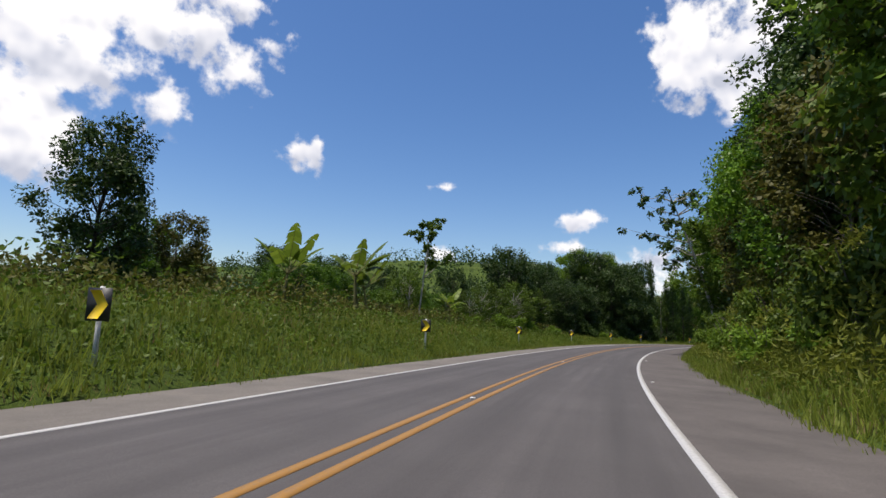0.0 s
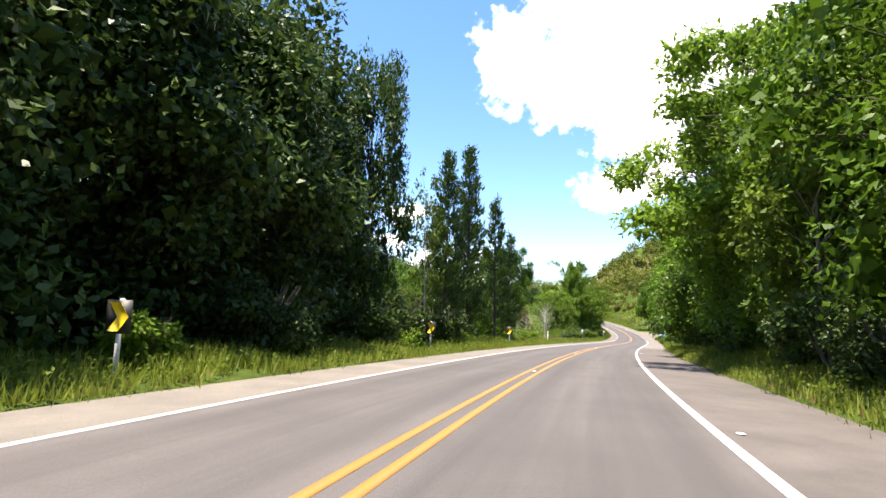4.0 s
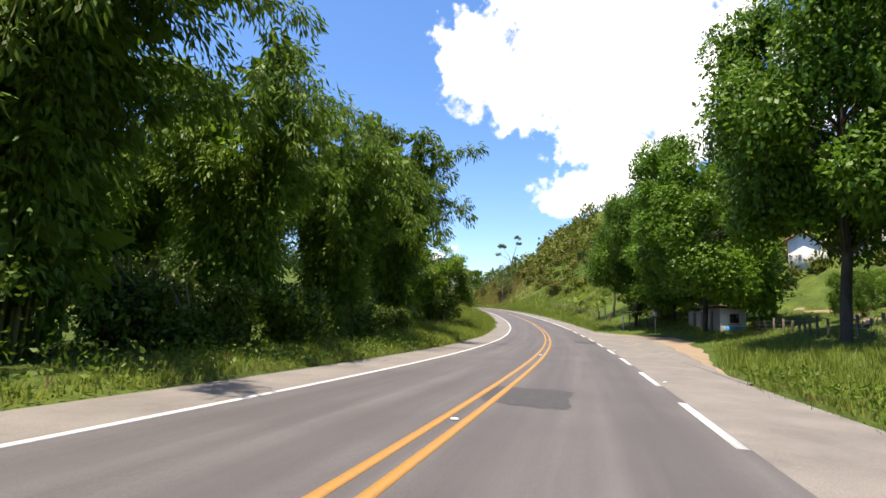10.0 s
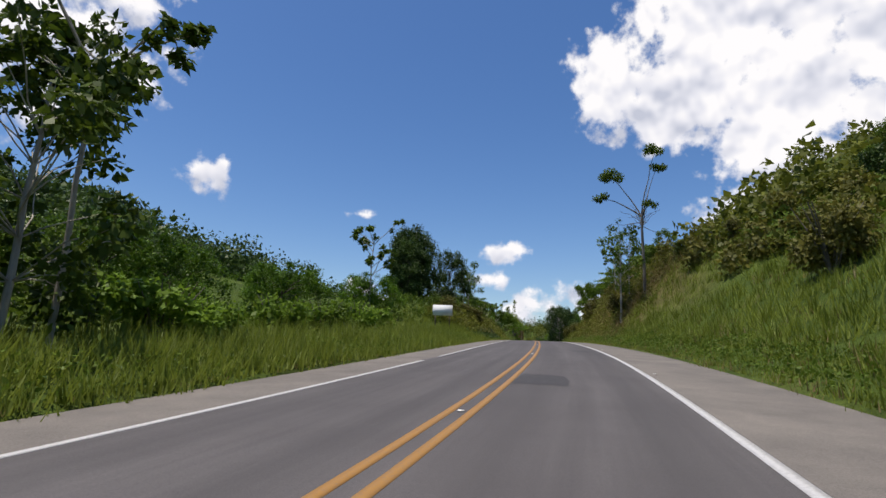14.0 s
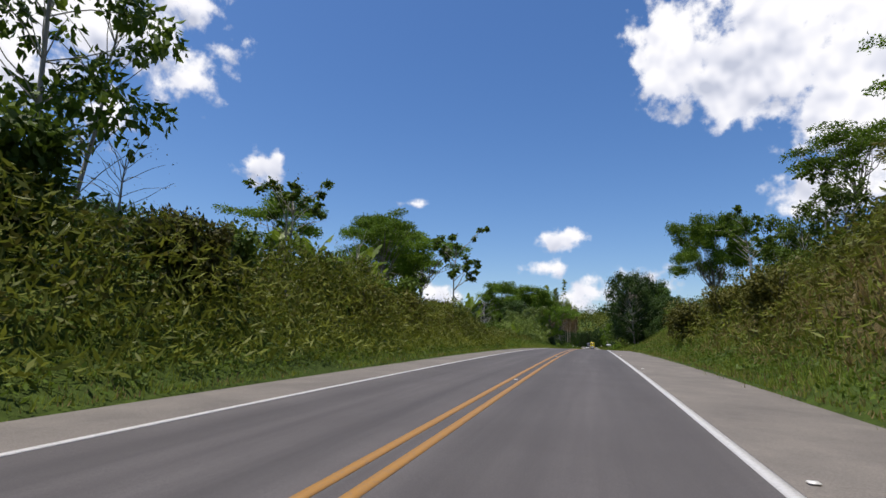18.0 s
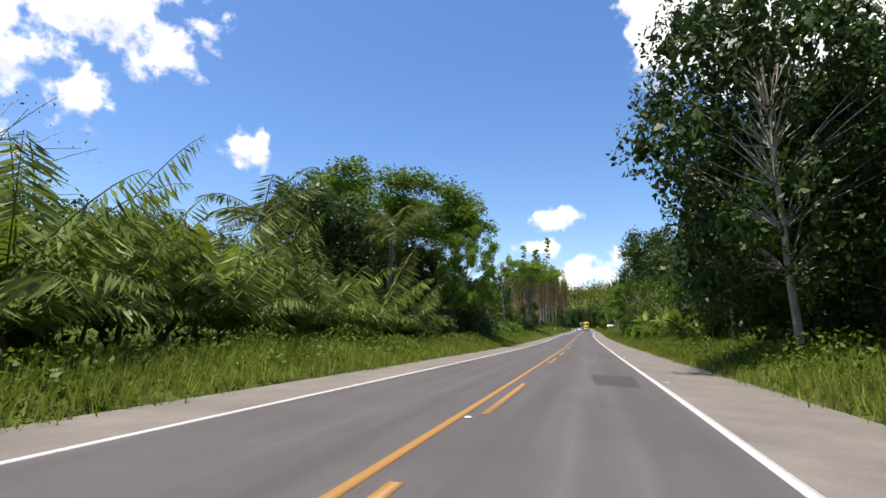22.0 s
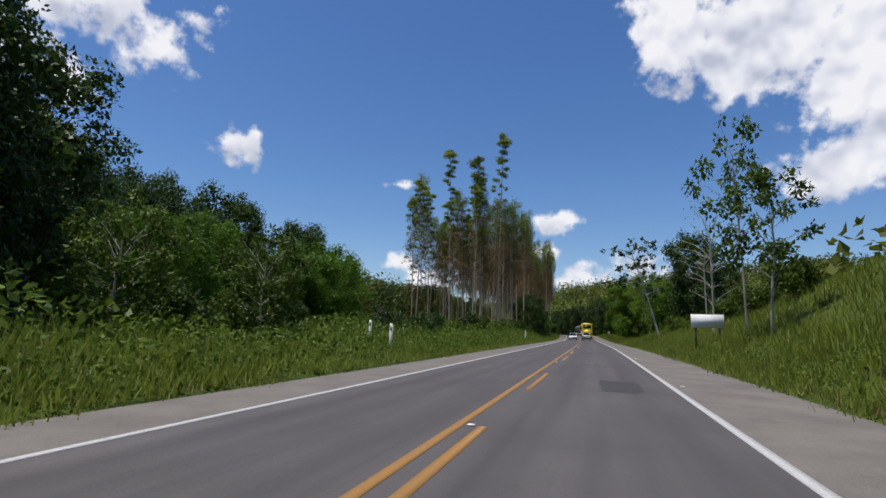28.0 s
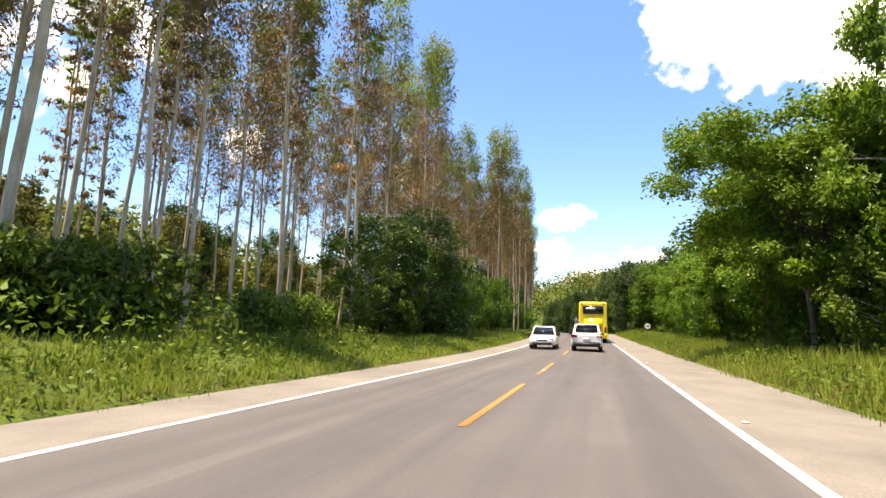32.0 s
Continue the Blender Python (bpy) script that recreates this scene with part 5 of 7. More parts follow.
spread("forest", 700, 860, 14, 24, 14, (0.7, 0.95))
for row in range(6):
    spread("grove_gum", 717 + 2 * row, 960 if row < 2 else 860, -13.4 - 4.4 * row, -11.5 - 4.4 * row, 44 - 12 * row if row < 2 else 26 - 2 * row, (0.8, 1.08), 5 + row)
plant("gum", 724, -14.8, 1.38)
plant("gum", 722, -18.5, 1.2)
plant("gum", 721, -23, 1.25)
plant("gum", 720, -29, 1.0)
plant("gum", 723, -31, 0.92)
plant("gum", 727, -20, 1.15)
spread("gum", 716, 745, -31, -11.5, 11, (0.75, 1.0), 3)
spread("young", 736, 800, -12, -9.5, 14, (0.5, 0.85))
spread("mango", 752, 860, -13, -10, 12, (0.5, 0.75))
spread("shrub", 700, 760, -14, -9.5, 8, (0.7, 1.1))
spread("forest", 730, 860, -56, -36, 16, (0.6, 0.85))
spread("olive", 724, 860, -40, -30, 12, (0.6, 0.9))
spread("grove_gum", 768, 1000, -9.4, -7.9, 34, (0.8, 1.0), 31)
tree("forest", 752, -10.8, 9.4, 9.0, 2)
tree("forest", 746, -12.0, 8.0, 7.0, 0)
spread("forest", 800, 960, -18, -12, 10, (0.6, 0.8))
spread("shrub", 718, 727, -12.5, -9.5, 4, (1.0, 1.4))
spread("forest", 800, 960, 8.5, 13, 18, (0.75, 1.0))

# ---- grass, undergrowth and far woods ----
def blades(g, rng, s, d, length, width, lean):
    n = len(s)
    at = on_ground(s, d, -0.03)
    a = rng.random(n) * 2 * np.pi
    out = np.stack([np.cos(a), np.sin(a), 0 * a], -1)
    side = np.stack([-np.sin(a), np.cos(a), 0 * a], -1) * (width * 0.5)[:, None]
    bend = lean[:, None] * (0.3 + rng.random((n, 1)))
    tip = at + out * (length[:, None] * bend) + np.array([0, 0, 1.0]) * (length * (1.0 - 0.3 * bend[:, 0]))[:, None]
    g.add(np.stack([at - side, at + side, tip], 1).reshape(-1, 3), np.arange(n)[:, None] * 3 + np.array([[0, 1, 2]]))


def bay_shape(s):
    return np.sin(np.pi * np.clip((np.asarray(s) - 243) / 43, 0, 1) ** 1.6)


def meadow(g, s0, s1, d0, d1, per_m, length, width=0.034, lean=0.5, seed=0, clump=1.0):
    """Grass over a stretch, in tufts; d0 is the side next to the road."""
    rng = np.random.default_rng(abs(seed + int(s0 * 3 + abs(d0) * 17)))
    tufts = int((s1 - s0) * per_m / 4.3)
    ts = s0 + (s1 - s0) * rng.random(tufts)
    td = d0 + (d1 - d0) * rng.random(tufts) ** 1.3 + 0.35 * wave(ts, 0 * ts, 2.3) * (1 if d0 > 0 else -1) * 0.5
    keep = (wave(ts, td, 2.6, 1) > -0.75 * clump) & ~((td > 5) & (td < 6.1 + 5.2 * bay_shape(ts)) & (ts > 243) & (ts < 286))
    ts, td = ts[keep], td[keep]
    tall = (0.45 + 0.55 * np.clip(np.abs(td - d0) / 2.2, 0, 1)) * (0.85 + 0.3 * wave(ts, td, 3.1, 3))
    k = rng.integers(5, 10, len(ts))
    i = np.repeat(np.arange(len(ts)), k)
    s = ts[i] + rng.normal(size=len(i)) * 0.14
    d = td[i] + rng.normal(size=len(i)) * 0.14
    blades(g, rng, s, d, length * tall[i] * (0.5 + 0.7 * rng.random(len(i))), width * (0.6 + 0.8 * rng.random(len(i))), np.full(len(i), lean))


green, dry = Geo(), Geo()
meadow(green, -12, 75, -5.0, -9.5, 190, 0.8)
meadow(green, -10, 75, -9.5, -17, 60, 0.9, 0.06, 0.55)
meadow(dry, -10, 75, -6.0, -12, 16, 0.9)
meadow(green, 72, 150, -5.0, -8.8, 260, 0.8)
meadow(green, 72, 100, -5.8, -9, 40, 0.7)
meadow(green, -10, 84, 6.0, 9.0, 230, 1.0)
meadow(dry, -10, 84, 6.4, 8.6, 40, 0.9, 0.03)
meadow(dry, -10, 200, 6.0, 7.6, 14, 0.5)
meadow(green, 70, 190, 6.0, 9.0, 170, 0.8)
meadow(green, 150, 200, -5.0, -9, 240, 0.5)
meadow(dry, 148, 188, -5.6, -11, 65, 0.85)
meadow(green, 150, 190, -9, -14, 40, 0.8)
meadow(green, 190, 258, -5.0, -7.8, 240, 0.42)
meadow(green, 236, 300, 10, 17, 170, 0.42)
meadow(green, 244, 300, 16, 34, 380, 0.2, 0.05)
meadow(green, 178, 240, 16, 36, 260, 0.5, 0.06, 0.55)
meadow(dry, 236, 300, 10, 34, 60, 0.3)
meadow(dry, 200, 245, -5.8, -7.6, 14, 0.6)
meadow(green, 178, 266, 6.0, 13, 220, 0.65)
meadow(green, 178, 245, 9.0, 18, 110, 0.7)
meadow(dry, 178, 244, 6.0, 12, 18, 0.5)
meadow(green, 252, 380, -5.1, -8.5, 230, 1.15, 0.042, 0.55)
meadow(green, 252, 380, -8.5, -15, 70, 1.35, 0.06, 0.55)
meadow(green, 288, 380, 6.0, 11, 190, 0.5)
meadow(green, 312, 380, 7.5, 20, 190, 1.1, 0.06, 0.55)
meadow(dry, 288, 380, 6.0, 18, 30, 0.7)
meadow(green, 380, 470, -5.0, -7.2, 120, 0.4)
meadow(green, 380, 410, -8.5, -15, 60, 0.6)
meadow(dry, 380, 410, -8, -12, 25, 0.6)
meadow(green, 380, 500, 6.0, 8.6, 150, 0.5)
meadow(dry, 380, 500, 6.0, 9.5, 25, 0.6)
meadow(dry, 378, 445, 7.5, 19, 190, 1.0, 0.06, 0.7)
meadow(dry, 376, 414, -6.0, -10, 60, 0.9, 0.05, 0.9)
meadow(green, 376, 470, -6.5, -11, 60, 0.8, 0.05, 0.8)
meadow(green, 384, 445, 7.5, 17, 90, 0.9, 0.06, 0.55)
meadow(green, 455, 512, 7.5, 18, 230, 1.0, 0.06, 0.55)
meadow(dry, 455, 512, 7.0, 18, 60, 0.9, 0.05, 0.55)
meadow(green, 470, 640, -5.0, -8.5, 220, 0.95, 0.042, 0.55)
meadow(green, 470, 640, -8.5, -13, 60, 1.1, 0.06, 0.55)
meadow(green, 490, 700, 6.0, 10, 210, 0.95, 0.042, 0.55)
meadow(dry, 490, 760, 6.0, 8.4, 20, 0.7)
meadow(green, 640, 780, -5.0, -10, 240, 0.6, 0.042, 0.55)
meadow(green, 640, 780, -10, -20, 80, 0.8, 0.06, 0.55)
meadow(green, 625, 696, 9, 22, 170, 0.9, 0.06, 0.55)
meadow(green, 700, 800, 6.0, 10, 200, 0.85)
meadow(dry, -10, 780, 6.0, 6.7, 16, 0.34, 0.02)
meadow(dry, -10, 780, -5.0, -5.6, 16, 0.34, 0.02)
tagged(new("roadside_grass", green.mesh("roadside_grass", LEAF["grass"])), "tall green grass along both edges of the road", "grass", kind="stuff")
tagged(new("dry_grass", dry.mesh("dry_grass", LEAF["dry"])), "dry straw-coloured grass among the green verge", "grass", kind="stuff")


def thicket(g, s0, s1, d0, d1, n, height, size, seed=0, low=0.0, width=0.5):
    """A closed mass of leaves: clumps over a stretch, down to the ground."""
    rng = np.random.default_rng(abs(seed + int(s0 * 5 + abs(d0) * 11)))
    s, d = s0 + (s1 - s0) * rng.random(n), d0 + (d1 - d0) * rng.random(n)
    top = height * (0.75 + 0.35 * wave(s, d, 3.5, 1)) * np.clip(0.45 + np.abs(d - d0) / 2.5, 0, 1)
    z = low + (top - low) * rng.random(n) ** 0.55
    at = on_ground(s, d, z)
    g.leaves(at, unit(rng, n) + np.array([0, 0, 0.25]), size * (0.6 + 0.8 * rng.random(n)), width, rng, 0.25, 0.2, unit(rng, n) + np.array([0, 0, 0.8]))


dark, mid, olive, lush = Geo(), Geo(), Geo(), Geo()
thicket(olive, -10, 72, -10, -17, 9000, 1.7, 0.22)
thicket(mid, -10, 80, -15, -40, 9000, 2.6, 0.35)
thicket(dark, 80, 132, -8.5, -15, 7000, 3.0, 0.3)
thicket(mid, -10, 180, 8.4, 13, 24000, 3.2, 0.2)
thicket(lush, -10, 84, 7.4, 10.5, 22000, 3.6, 0.26, width=0.3)
thicket(lush, -10, 84, 6.6, 8.2, 12000, 1.5, 0.24, width=0.2)
thicket(mid, 150, 200, -11, -26, 9000, 2.4, 0.28)
thicket(mid, 186, 258, -7.8, -13, 24000, 3.0, 0.16)
thicket(mid, 256, 380, -11, -30, 15000, 2.3, 0.32)
thicket(lush, 408, 462, -6.9, -12, 24000, 2.9, 0.34, width=0.2)
thicket(olive, 408, 462, -6.7, -12, 9000, 3.0, 0.17)
thicket(lush, 408, 462, -5.6, -7.4, 7000, 1.2, 0.3, width=0.2)
thicket(mid, 405, 456, -9, -20, 9000, 3.6, 0.26)
thicket(olive, 460, 500, -7.4, -12.5, 7000, 2.1, 0.17)
thicket(lush, 460, 500, -7.2, -12.5, 13000, 1.9, 0.32, width=0.2)
thicket(mid, 460, 496, -8.4, -15, 9000, 2.6, 0.24)
thicket(olive, 380, 460, 8.2, 16, 11000, 2.4, 0.2)
thicket(lush, 380, 460, 7.6, 16, 15000, 2.2, 0.34, width=0.2)
thicket(mid, 470, 640, -10.5, -24, 22000, 2.2, 0.3)
thicket(mid, 490, 625, 10.4, 15, 14000, 2.0, 0.26)
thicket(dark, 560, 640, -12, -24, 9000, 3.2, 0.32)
thicket(mid, 690, 860, 10.6, 17, 16000, 2.4, 0.24)
thicket(mid, 690, 860, -10.5, -36, 16000, 1.9, 0.3)
thicket(mid, 300, 385, 18, 60, 14000, 1.4, 0.4)
thicket(lush, 374, 412, -6.8, -11, 17000, 1.9, 0.36, width=0.2)
thicket(olive, 374, 412, -6.2, -10, 7000, 1.8, 0.19)
# dark leaves at the bank's foot stand in for the shade there
thicket(dark, 374, 412, -5.5, -7.2, 5000, 0.9, 0.2)
thicket(mid, 374, 412, -9.5, -18, 6000, 1.2, 0.26)
thicket(olive, 374, 440, 7.4, 20, 14000, 1.2, 0.3, width=0.22)
thicket(mid, 640, 720, -12, -40, 12000, 1.6, 0.3)
thicket(dark, 530, 566, -9.5, -16, 5000, 3.0, 0.28)
thicket(mid, 472, 640, -5.9, -8.6, 17000, 1.15, 0.16, 5)
thicket(mid, 505, 622, 6.9, 9.0, 9000, 1.1, 0.16, 6)
thicket(mid, 640, 735, -6.2, -11, 9000, 1.1, 0.18, 7)
thicket(mid, 0, 70, -6.4, -11, 9000, 1.0, 0.15, 8)
for a, b in ((-10, 75), (75, 150), (150, 258), (258, 380), (380, 470), (470, 560), (560, 640), (640, 720), (720, 800)):
    thicket(mid, a, b, -5.3, -7.6, int((b - a) * 90), 0.55, 0.12, 3)
    thicket(mid, max(a, 287) if a == 258 else a, min(b, 246) if a == 150 else b, 6.3, 8.4, int((b - a) * 85), 0.55, 0.12, 4)
for geo, leaf, label in ((dark, "dark", "dark green undergrowth below the roadside trees and along the shade-dark bank foot"), (mid, "mid", "green undergrowth and creepers behind the verge"), (olive, "olive", "olive brown scrub covering the banks"), (lush, "slope", "long yellow green grass and ferns hanging over the banks")):
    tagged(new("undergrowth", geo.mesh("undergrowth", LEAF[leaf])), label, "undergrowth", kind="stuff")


def far_wood(g, s, d, height, n, size, rng):
    """Far tree crowns, each a heap of leaf clumps down to the ground."""
    base_at = on_ground(s, d, 0.0)
    i = np.repeat(np.arange(len(s)), n)
    way = unit(rng, len(i))
    lump = 1 + 0.22 * np.sin(way[:, 0] * 5 + i) + 0.18 * np.sin(way[:, 1] * 6 + way[:, 2] * 4 + 2 * i)
    r = height[i] * 0.46 * (0.6 + 0.42 * rng.random(len(i)) ** 0.5) * lump
    at = base_at[i] + np.array([0, 0, 1.0]) * (height[i] * 0.46)[:, None] + way * r[:, None] * np.array([1, 1, 1.05])
    g.leaves(at, way * 0.5 + unit(rng, len(i)), size * (0.5 + height[i] / 16) * (0.6 + 0.8 * rng.random(len(i))), 0.75, rng, 0.2, 0.1, way + np.array([0, 0, 0.5]) + unit(rng, len(i)) * 0.6)


woods, lightwoods, scrub = Geo(), Geo(), Geo()
rng = np.random.default_rng(11)
def grove(g, s0, s1, d0, d1, count, lo, hi, n, leaf):
    """count far crowns of lo to hi metres over a stretch, n leaf clumps each."""
    s = s0 + (s1 - s0) * rng.random(count)
    d = d0 + (d1 - d0) * rng.random(count)
    clear = np.abs(d) > 14
    far_wood(g, s[clear], d[clear], lo + (hi - lo) * rng.random(clear.sum()), n, leaf, rng)


grove(woods, -60, 170, -90, -42, 150, 5, 8, 220, 0.8)
grove(woods, -60, 170, -170, -80, 180, 5, 9, 90, 1.2)
grove(woods, -100, 160, -420, -150, 220, 8, 12, 45, 1.4)
grove(woods, 140, 400, -160, -45, 230, 6, 11, 240, 0.8)
grove(woods, 90, 270, -130, -42, 220, 6, 10, 130, 1.0)
grove(woods, 60, 480, -480, -160, 260, 9, 15, 45, 1.4)
grove(woods, 400, 720, -80, -32, 130, 5, 9, 380, 0.6)
grove(woods, 400, 720, -160, -70, 260, 6, 11, 140, 1.0)
grove(woods, 420, 1000, -500, -150, 320, 9, 15, 45, 1.4)
grove(woods, 720, 900, -160, -70, 130, 6, 11, 140, 1.0)
grove(woods, 380, 500, -130, -60, 120, 6, 10, 180, 0.9)
grove(lightwoods, -60, 180, 24, 130, 170, 6, 11, 90, 1.25)
grove(lightwoods, 180, 330, 34, 150, 260, 1.2, 3.6, 60, 1.25)
grove(lightwoods, 180, 400, 60, 300, 180, 3, 7, 80, 1.25)
grove(woods, 180, 420, 200, 420, 300, 7, 12, 45, 1.4)
grove(lightwoods, 290, 385, 15, 75, 230, 1.2, 3.4, 150, 0.8)
grove(scrub, 290, 400, 14, 75, 300, 0.9, 2.6, 150, 0.7)
grove(scrub, 180, 300, 30, 120, 160, 0.8, 2.4, 80, 0.9)
grove(woods, 200, 500, 300, 520, 160, 9, 14, 50, 1.25)
grove(lightwoods, 410, 505, 26, 95, 260, 3, 6.5, 110, 1.1)
grove(lightwoods, 380, 520, 22, 120, 150, 5, 9, 90, 1.25)
grove(lightwoods, 500, 900, 22, 170, 300, 6, 11, 90, 1.25)
grove(lightwoods, 700, 860, -75, -40, 60, 7, 12, 600, 0.5)
grove(lightwoods, 760, 1000, -150, -60, 110, 8, 13, 110, 1.2)
grove(lightwoods, 800, 1160, 16, 260, 460, 8, 14, 80, 1.25)
grove(lightwoods, 860, 1300, -120, 120, 350, 9, 15, 60, 1.25)
grove(woods, 1000, 1480, -600, 600, 420, 12, 20, 50, 1.25)
tagged(new("far_woods", woods.mesh("far_woods", LEAF["dark"])), "dark green woods on the hills behind", "woods", kind="stuff")
tagged(new("far_woods", lightwoods.mesh("far_woods", LEAF["slope"])), "green woods and bushes on the slopes behind", "woods", kind="stuff")
tagged(new("hill_scrub", scrub.mesh("hill_scrub", LEAF["olive"])), "olive brown scrub over the hillside", "scrub", kind="stuff")

# ---- patches, studs and the bay beside the road ----
def road_patch(s, d, length, width, seed):
    rng = np.random.default_rng(seed)
    n = 32
    a = (np.arange(n) + 0.5) * 2 * np.pi / n
    r = 0.93 + 0.05 * np.sin(3 * a + rng.random() * 6) + 0.035 * rng.normal(size=n)
    q = np.clip(np.stack([np.cos(a), np.sin(a)], -1) * 1.32, -1, 1) * r[:, None]
    ps, pd = s + q[:, 0] * length / 2, d + q[:, 1] * width / 2
    v = np.vstack([place(ps, pd, crown(ps, pd) + 0.004), place(s, d, crown(s, d) + 0.005)])
    part("patch", Geo().add(v, [(i, (i + 1) % n, n) for i in range(n)]), patch_asphalt, road, "dark asphalt repair patch")


for i, (s, d, length, width) in enumerate(((189.5, 0.75, 1.6, 0.9), (193, 2.3, 2.2, 0.8), (210.3, 1.0, 0.9, 0.8), (213.6, 0.85, 2.2, 1.7), (237, 0.75, 2.6, 1.6),
                                           (222, -1.9, 1.4, 0.9), (266, 2.6, 4.0, 1.5), (313, 2.7, 3.0, 1.6), (335, 0.9, 2.4, 1.2), (351, 2.4, 2.0, 1.0), (387.5, 1.3, 1.0, 0.6),
                                           (405, -1.6, 1.3, 0.9), (480, 1.4, 2.6, 1.2), (493.5, 1.3, 7.0, 1.9), (514, 2.4, 3.6, 1.2), (641, 2.2, 3, 1), (698, 3.3, 1.5, 0.9))):
    road_patch(s, d, length, width, i)

s = np.linspace(535, 574, 40)
edges = np.stack([1.95 + 0.06 * wave(s, 0 * s, 3.0), 2.8 + 0 * s, 3.36 + 0 * s], 1)
v = place(np.repeat(s, 3), edges.ravel(), crown(np.repeat(s, 3), edges.ravel()) + 0.004)
k = np.arange(39)[:, None] * 3
part("patch", Geo().add(v, np.vstack([k + np.array([[0, 1, 4, 3]]), k + np.array([[1, 2, 5, 4]])])), lane_asphalt, road, "long strip of darker relaid asphalt")

stud_mesh = Geo().box(-0.05, 0.05, -0.05, 0.05, 0, 0.02, None, 0.008).mesh("stud", worn("white stud", (0.75, 0.74, 0.7), 0.4))
for s in np.arange(2, 800, 16.0):
    for d in (3.75, 0.1):
        ob = part("stud", stud_mesh, None, road)
        q = place(s + (0 if d > 1 else 8), d, float(crown(s, d)) + 0.002)
        ob.matrix_basis = Matrix.Translation(q.tolist())

def bay(name, wide, lift, ma, label):
    """A bulging strip beside the road, from s = 243 to 286, widest towards its far end."""
    v, f, s_, d_ = strip(np.arange(243, 286.5, 1.2), np.linspace(0, 1, 8), lambda s, u: 0 * s)
    bulge = wide * bay_shape(s_) + 0.25 * wave(s_, d_, 2.0) * d_
    dd = 5.95 + d_ * np.maximum(bulge, 0.1)
    h = np.maximum(bank(s_, dd), -0.06) + np.where(d_ < 0.05, -0.03, np.where(d_ > 0.95, -0.12, lift))
    tagged(new(name, mesh_of(name, place(s_, dd, h), [f], ma, True)), label, "lay-by", kind="structure")


bay("lay_by", 2.7, 0.045, shoulder_asphalt, "dusty asphalt lay-by beside the road")
bay("dirt_yard", 5.2, 0.02, dirt, "bare brown dirt yard behind the lay-by")

# ---- paints and metals ----
CAR_WHITE = material("white car paint", (0.86, 0.86, 0.85), 0.3)
CAR_WHITE.node_tree.nodes["Principled BSDF"].inputs["Coat Weight"].default_value = 0.6
BUS_YELLOW = worn("yellow bus paint", (0.86, 0.66, 0.025), 0.35, (0.35, 0.25, 0.06), 0.25, 2)
TINT = material("tinted glass", (0.012, 0.013, 0.015), 0.08)
RUBBER = worn("tyre rubber", (0.018, 0.018, 0.018), 0.85, (0.08, 0.07, 0.06), 0.5)
TRIM = worn("black plastic", (0.02, 0.02, 0.021), 0.6)
STEEL = worn("galvanised steel", (0.42, 0.42, 0.41), 0.45, (0.2, 0.18, 0.15), 0.4, 8, 0.8)
CHROME = material("bright rim metal", (0.55, 0.55, 0.56), 0.25, 1.0)
LAMP_RED = material("red lamp lens", (0.22, 0.01, 0.01), 0.2)
LAMP_CLEAR = material("clear lamp lens", (0.75, 0.77, 0.8), 0.12)
PLATE = worn("plain number plate", (0.55, 0.56, 0.57), 0.5)
TANK_GREY = worn("dusty tank metal", (0.2, 0.2, 0.23), 0.4, (0.1, 0.09, 0.08), 0.5, 3, 0.4)
BLUE_CAB = worn("dark blue truck paint", (0.03, 0.035, 0.09), 0.4)
SIGN_BLUE = worn("blue sign sheet", (0.04, 0.3, 0.68), 0.75, (0.2, 0.25, 0.3), 0.2)
SIGN_WHITE = worn("white sign sheet", (0.82, 0.82, 0.8), 0.75, (0.4, 0.37, 0.3), 0.3, 3)
SIGN_YELLOW = worn("yellow sign sheet", (0.9, 0.6, 0.015), 0.6, (0.4, 0.25, 0.05), 0.2)
SIGN_BLACK = worn("black sign sheet", (0.02, 0.02, 0.02), 0.5, (0.1, 0.09, 0.08), 0.3)
SIGN_BACK = worn("grey sign back", (0.12, 0.125, 0.13), 0.6, (0.06, 0.05, 0.04), 0.5)
POST_WHITE = worn("white painted post", (0.68, 0.67, 0.63), 0.6, (0.25, 0.22, 0.17), 0.5, 7)
PLANK = worn("weathered timber", (0.11, 0.085, 0.06), 0.85, (0.04, 0.03, 0.02), 0.7, 9)
PINK_WALL = worn("faded pink plaster", (0.62, 0.47, 0.43), 0.85, (0.35, 0.24, 0.2), 0.35, 2)
# stall side and rear walls: tree shade put into the grey, plus weathering
SHADED_WALL = worn("weathered render in shade grey", (0.3, 0.28, 0.25), 0.9, (0.12, 0.1, 0.08), 0.55, 2)
PLASTER = worn("white plaster", (0.72, 0.7, 0.65), 0.85, (0.35, 0.3, 0.22), 0.4, 2)
TILE = worn("clay roof tile", (0.3, 0.13, 0.07), 0.85, (0.12, 0.07, 0.05), 0.6, 3)


def hull(rings):
    """A skin through cross-sections: rings is (k, n, 3), closed at both ends."""
    rings = np.asarray(rings, float)
    k, n = rings.shape[:2]
    g = Geo()
    f = [(i * n + j, i * n + (j + 1) % n, (i + 1) * n + (j + 1) % n, (i + 1) * n + j) for i in range(k - 1) for j in range(n)]
    g.add(rings.reshape(-1, 3), f)
    for i in (0, k - 1):
        g.add(np.vstack([rings[i], rings[i].mean(0)]), [(j, (j + 1) % n, n) for j in range(n)])
    return g


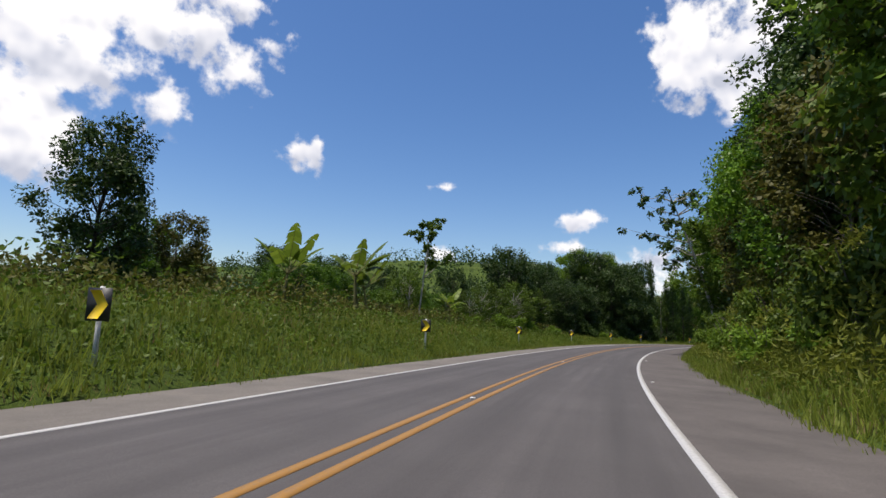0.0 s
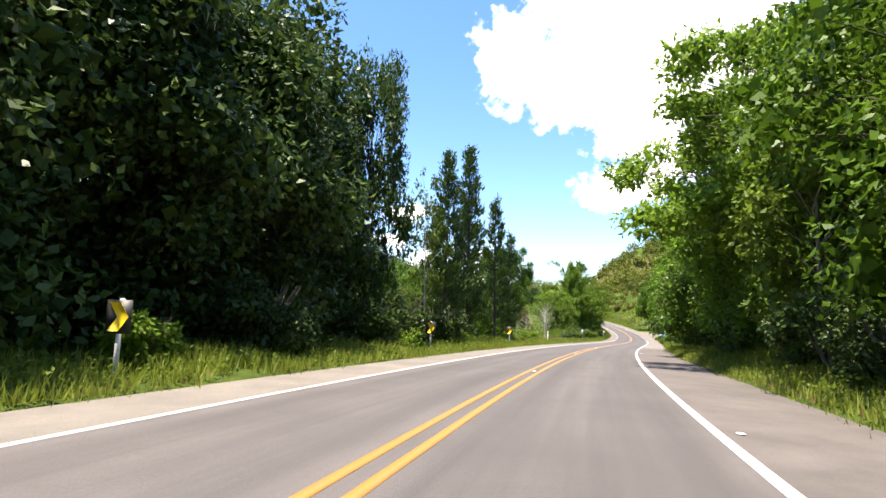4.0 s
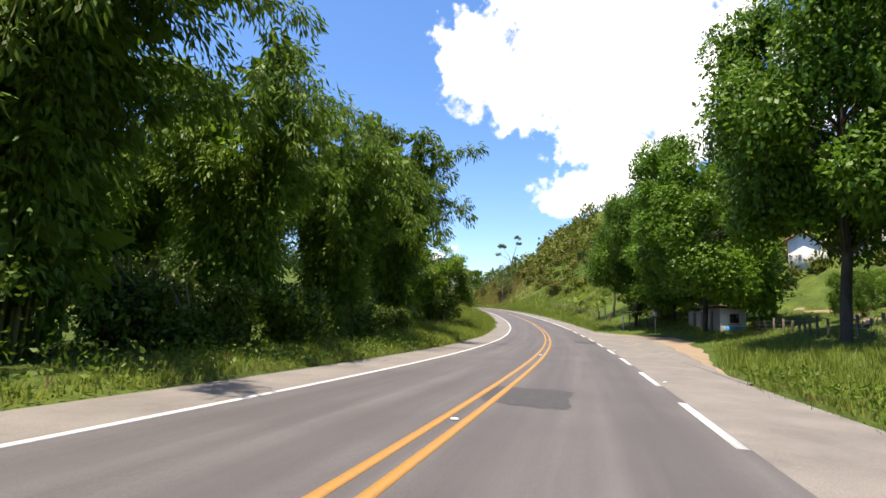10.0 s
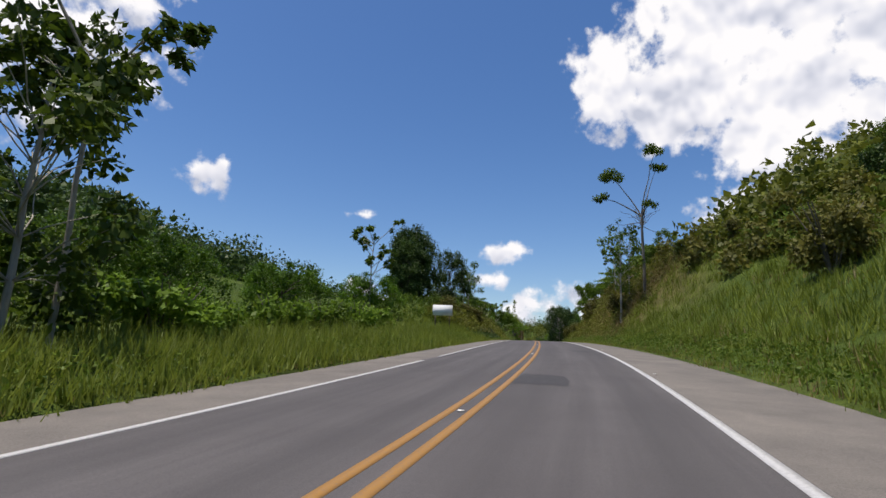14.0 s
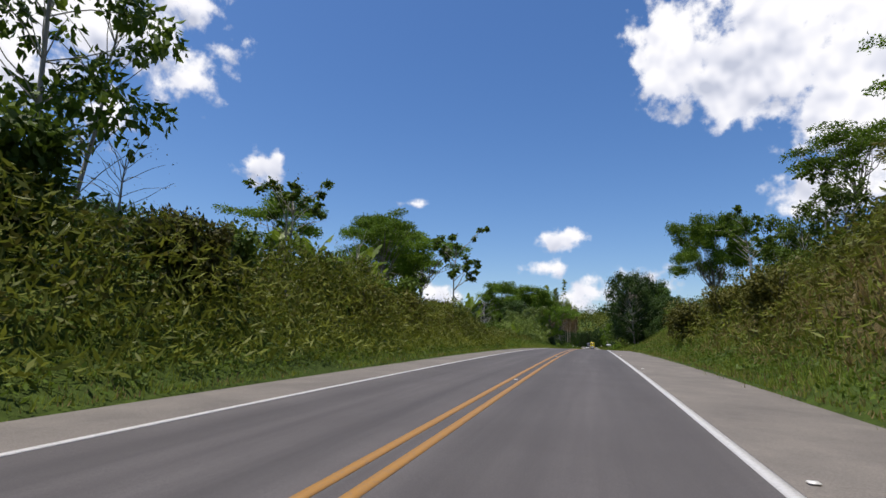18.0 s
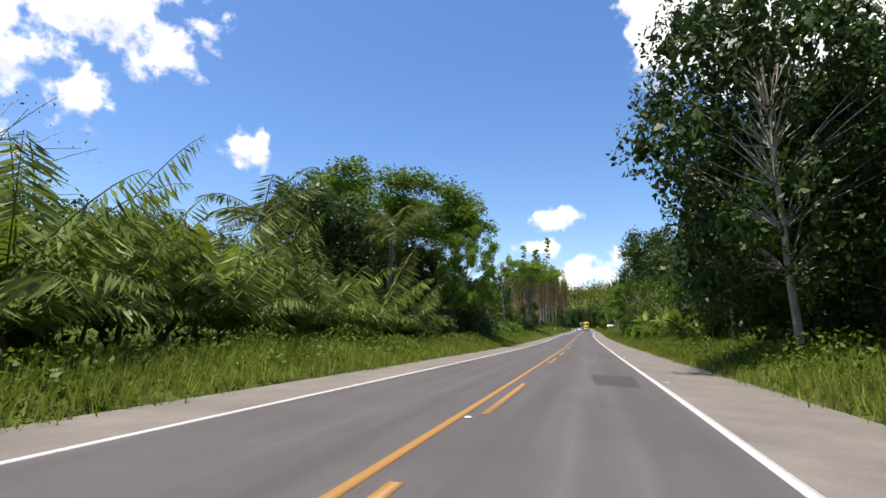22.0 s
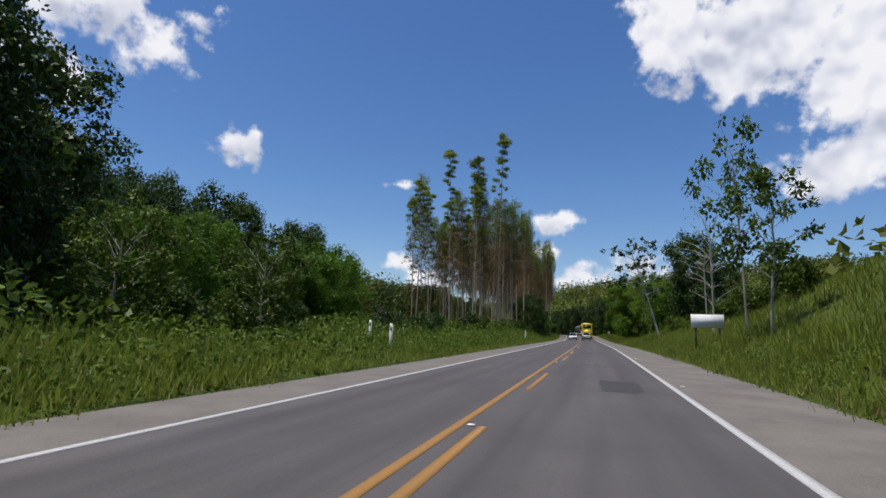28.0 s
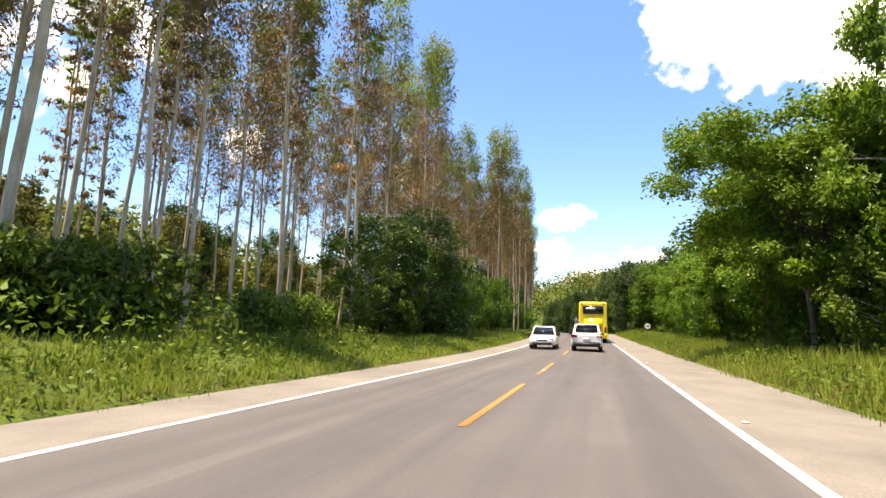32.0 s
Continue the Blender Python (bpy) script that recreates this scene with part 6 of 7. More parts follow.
def section(y, w_low, w_mid, w_top, z0, z1, z2):
    """One cross-section of a car's body: sill, waist and top edge, rounded."""
    h = [(w_low, z0), (w_mid, z0 + 0.12), (w_mid, (z0 + z1) / 2), (w_mid * 0.985, z1), (w_top, z2 - 0.05), (w_top * 0.9, z2)]
    return [(x, y, z) for x, z in h] + [(-x, y, z) for x, z in reversed(h)]


def wheel(parent, x, y, r=0.34, w=0.22):
    ob = new("wheel")
    ob.parent = parent
    ob.matrix_basis = Matrix.Translation((x, y, r))
    a = np.linspace(0, 2 * np.pi, 25)
    prof = [(-w / 2, 0.62), (-w / 2, 0.93), (-w * 0.38, 1.0), (w * 0.38, 1.0), (w / 2, 0.93), (w / 2, 0.62)]
    v = np.array([[(px, np.cos(t) * pr * r, np.sin(t) * pr * r) for px, pr in prof] for t in a[:-1]])
    g, n, m = Geo(), 24, len(prof)
    g.add(v.reshape(-1, 3), [(i * m + j, i * m + j + 1, ((i + 1) % n) * m + j + 1, ((i + 1) % n) * m + j) for i in range(n) for j in range(m - 1)])
    part("tyre", g, RUBBER, ob, smooth=True)
    g = Geo()
    for sx in (-1, 1):
        for k in range(5):
            t = k * 2 * np.pi / 5
            g.box(-0.02, 0.02, -0.045, 0.045, 0.05, r * 0.6, Matrix.Translation((sx * w * 0.4, 0, 0)) @ Matrix.Rotation(t, 4, "X"))
        g.tube([(sx * w * 0.3, 0, 0), (sx * w * 0.44, 0, 0)], 0.07, 10)
        ring = np.array([(sx * w * 0.4, np.cos(t) * r * 0.6, np.sin(t) * r * 0.6) for t in a])
        g.tube(ring, 0.022, 6, False)
    part("rim", g, CHROME, ob)


def car(name, label, m, tall, long, wide, nose):
    """A passenger car whose nose points along +y. tall: its height; nose: share of its length before the windscreen."""
    ob = thing(name, label, "car", m=m)
    h, w = long / 2, wide / 2
    waist = tall * 0.6
    ys = [-h, -h + 0.08, -h + 0.35, -h + 0.9, 0, h - long * nose, h - 0.5, h - 0.12, h]
    ws = [0.86, 0.95, 1.0, 1.0, 1.0, 1.0, 0.98, 0.9, 0.78]
    tops = [waist * 0.97, waist, waist, waist, waist, waist, waist * 0.88, waist * 0.74, waist * 0.62]
    rings = [section(y, w * k * 0.94, w * k, w * k * 0.96, 0.24 if 2 < i < 7 else 0.32, t * 0.8, t) for i, (y, k, t) in enumerate(zip(ys, ws, tops))]
    part("body", hull(rings), CAR_WHITE, ob, smooth=True)
    roof_y0, roof_y1 = -h + 0.55, h - long * (nose + 0.13)
    g = hull([section(y, w * a, w * a, w * b, waist - 0.06, waist, z) for y, a, b, z in
              ((-h + 0.06, 0.88, 0.84, waist + 0.02), (roof_y0 - 0.12, 0.94, 0.76, tall - 0.06), (roof_y0 + 0.4, 0.94, 0.76, tall), (roof_y1, 0.94, 0.76, tall - 0.01), (h - long * nose, 0.92, 0.86, waist + 0.01))])
    part("roof", g, CAR_WHITE, ob, smooth=True)

    def pane(name, pts, mat, label=""):
        pts = np.asarray(pts, float)
        nrm = np.cross(pts[1] - pts[0], pts[3] - pts[0])
        nrm /= np.linalg.norm(nrm)
        g = Geo().add(np.vstack([pts + nrm * 0.012, pts - nrm * 0.02]), [(0, 1, 2, 3), (7, 6, 5, 4), (0, 4, 5, 1), (1, 5, 6, 2), (2, 6, 7, 3), (3, 7, 4, 0)])
        return part(name, g, mat, ob, label)

    yb0, yb1 = -h + 0.03, roof_y0 - 0.17
    pane("rear_window", [(-w * 0.72, yb0 + 0.07, waist + 0.17), (w * 0.72, yb0 + 0.07, waist + 0.17), (w * 0.64, yb1 - 0.02, tall - 0.13), (-w * 0.64, yb1 - 0.02, tall - 0.13)], TINT, "dark rear window")
    yf0, yf1 = h - long * nose - 0.06, roof_y1 + 0.06
    pane("windscreen", [(w * 0.8, yf0 + 0.08, waist + 0.06), (-w * 0.8, yf0 + 0.08, waist + 0.06), (-w * 0.68, yf1 + 0.02, tall - 0.07), (w * 0.68, yf1 + 0.02, tall - 0.07)], TINT, "dark windscreen")
    for sx in (-1, 1):
        for ya, yb in ((roof_y0 + 0.1, -0.15), (-0.05, roof_y1 - 0.05)):
            p = [(sx * w * 0.935, ya, waist + 0.03), (sx * w * 0.935, yb + 0.12, waist + 0.03), (sx * w * 0.785, yb, tall - 0.12), (sx * w * 0.785, ya, tall - 0.12)]
            pane("side_window", p if sx > 0 else p[::-1], TINT)
        g = Geo().box(sx * w * 0.62, sx * w * 0.95, -h - 0.015, -h + 0.25, waist * 0.84, waist * 0.95, None, 0.02)
        part("tail_light", g, LAMP_RED, ob, "red tail light")
        g = Geo().box(sx * w * 0.5, sx * w * 0.8, h - 0.22, h - 0.03, waist * 0.6, waist * 0.72, None, 0.03)
        part("headlight", g, LAMP_CLEAR, ob, "clear headlight")
        g = Geo().box(sx * w * 0.98, sx * (w + 0.17), yf0 - 0.32, yf0 - 0.2, waist, waist + 0.15, None, 0.03)
        part("mirror", g, TRIM, ob)
        part("roof_rail", Geo().tube([(sx * w * 0.7, roof_y0, tall - 0.01), (sx * w * 0.7, roof_y0 + 0.2, tall + 0.04), (sx * w * 0.7, roof_y1 - 0.2, tall + 0.04), (sx * w * 0.7, roof_y1, tall - 0.02)], 0.018, 6), TRIM, ob)
        for y in (-h + 0.85, h - 0.85):
            wheel(ob, sx * (w - 0.13), y)
    part("rear_bumper", Geo().box(-w * 0.86, w * 0.86, -h - 0.06, -h + 0.2, 0.3, 0.56, None, 0.05), TRIM, ob, "black plastic rear bumper")
    part("front_bumper", Geo().box(-w * 0.76, w * 0.76, h - 0.2, h + 0.04, 0.26, 0.46, None, 0.05), TRIM, ob)
    part("grille", Geo().box(-w * 0.4, w * 0.4, h - 0.1, h + 0.025, 0.5, 0.6, None, 0.02), TRIM, ob)
    part("number_plate", Geo().box(-0.2, 0.2, -h - 0.03, -h + 0.05, waist * 0.66, waist * 0.66 + 0.13), PLATE, ob, "plain grey number plate")
    part("spoiler", Geo().box(-w * 0.66, w * 0.66, roof_y0 - 0.3, roof_y0 + 0.02, tall - 0.07, tall - 0.03, None, 0.012), CAR_WHITE, ob)
    return ob


car("suv", "white compact suv driving ahead in the same lane", at_road(748.5, 1.15, -0.02), 1.64, 4.4, 1.86, 0.3)
car("sedan", "white passenger car coming the other way", at_road(749.5, -1.6, -0.02, 180), 1.46, 4.2, 1.72, 0.3)


def bus(m):
    ob = thing("bus", "tall yellow intercity coach with a dark rear window", "bus", m=m)
    w, z0, z1, ln = 1.28, 0.38, 3.75, 13.2
    rings = []
    for y, k, zz in ((0, 0.93, z1 - 0.14), (0.1, 0.985, z1 - 0.04), (0.4, 1, z1), (ln - 0.8, 1, z1), (ln - 0.2, 0.97, z1 - 0.12), (ln, 0.9, z1 - 0.4)):
        rings.append(section(y, w * k * 0.96, w * k, w * k * 0.95, z0, zz * 0.8, zz))
    part("body", hull(rings), BUS_YELLOW, ob, smooth=True)
    part("rear_window", Geo().box(-0.98, 0.98, -0.035, 0.1, 2.55, 3.42, None, 0.06), TINT, ob, "dark rear window with a pale lettering bar")
    part("lettering_bar", Geo().box(-0.62, 0.2, -0.042, -0.03, 3.05, 3.2), SIGN_WHITE, ob, "pale bar of lettering")
    part("engine_cover", Geo().box(-0.85, 0.85, -0.04, 0.1, 1.0, 2.2, None, 0.05), BUS_YELLOW, ob)
    for i in range(6):
        part("vent_slat", Geo().box(-0.7, 0.7, -0.055, 0, 1.15 + i * 0.07, 1.18 + i * 0.07), TRIM, ob)
    part("rear_bumper", Geo().box(-1.2, 1.2, -0.12, 0.2, 0.42, 0.86, None, 0.07), BUS_YELLOW, ob)
    part("number_plate", Geo().box(-0.2, 0.2, -0.14, -0.1, 0.6, 0.74), PLATE, ob, "plain grey number plate")
    for sx in (-1, 1):
        part("tail_light", Geo().box(sx * 0.98, sx * 1.16, -0.05, 0.1, 0.95, 1.5, None, 0.03), LAMP_RED, ob, "red tail light")
        part("marker_lamp", Geo().box(sx * 0.9, sx * 1.02, -0.02, 0.1, 3.52, 3.6), LAMP_RED, ob)
        for i in range(6):
            part("side_window", Geo().box(sx * 1.2, sx * 1.292, 0.6 + i * 2.05, 2.5 + i * 2.05, 2.2, 3.2, None, 0.03), TINT, ob)
        part("side_stripe", Geo().box(sx * 1.25, sx * 1.288, 0.5, ln - 0.8, 1.55, 1.75), SIGN_WHITE, ob)
        part("mirror", Geo().box(sx * 1.3, sx * 1.5, ln - 0.4, ln - 0.2, 2.3, 2.9, None, 0.05), TRIM, ob)
        for y in (2.6, 3.95, 10.2):
            wheel(ob, sx * 1.1, y, 0.5, 0.3)
    part("roof_unit", Geo().box(-0.8, 0.8, 3.5, 6.0, 3.7, 3.95, None, 0.08), BUS_YELLOW, ob)
    return ob


bus(at_road(764, 1.75, -0.02))


def tank_truck(m):
    ob = thing("tank_truck", "grey tank truck driving far ahead", "truck", m=m)
    a = np.arange(16) * 2 * np.pi / 16
    rings = [[(np.cos(t) * r * 1.2, y, 2.25 + np.sin(t) * r) for t in a] for y, r in ((0, 0.8), (0.15, 1.0), (7.8, 1.0), (8.0, 0.8))]
    part("tank", hull(rings), TANK_GREY, ob, smooth=True)
    for y in (1.5, 3.5, 5.5):
        part("hatch", Geo().tube([(0, y, 3.2), (0, y, 3.42)], 0.3, 12), STEEL, ob)
    part("chassis", Geo().box(-0.45, 0.45, 0, 11.5, 0.85, 1.15), TRIM, ob)
    part("cab", Geo().box(-1.22, 1.22, 8.8, 11.2, 0.9, 3.2, None, 0.15), BLUE_CAB, ob)
    part("windscreen", Geo().box(-1.05, 1.05, 11.15, 11.23, 2.0, 2.9, None, 0.03), TINT, ob)
    part("rear_bumper", Geo().box(-1.2, 1.2, -0.1, 0.05, 0.55, 0.75, None, 0.02), STEEL, ob)
    for sx in (-1, 1):
        part("tail_light", Geo().box(sx * 0.8, sx * 1.1, -0.13, -0.05, 0.78, 0.95), LAMP_RED, ob)
        for y in (1.0, 2.3, 3.6, 8.0, 10.4):
            wheel(ob, sx * 1.02, y, 0.5, 0.3)
    return ob


tank_truck(at_road(812, 1.75, -0.04))

# ---- signs ----
def chevron(s, d=-6.3):
    ob = thing("chevron_sign", "yellow and black chevron curve sign on a white post", "road sign", "chevron signs", m=at_road(s, d, float(bank(s, d)) - 0.12, turn=8))
    part("post", Geo().box(-0.04, 0.04, -0.03, 0.03, -0.3, 1.55, None, 0.008), POST_WHITE, ob)
    part("board", Geo().box(-0.25, 0.25, -0.055, -0.035, 0.92, 1.52, None, 0.006), SIGN_BLACK, ob)
    arrow = [(-0.2, 1.48), (0.02, 1.48), (0.2, 1.22), (0.02, 0.96), (-0.2, 0.96), (-0.02, 1.22)]
    v = [(x, -0.062, z) for x, z in arrow] + [(x, -0.055, z) for x, z in arrow]
    f = [(0, 1, 2, 5), (2, 3, 4, 5), (6, 7, 8, 11), (8, 9, 10, 11)] + [(i, (i + 1) % 6, (i + 1) % 6 + 6, i + 6) for i in range(6)]
    part("chevron", Geo().add(v, f), SIGN_YELLOW, ob, "yellow chevron pointing along the bend")
    for z in (1.05, 1.4):
        part("clamp", Geo().box(-0.06, 0.06, -0.034, 0.04, z, z + 0.03), STEEL, ob)


for s in (7.5, 24.5, 43, 61.5, 80, 97.6, 115, 133):
    chevron(s)


def diamond_back(s, d):
    ob = thing("warning_sign", "diamond warning sign seen from its grey back", "road sign", m=at_road(s, d, 0.0))
    part("post", Geo().box(-0.035, 0.035, -0.035, 0.035, -0.3, 2.0, None, 0.01), POST_WHITE, ob)
    m = Matrix.Translation((0, 0.06, 1.5)) @ Matrix.Rotation(radians(45), 4, "Y")
    part("board", Geo().box(-0.36, 0.36, -0.008, 0.008, -0.36, 0.36, m, 0.004), SIGN_BACK, ob)
    part("face", Geo().box(-0.35, 0.35, 0.009, 0.012, -0.35, 0.35, m), SIGN_YELLOW, ob)
    for z in (1.25, 1.7):
        part("clamp", Geo().box(-0.2, 0.2, 0.03, 0.05, z, z + 0.04), STEEL, ob)


diamond_back(190.3, -7.6)
diamond_back(225.0, -6.1)


def lettering(text, size, m, ma, parent):
    cu = bpy.data.curves.new("lettering", "FONT")
    cu.body, cu.size, cu.align_x, cu.extrude = text, size, "CENTER", 0.002
    cu.materials.append(ma)
    ob = new("lettering", cu)
    ob.parent, ob.matrix_basis = parent, m
    return ob


def km_sign(s, d):
    ob = thing("distance_sign", "blue kilometre sign with white border and lettering", "road sign", m=at_road(s, d, turn=0) @ Matrix.Diagonal((0.78, 0.9, 0.84, 1)))
    for x in (-0.05,):
        part("post", Geo().box(x, x + 0.09, -0.02, 0.05, -0.3, 1.7, None, 0.01), POST_WHITE, ob)
    part("board", Geo().box(-0.46, 0.46, -0.06, -0.035, 0.62, 1.78, None, 0.01), SIGN_WHITE, ob)
    part("panel", Geo().box(-0.42, 0.42, -0.068, -0.06, 0.66, 1.4), SIGN_BLUE, ob)
    part("header_panel", Geo().box(-0.42, 0.42, -0.068, -0.06, 1.44, 1.74), SIGN_BLUE, ob)
    for text, size, z in (("BR-101", 0.2, 1.52), ("km", 0.36, 1.1), ("555", 0.38, 0.74)):
        lettering(text, size, Matrix.Translation((0, -0.072, z)) @ Matrix.Rotation(radians(90), 4, "X"), SIGN_WHITE, ob)


km_sign(229.5, 7.0)


def billboard(s, d, wide, low, high, turn, label, smudge=True):
    ob = thing("billboard", label, "board", m=at_road(s, d, turn=turn))
    for x in (-wide * 0.36, wide * 0.36):
        part("post", Geo().box(x - 0.05, x + 0.05, 0.0, 0.1, -0.4, high - 0.1, None, 0.01), PLANK, ob)
    part("board", Geo().box(-wide / 2, wide / 2, -0.04, 0.0, low, high, None, 0.008), SIGN_WHITE, ob)
    part("rim", Geo().box(-wide / 2 - 0.02, wide / 2 + 0.02, -0.03, 0.02, high, high + 0.04), PLANK, ob)
    if smudge:
        rng = np.random.default_rng(4)
        for i in range(5):
            x, z = wide * (0.28 + 0.12 * rng.random()), low + (high - low) * (0.25 + 0.3 * rng.random())
            part("faded_mark", Geo().box(x, x + 0.12 + 0.1 * rng.random(), -0.046, -0.041, z, z + 0.05), SIGN_BACK, ob)


billboard(216.5, 8.0, 2.1, 1.25, 2.35, -4, "blank white billboard on two posts in the grass")
billboard(662.2, 8.15, 1.8, 1.2, 2.0, -6, "low white board standing in the bank grass", False)


def small_sign(s, d, label, top, board, back=False):
    ob = thing("small_sign", label, "road sign", m=at_road(s, d, turn=0))
    part("post", Geo().box(-0.03, 0.03, -0.03, 0.03, -0.3, top, None, 0.008), STEEL, ob)
    part("board", Geo().box(-0.24, 0.24, -0.05, -0.03, top - 0.62, top, None, 0.006), board, ob)
    for z in (top - 0.25, top - 0.45):
        part("lettering_bar", Geo().box(-0.14, 0.14, -0.056, -0.05, z, z + 0.1), SIGN_WHITE if board is not SIGN_WHITE else SIGN_BLACK, ob)


small_sign(280, 10.4, "grey bus stop sign on a steel post", 2.15, SIGN_BACK)


def round_sign(s, d):
    ob = thing("round_sign", "round white sign on a low post in the grass", "road sign", m=at_road(s, d))
    part("post", Geo().box(-0.03, 0.03, -0.03, 0.03, -0.3, 1.5, None, 0.008), PLANK, ob)
    part("disc", Geo().tube([(0, -0.05, 1.45), (0, -0.03, 1.45)], 0.3, 24), SIGN_WHITE, ob)
    part("bar", Geo().box(-0.17, 0.17, -0.058, -0.05, 1.41, 1.5), SIGN_BLACK, ob)


round_sign(774, 7.6)


def marker_post(s, d, tall=1.25):
    ob = thing("marker_post", "white marker post in the roadside grass", "post", "marker posts", m=at_road(s, d))
    part("post", Geo().box(-0.06, 0.06, -0.05, 0.05, -0.3, tall, None, 0.015), POST_WHITE, ob)
    part("reflector", Geo().box(-0.035, 0.035, -0.056, -0.05, tall - 0.28, tall - 0.12), SIGN_BLACK, ob)


for s, d in ((648.2, -6.6), (651.5, -9.0), (694.5, -6.4), (152, -6.6)):
    marker_post(s, d)

# ---- shelter, stall, fence and houses at the roadside stop ----
shelter = thing("bus_shelter", "simple timber bus shelter with a flat dark roof", "shelter", m=at_road(288, 10.3, 0.05))
for x, y in ((-0.9, -1.6), (-0.9, 1.6), (0.9, -1.6), (0.9, 1.6)):
    part("post", Geo().box(x - 0.06, x + 0.06, y - 0.06, y + 0.06, -0.2, 2.15, None, 0.012), POST_WHITE if (x, y) == (-0.9, 1.6) else PLANK, shelter)
for i in range(6):
    part("roof_board", Geo().box(-1.15 + i * 0.39, -0.78 + i * 0.39, -1.9, 1.9, 2.15 + 0.015 * i, 2.2 + 0.015 * i, None, 0.008), PLANK, shelter)
part("rail", Geo().box(-0.86, -0.82, -1.6, 1.6, 0.95, 1.05), PLANK, shelter)
part("bench", Geo().box(0.45, 0.85, -1.5, 1.5, 0.42, 0.48, None, 0.01), PLANK, shelter)
for y in (-1.3, 1.3):
    part("bench_leg", Geo().box(0.6, 0.7, y - 0.04, y + 0.04, -0.1, 0.42), PLANK, shelter)

stall = thing("stall", "long low plastered stall with a white front under the trees", "stall", m=at_road(273.6, 14.9, 0.85))
for name, box, ma in (("front_wall", (-0.95, 0.95, -0.08, 0.08, -1.0, 2.05), PLASTER), ("rear_wall", (-0.95, 0.95, 8.9, 9.06, -1.0, 2.2), SHADED_WALL),
                      ("side_wall", (-0.95, -0.8, 0.08, 8.9, -1.0, 2.1), SHADED_WALL), ("side_wall", (0.8, 0.95, 0.08, 8.9, -1.0, 2.2), SHADED_WALL)):
    part(name, Geo().box(*box, None, 0.012), ma, stall)
part("roof", Geo().box(-1.35, 1.2, -0.35, 9.4, 2.2, 2.28, None, 0.02), PLANK, stall)
hatch = part("hatch", Geo().box(-0.28, 0.42, -0.11, -0.07, 0.85, 1.62, None, 0.012), PLANK, stall, "dark hatch in the white front")
part("pane", Geo().box(-0.22, 0.36, -0.118, -0.108, 0.92, 1.55), TINT, hatch)
part("skirting", Geo().box(-0.6, 0.9, -0.1, -0.078, -0.1, 0.62, None, 0.008), SIGN_BLUE, stall, "blue painted lower wall")
part("counter", Geo().box(-0.4, 0.55, -0.32, -0.1, 0.74, 0.79, None, 0.008), PLANK, stall)
for y in (2.2, 4.6, 7.0):
    part("door", Geo().box(-0.99, -0.94, y - 0.42, y + 0.42, -0.05, 1.85, None, 0.012), PLANK, stall)

fence = thing("timber_fence", "weathered timber fence posts with wires", "fence", m=at_road(264, 15.6))
for i in range(16):
    x, y = 0.25 * math.sin(i * 0.8), i * 1.1 - 9
    part("post", Geo().box(x - 0.06, x + 0.06, y - 0.06, y + 0.06, -0.7, 1.0 + 0.12 * math.sin(i * 2.3), None, 0.015), PLANK, fence)
for z in (0.35, 0.6, 0.85):
    part("wire", Geo().tube([(0.25 * math.sin(i * 0.8), i * 1.1 - 9, z) for i in range(16)], 0.006, 4), STEEL, fence)

hill_fence = thing("wire_fence", "timber posts with wire along the hill foot", "fence", m=at_road(300, 10.5, 0.2))
for i in range(14):
    q = on_ground(300 + i * 3.0, 10.2)
    w = hill_fence.matrix_basis.inverted() @ Vector(q.tolist())
    part("post", Geo().box(w.x - 0.05, w.x + 0.05, w.y - 0.05, w.y + 0.05, w.z - 0.3, w.z + 1.2, None, 0.012), PLANK, hill_fence)
for z in (0.5, 0.85, 1.1):
    pts = [hill_fence.matrix_basis.inverted() @ Vector(on_ground(300 + i * 3.0, 10.2, z).tolist()) for i in range(14)]
    part("wire", Geo().tube([p[:] for p in pts], 0.006, 4), STEEL, hill_fence)


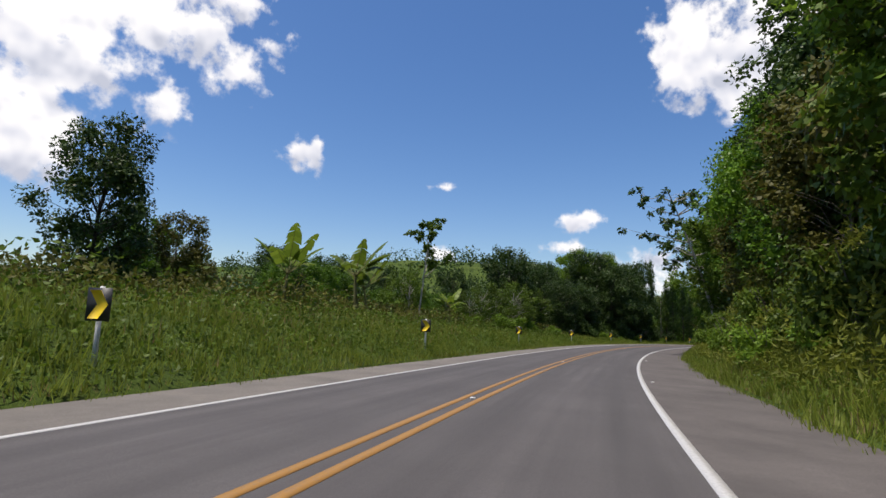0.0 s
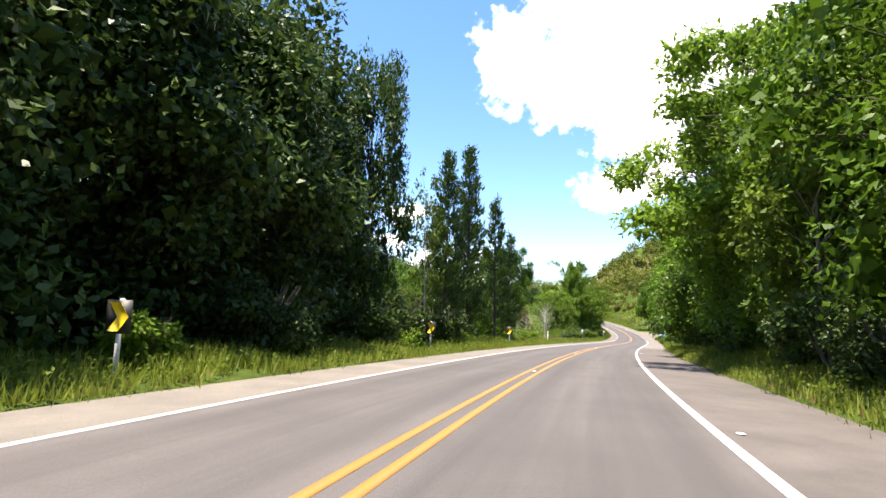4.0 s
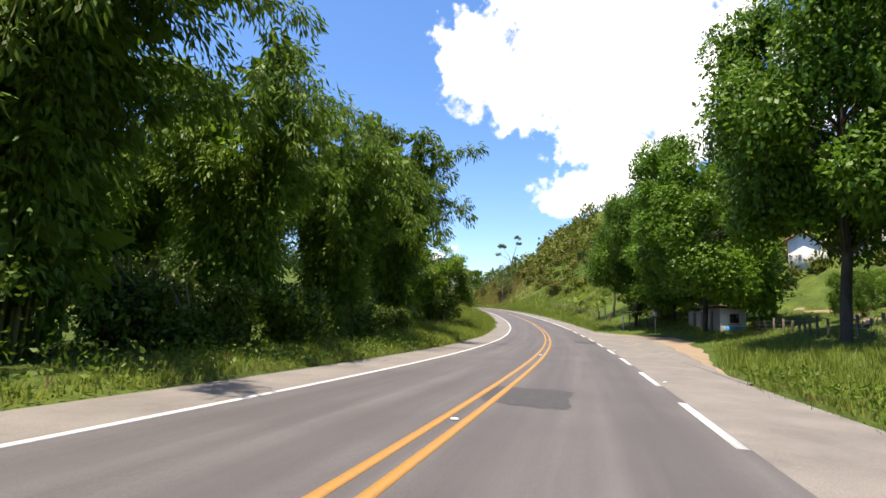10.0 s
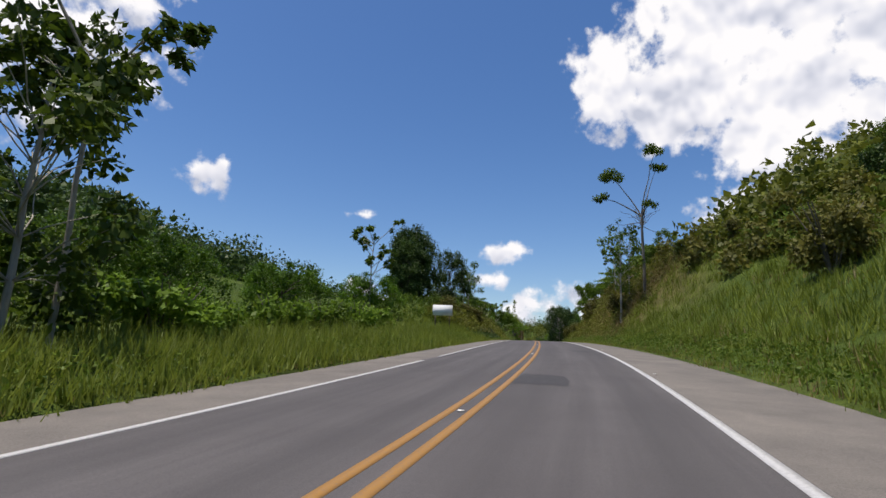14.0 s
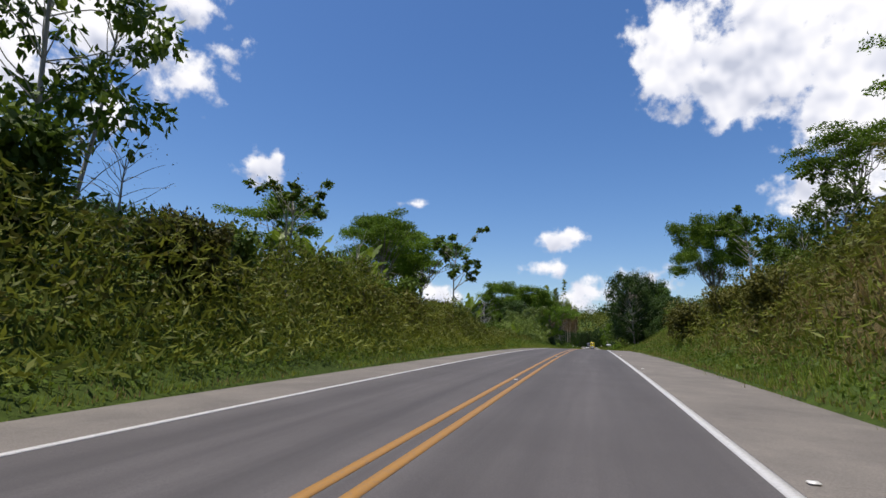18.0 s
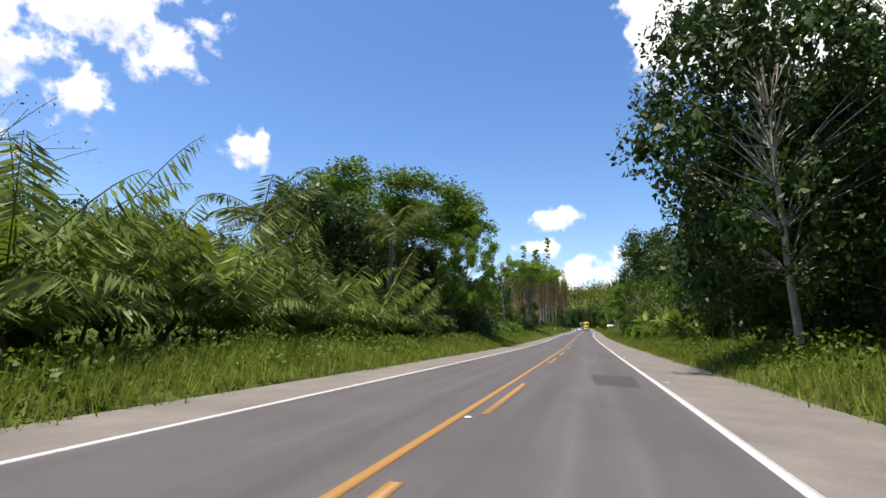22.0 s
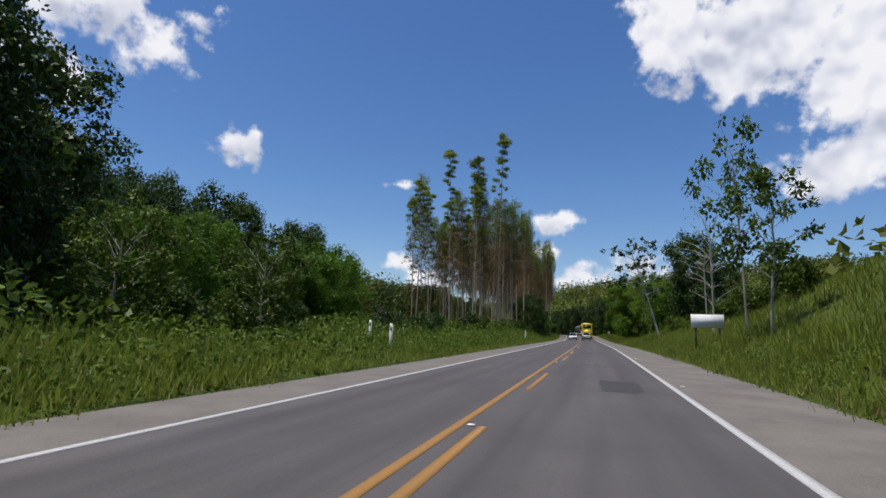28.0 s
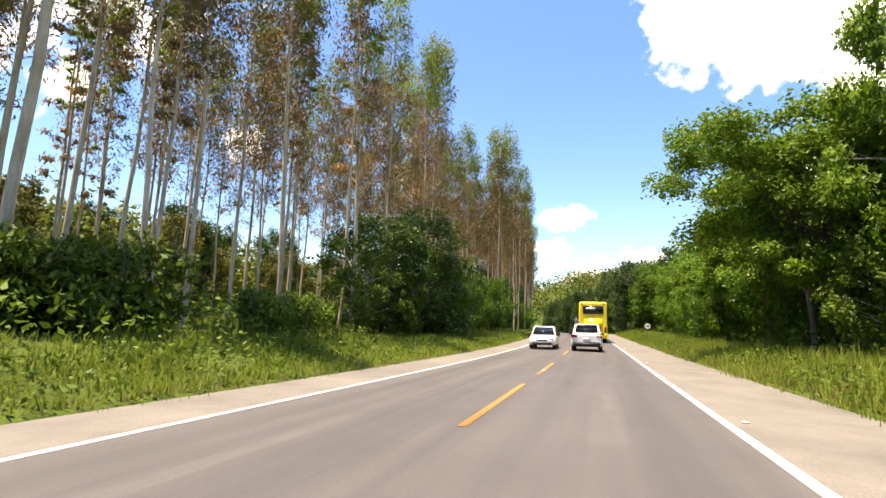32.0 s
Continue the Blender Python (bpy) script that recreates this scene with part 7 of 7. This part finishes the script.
def house(s, d, long, deep, tall, turn, label, wall, roof=TILE):
    ob = thing("house", label, "house", m=at_road(s, d, turn=turn))
    a, b = long / 2, deep / 2
    for name, box in (("front_wall", (-a, a, -b, -b + 0.18, -2.5, tall)), ("rear_wall", (-a, a, b - 0.18, b, -2.5, tall)),
                      ("side_wall", (-a, -a + 0.18, -b + 0.18, b - 0.18, -2.5, tall)), ("side_wall", (a - 0.18, a, -b + 0.18, b - 0.18, -2.5, tall))):
        part(name, Geo().box(*box), wall, ob)
    ridge = tall + deep * 0.26
    for sy in (-1, 1):
        g = Geo()
        e, t = b + 0.45, 0.1
        v = [(-a - 0.4, sy * e, tall - 0.12), (a + 0.4, sy * e, tall - 0.12), (a + 0.4, 0, ridge), (-a - 0.4, 0, ridge)]
        g.add(v + [(x, y, z + t) for x, y, z in v], [(0, 1, 2, 3), (4, 5, 6, 7), (0, 1, 5, 4), (1, 2, 6, 5), (2, 3, 7, 6), (3, 0, 4, 7)])
        part("roof", g, roof, ob)
    for sx in (-1, 1):
        x = sx * (a - 0.09)
        part("gable", Geo().add([(x - 0.09, -b, tall), (x - 0.09, b, tall), (x - 0.09, 0, ridge), (x + 0.09, -b, tall), (x + 0.09, b, tall), (x + 0.09, 0, ridge)], [(0, 1, 2), (5, 4, 3)]).add([(x - 0.09, -b, tall), (x + 0.09, -b, tall), (x + 0.09, 0, ridge), (x - 0.09, 0, ridge)], [(0, 1, 2, 3)]), wall, ob)
    for x in (-a * 0.5, a * 0.5):
        win = part("window", Geo().box(x - 0.5, x + 0.5, -b - 0.03, -b + 0.05, 0.95, 1.95, None, 0.02), PLANK, ob)
        part("pane", Geo().box(x - 0.42, x + 0.42, -b - 0.045, -b - 0.03, 1.03, 1.87), TINT, win)
    part("door", Geo().box(-0.42, 0.42, -b - 0.04, -b + 0.05, 0, 2.05, None, 0.015), PLANK, ob)


house(294.0, 32.5, 4.0, 3.6, 2.3, 35, "white plastered farmhouse with a clay tile roof on the slope", PLASTER)
house(290.0, 36.0, 4.4, 3.6, 2.3, 40, "pink plastered farmhouse with a clay tile roof on the slope", PINK_WALL)
path_s, path_u = np.linspace(262, 290, 22), np.linspace(-1, 1, 4)
ps, pu = np.meshgrid(path_s, path_u, indexing="ij")
pd = 18.2 + (ps - 262) * 0.36 + 1.2 * np.sin((ps - 262) * 0.22) + pu * (0.75 + 0.15 * np.sin(ps))
grid = np.arange(22 * 4).reshape(22, 4)
quads = np.stack([grid[:-1, :-1], grid[1:, :-1], grid[1:, 1:], grid[:-1, 1:]], -1).reshape(-1, 4)
tagged(new("dirt_path", mesh_of("dirt_path", on_ground(ps.ravel(), pd.ravel(), np.where(np.abs(pu.ravel()) > 0.9, -0.05, 0.07)), [quads], dirt, True)), "bare sandy path up to the farmhouses", "path", kind="structure")
billboard(370, -8.4, 1.8, 1.35, 2.3, 8, "low blank white board on posts in the grass", False)

# ---- clouds: far backdrop sheets of vapour that glow, with light and shade painted in ----
CLOUD = bpy.data.materials.new("cloud vapour")
CLOUD.use_nodes = True
CLOUD.node_tree.nodes.remove(CLOUD.node_tree.nodes["Principled BSDF"])
uv = node(CLOUD, "ShaderNodeUVMap")
dens = node(CLOUD, "ShaderNodeAttribute")
dens.attribute_name = "vapour"


def calc(ma, how, a, b, c=None):
    n = ma.node_tree.nodes.new("ShaderNodeMath")
    n.operation = how
    for socket, value in zip(n.inputs, (a, b, c)):
        if isinstance(value, (int, float)):
            socket.default_value = value
        elif value is not None:
            wire(ma, value, socket)
    return n.outputs["Value"]


def billows(up, seed):
    """Heaped vapour: two sizes of noise over the sheet, in degrees."""
    mp = node(CLOUD, "ShaderNodeMapping", Location=(seed, seed + up, 0))
    wire(CLOUD, uv.outputs["UV"], mp.inputs["Vector"])
    return calc(CLOUD, "ADD", calc(CLOUD, "MULTIPLY", noisy(CLOUD, mp.outputs["Vector"], 0.16, 2, 0.5), 0.5), calc(CLOUD, "MULTIPLY", noisy(CLOUD, mp.outputs["Vector"], 0.45, 8, 0.55), 0.75))


def swell(up):
    mp = node(CLOUD, "ShaderNodeMapping", Location=(3.0, 3.0 + up, 0))
    wire(CLOUD, uv.outputs["UV"], mp.inputs["Vector"])
    return noisy(CLOUD, mp.outputs["Vector"], 0.14, 3.0, 0.5)


here = billows(0.0, 3.0)
thick = calc(CLOUD, "ADD", dens.outputs["Fac"], calc(CLOUD, "MULTIPLY_ADD", here, 1.9, -1.19))
cover = node(CLOUD, "ShaderNodeMapRange")
cover.interpolation_type = "SMOOTHSTEP"
cover.inputs["From Min"].default_value, cover.inputs["From Max"].default_value = 0.12, 0.5
wire(CLOUD, thick, cover.inputs["Value"])
# painted sunlight: bright tops and grey undersides go into the glow's colour
lit = calc(CLOUD, "MULTIPLY_ADD", calc(CLOUD, "SUBTRACT", swell(0.0), swell(1.3)), 2.2, 0.5)
rise = node(CLOUD, "ShaderNodeAttribute")
rise.attribute_name = "rise"
top_light = calc(CLOUD, "MULTIPLY_ADD", rise.outputs["Fac"], 0.14, 0.1)
shade = ramp(CLOUD, calc(CLOUD, "ADD", lit, top_light), [(0.3, (0.56, 0.6, 0.7)), (0.5, (0.82, 0.84, 0.9)), (0.66, (1.0, 1.0, 1.0))])
glow = node(CLOUD, "ShaderNodeEmission", Strength=0.92)
wire(CLOUD, shade, glow.inputs["Color"])
clear = node(CLOUD, "ShaderNodeBsdfTransparent")
mix = node(CLOUD, "ShaderNodeMixShader")
wire(CLOUD, cover.outputs["Result"], mix.inputs["Fac"])
wire(CLOUD, clear.outputs["BSDF"], mix.inputs[1])
wire(CLOUD, glow.outputs["Emission"], mix.inputs[2])
wire(CLOUD, mix.outputs["Shader"], CLOUD.node_tree.nodes["Material Output"].inputs["Surface"])
EYE, FAR = np.array([85.0, 350.0, 0.0]), 4300.0


def cloud(lobes, label, seed):
    """lobes: (degrees left of the y axis, degrees above the horizon, half width, half height in degrees)."""
    q = np.array(lobes, float)
    pad = 4.0
    az = np.arange(min(q[:, 0] - q[:, 2]) - pad, max(q[:, 0] + q[:, 2]) + pad, 0.5)
    el = np.arange(max(0.5, min(q[:, 1] - q[:, 3]) - pad), max(q[:, 1] + q[:, 3]) + pad, 0.5)
    a, e = np.meshgrid(az, el, indexing="ij")
    thickness = np.full(a.shape, -1.5)
    rise_ = np.zeros(a.shape)
    weight = np.full(a.shape, 1e-6)
    for ca, ce_, ra, re in lobes:
        r = np.sqrt(((a - ca) / ra) ** 2 + ((e - ce_) / re) ** 2)
        near_ = np.exp(-2 * r * r)
        rise_ += near_ * np.clip((e - ce_) / re, -1.2, 1.2)
        weight += near_
        thickness = np.maximum(thickness, np.clip(0.22 + (1 - r) * np.clip(min(ra, re) * 0.2, 0.35, 1.0), -1.5, 0.8))
    rim_ = np.minimum.reduce([a - az[0], az[-1] - a, e - el[0], el[-1] - e])
    thickness = np.where(rim_ < 1.0, -1.5, thickness)
    ra_, re_ = np.radians(a), np.radians(e)
    far = FAR + seed * 30
    v = EYE + far * np.stack([-np.sin(ra_) * np.cos(re_), np.cos(ra_) * np.cos(re_), np.sin(re_)], -1).reshape(-1, 3)
    n, m = a.shape
    i = (np.arange(n - 1)[:, None] * m + np.arange(m - 1)[None]).ravel()
    me = mesh_of("cloud", v, [np.stack([i, i + 1, i + m + 1, i + m], -1)], CLOUD, True)
    me.attributes.new("vapour", "FLOAT", "POINT").data.foreach_set("value", thickness.ravel().astype(np.float32))
    me.attributes.new("rise", "FLOAT", "POINT").data.foreach_set("value", (rise_ / weight).ravel().astype(np.float32))
    loops = np.empty(len(me.loops), np.int32)
    me.loops.foreach_get("vertex_index", loops)
    me.uv_layers.new(name="degrees").data.foreach_set("uv", np.stack([a.ravel()[loops] + seed * 31, e.ravel()[loops]], -1).astype(np.float32).ravel())
    tagged(new("cloud", me), label, "cloud", kind="structure")


W = "white cumulus cloud in the blue sky"
cloud([(-9, 28, 4.5, 5), (-17, 26.5, 6, 6), (-26, 25, 7, 7), (-35, 27, 7, 6), (-33, 21, 5, 4), (-21.5, 15, 4.6, 2.6), (-27, 18, 5, 4), (-20, 33, 9, 5), (-30, 33, 9, 5), (-22, 21, 5, 3.6)], W, 1)
cloud([(-49, 22, 4, 3.2), (-45, 20, 2.6, 1.6), (-55, 21, 4, 4)], W, 2)
cloud([(59, 24, 6, 7), (52, 27, 4, 4), (60, 15, 5, 5), (47, 27.5, 3, 3), (43, 25, 3.5, 2.6), (39, 27, 1.8, 2), (49, 19.5, 2.2, 2.2)], W, 3)
cloud([(55, 31, 8, 3), (44, 31, 4, 2)], W, 4)
cloud([(35, 17, 1.9, 1.7), (34, 17.8, 1.0, 1.0)], "small white cumulus cloud in the blue sky", 5)
cloud([(18.5, 15, 1.2, 0.5)], "small wispy white cloud", 6)
cloud([(3, 11.3, 2.0, 1.1), (4.8, 8.6, 1.8, 0.8)], "small white cumulus cloud low in the sky", 7)
cloud([(-1, 6.0, 2.8, 1.4), (-6, 6.8, 2.4, 1.5), (-4, 4.5, 4, 1.2)], "white cumulus cloud low over the horizon", 8)
cloud([(15.5, 5.6, 1.6, 1.1), (18, 7.2, 1.5, 0.9)], "white cumulus cloud low over the horizon", 9)
cloud([(-21, 14, 3.0, 2.2), (-24, 16, 3, 2)], W, 10)
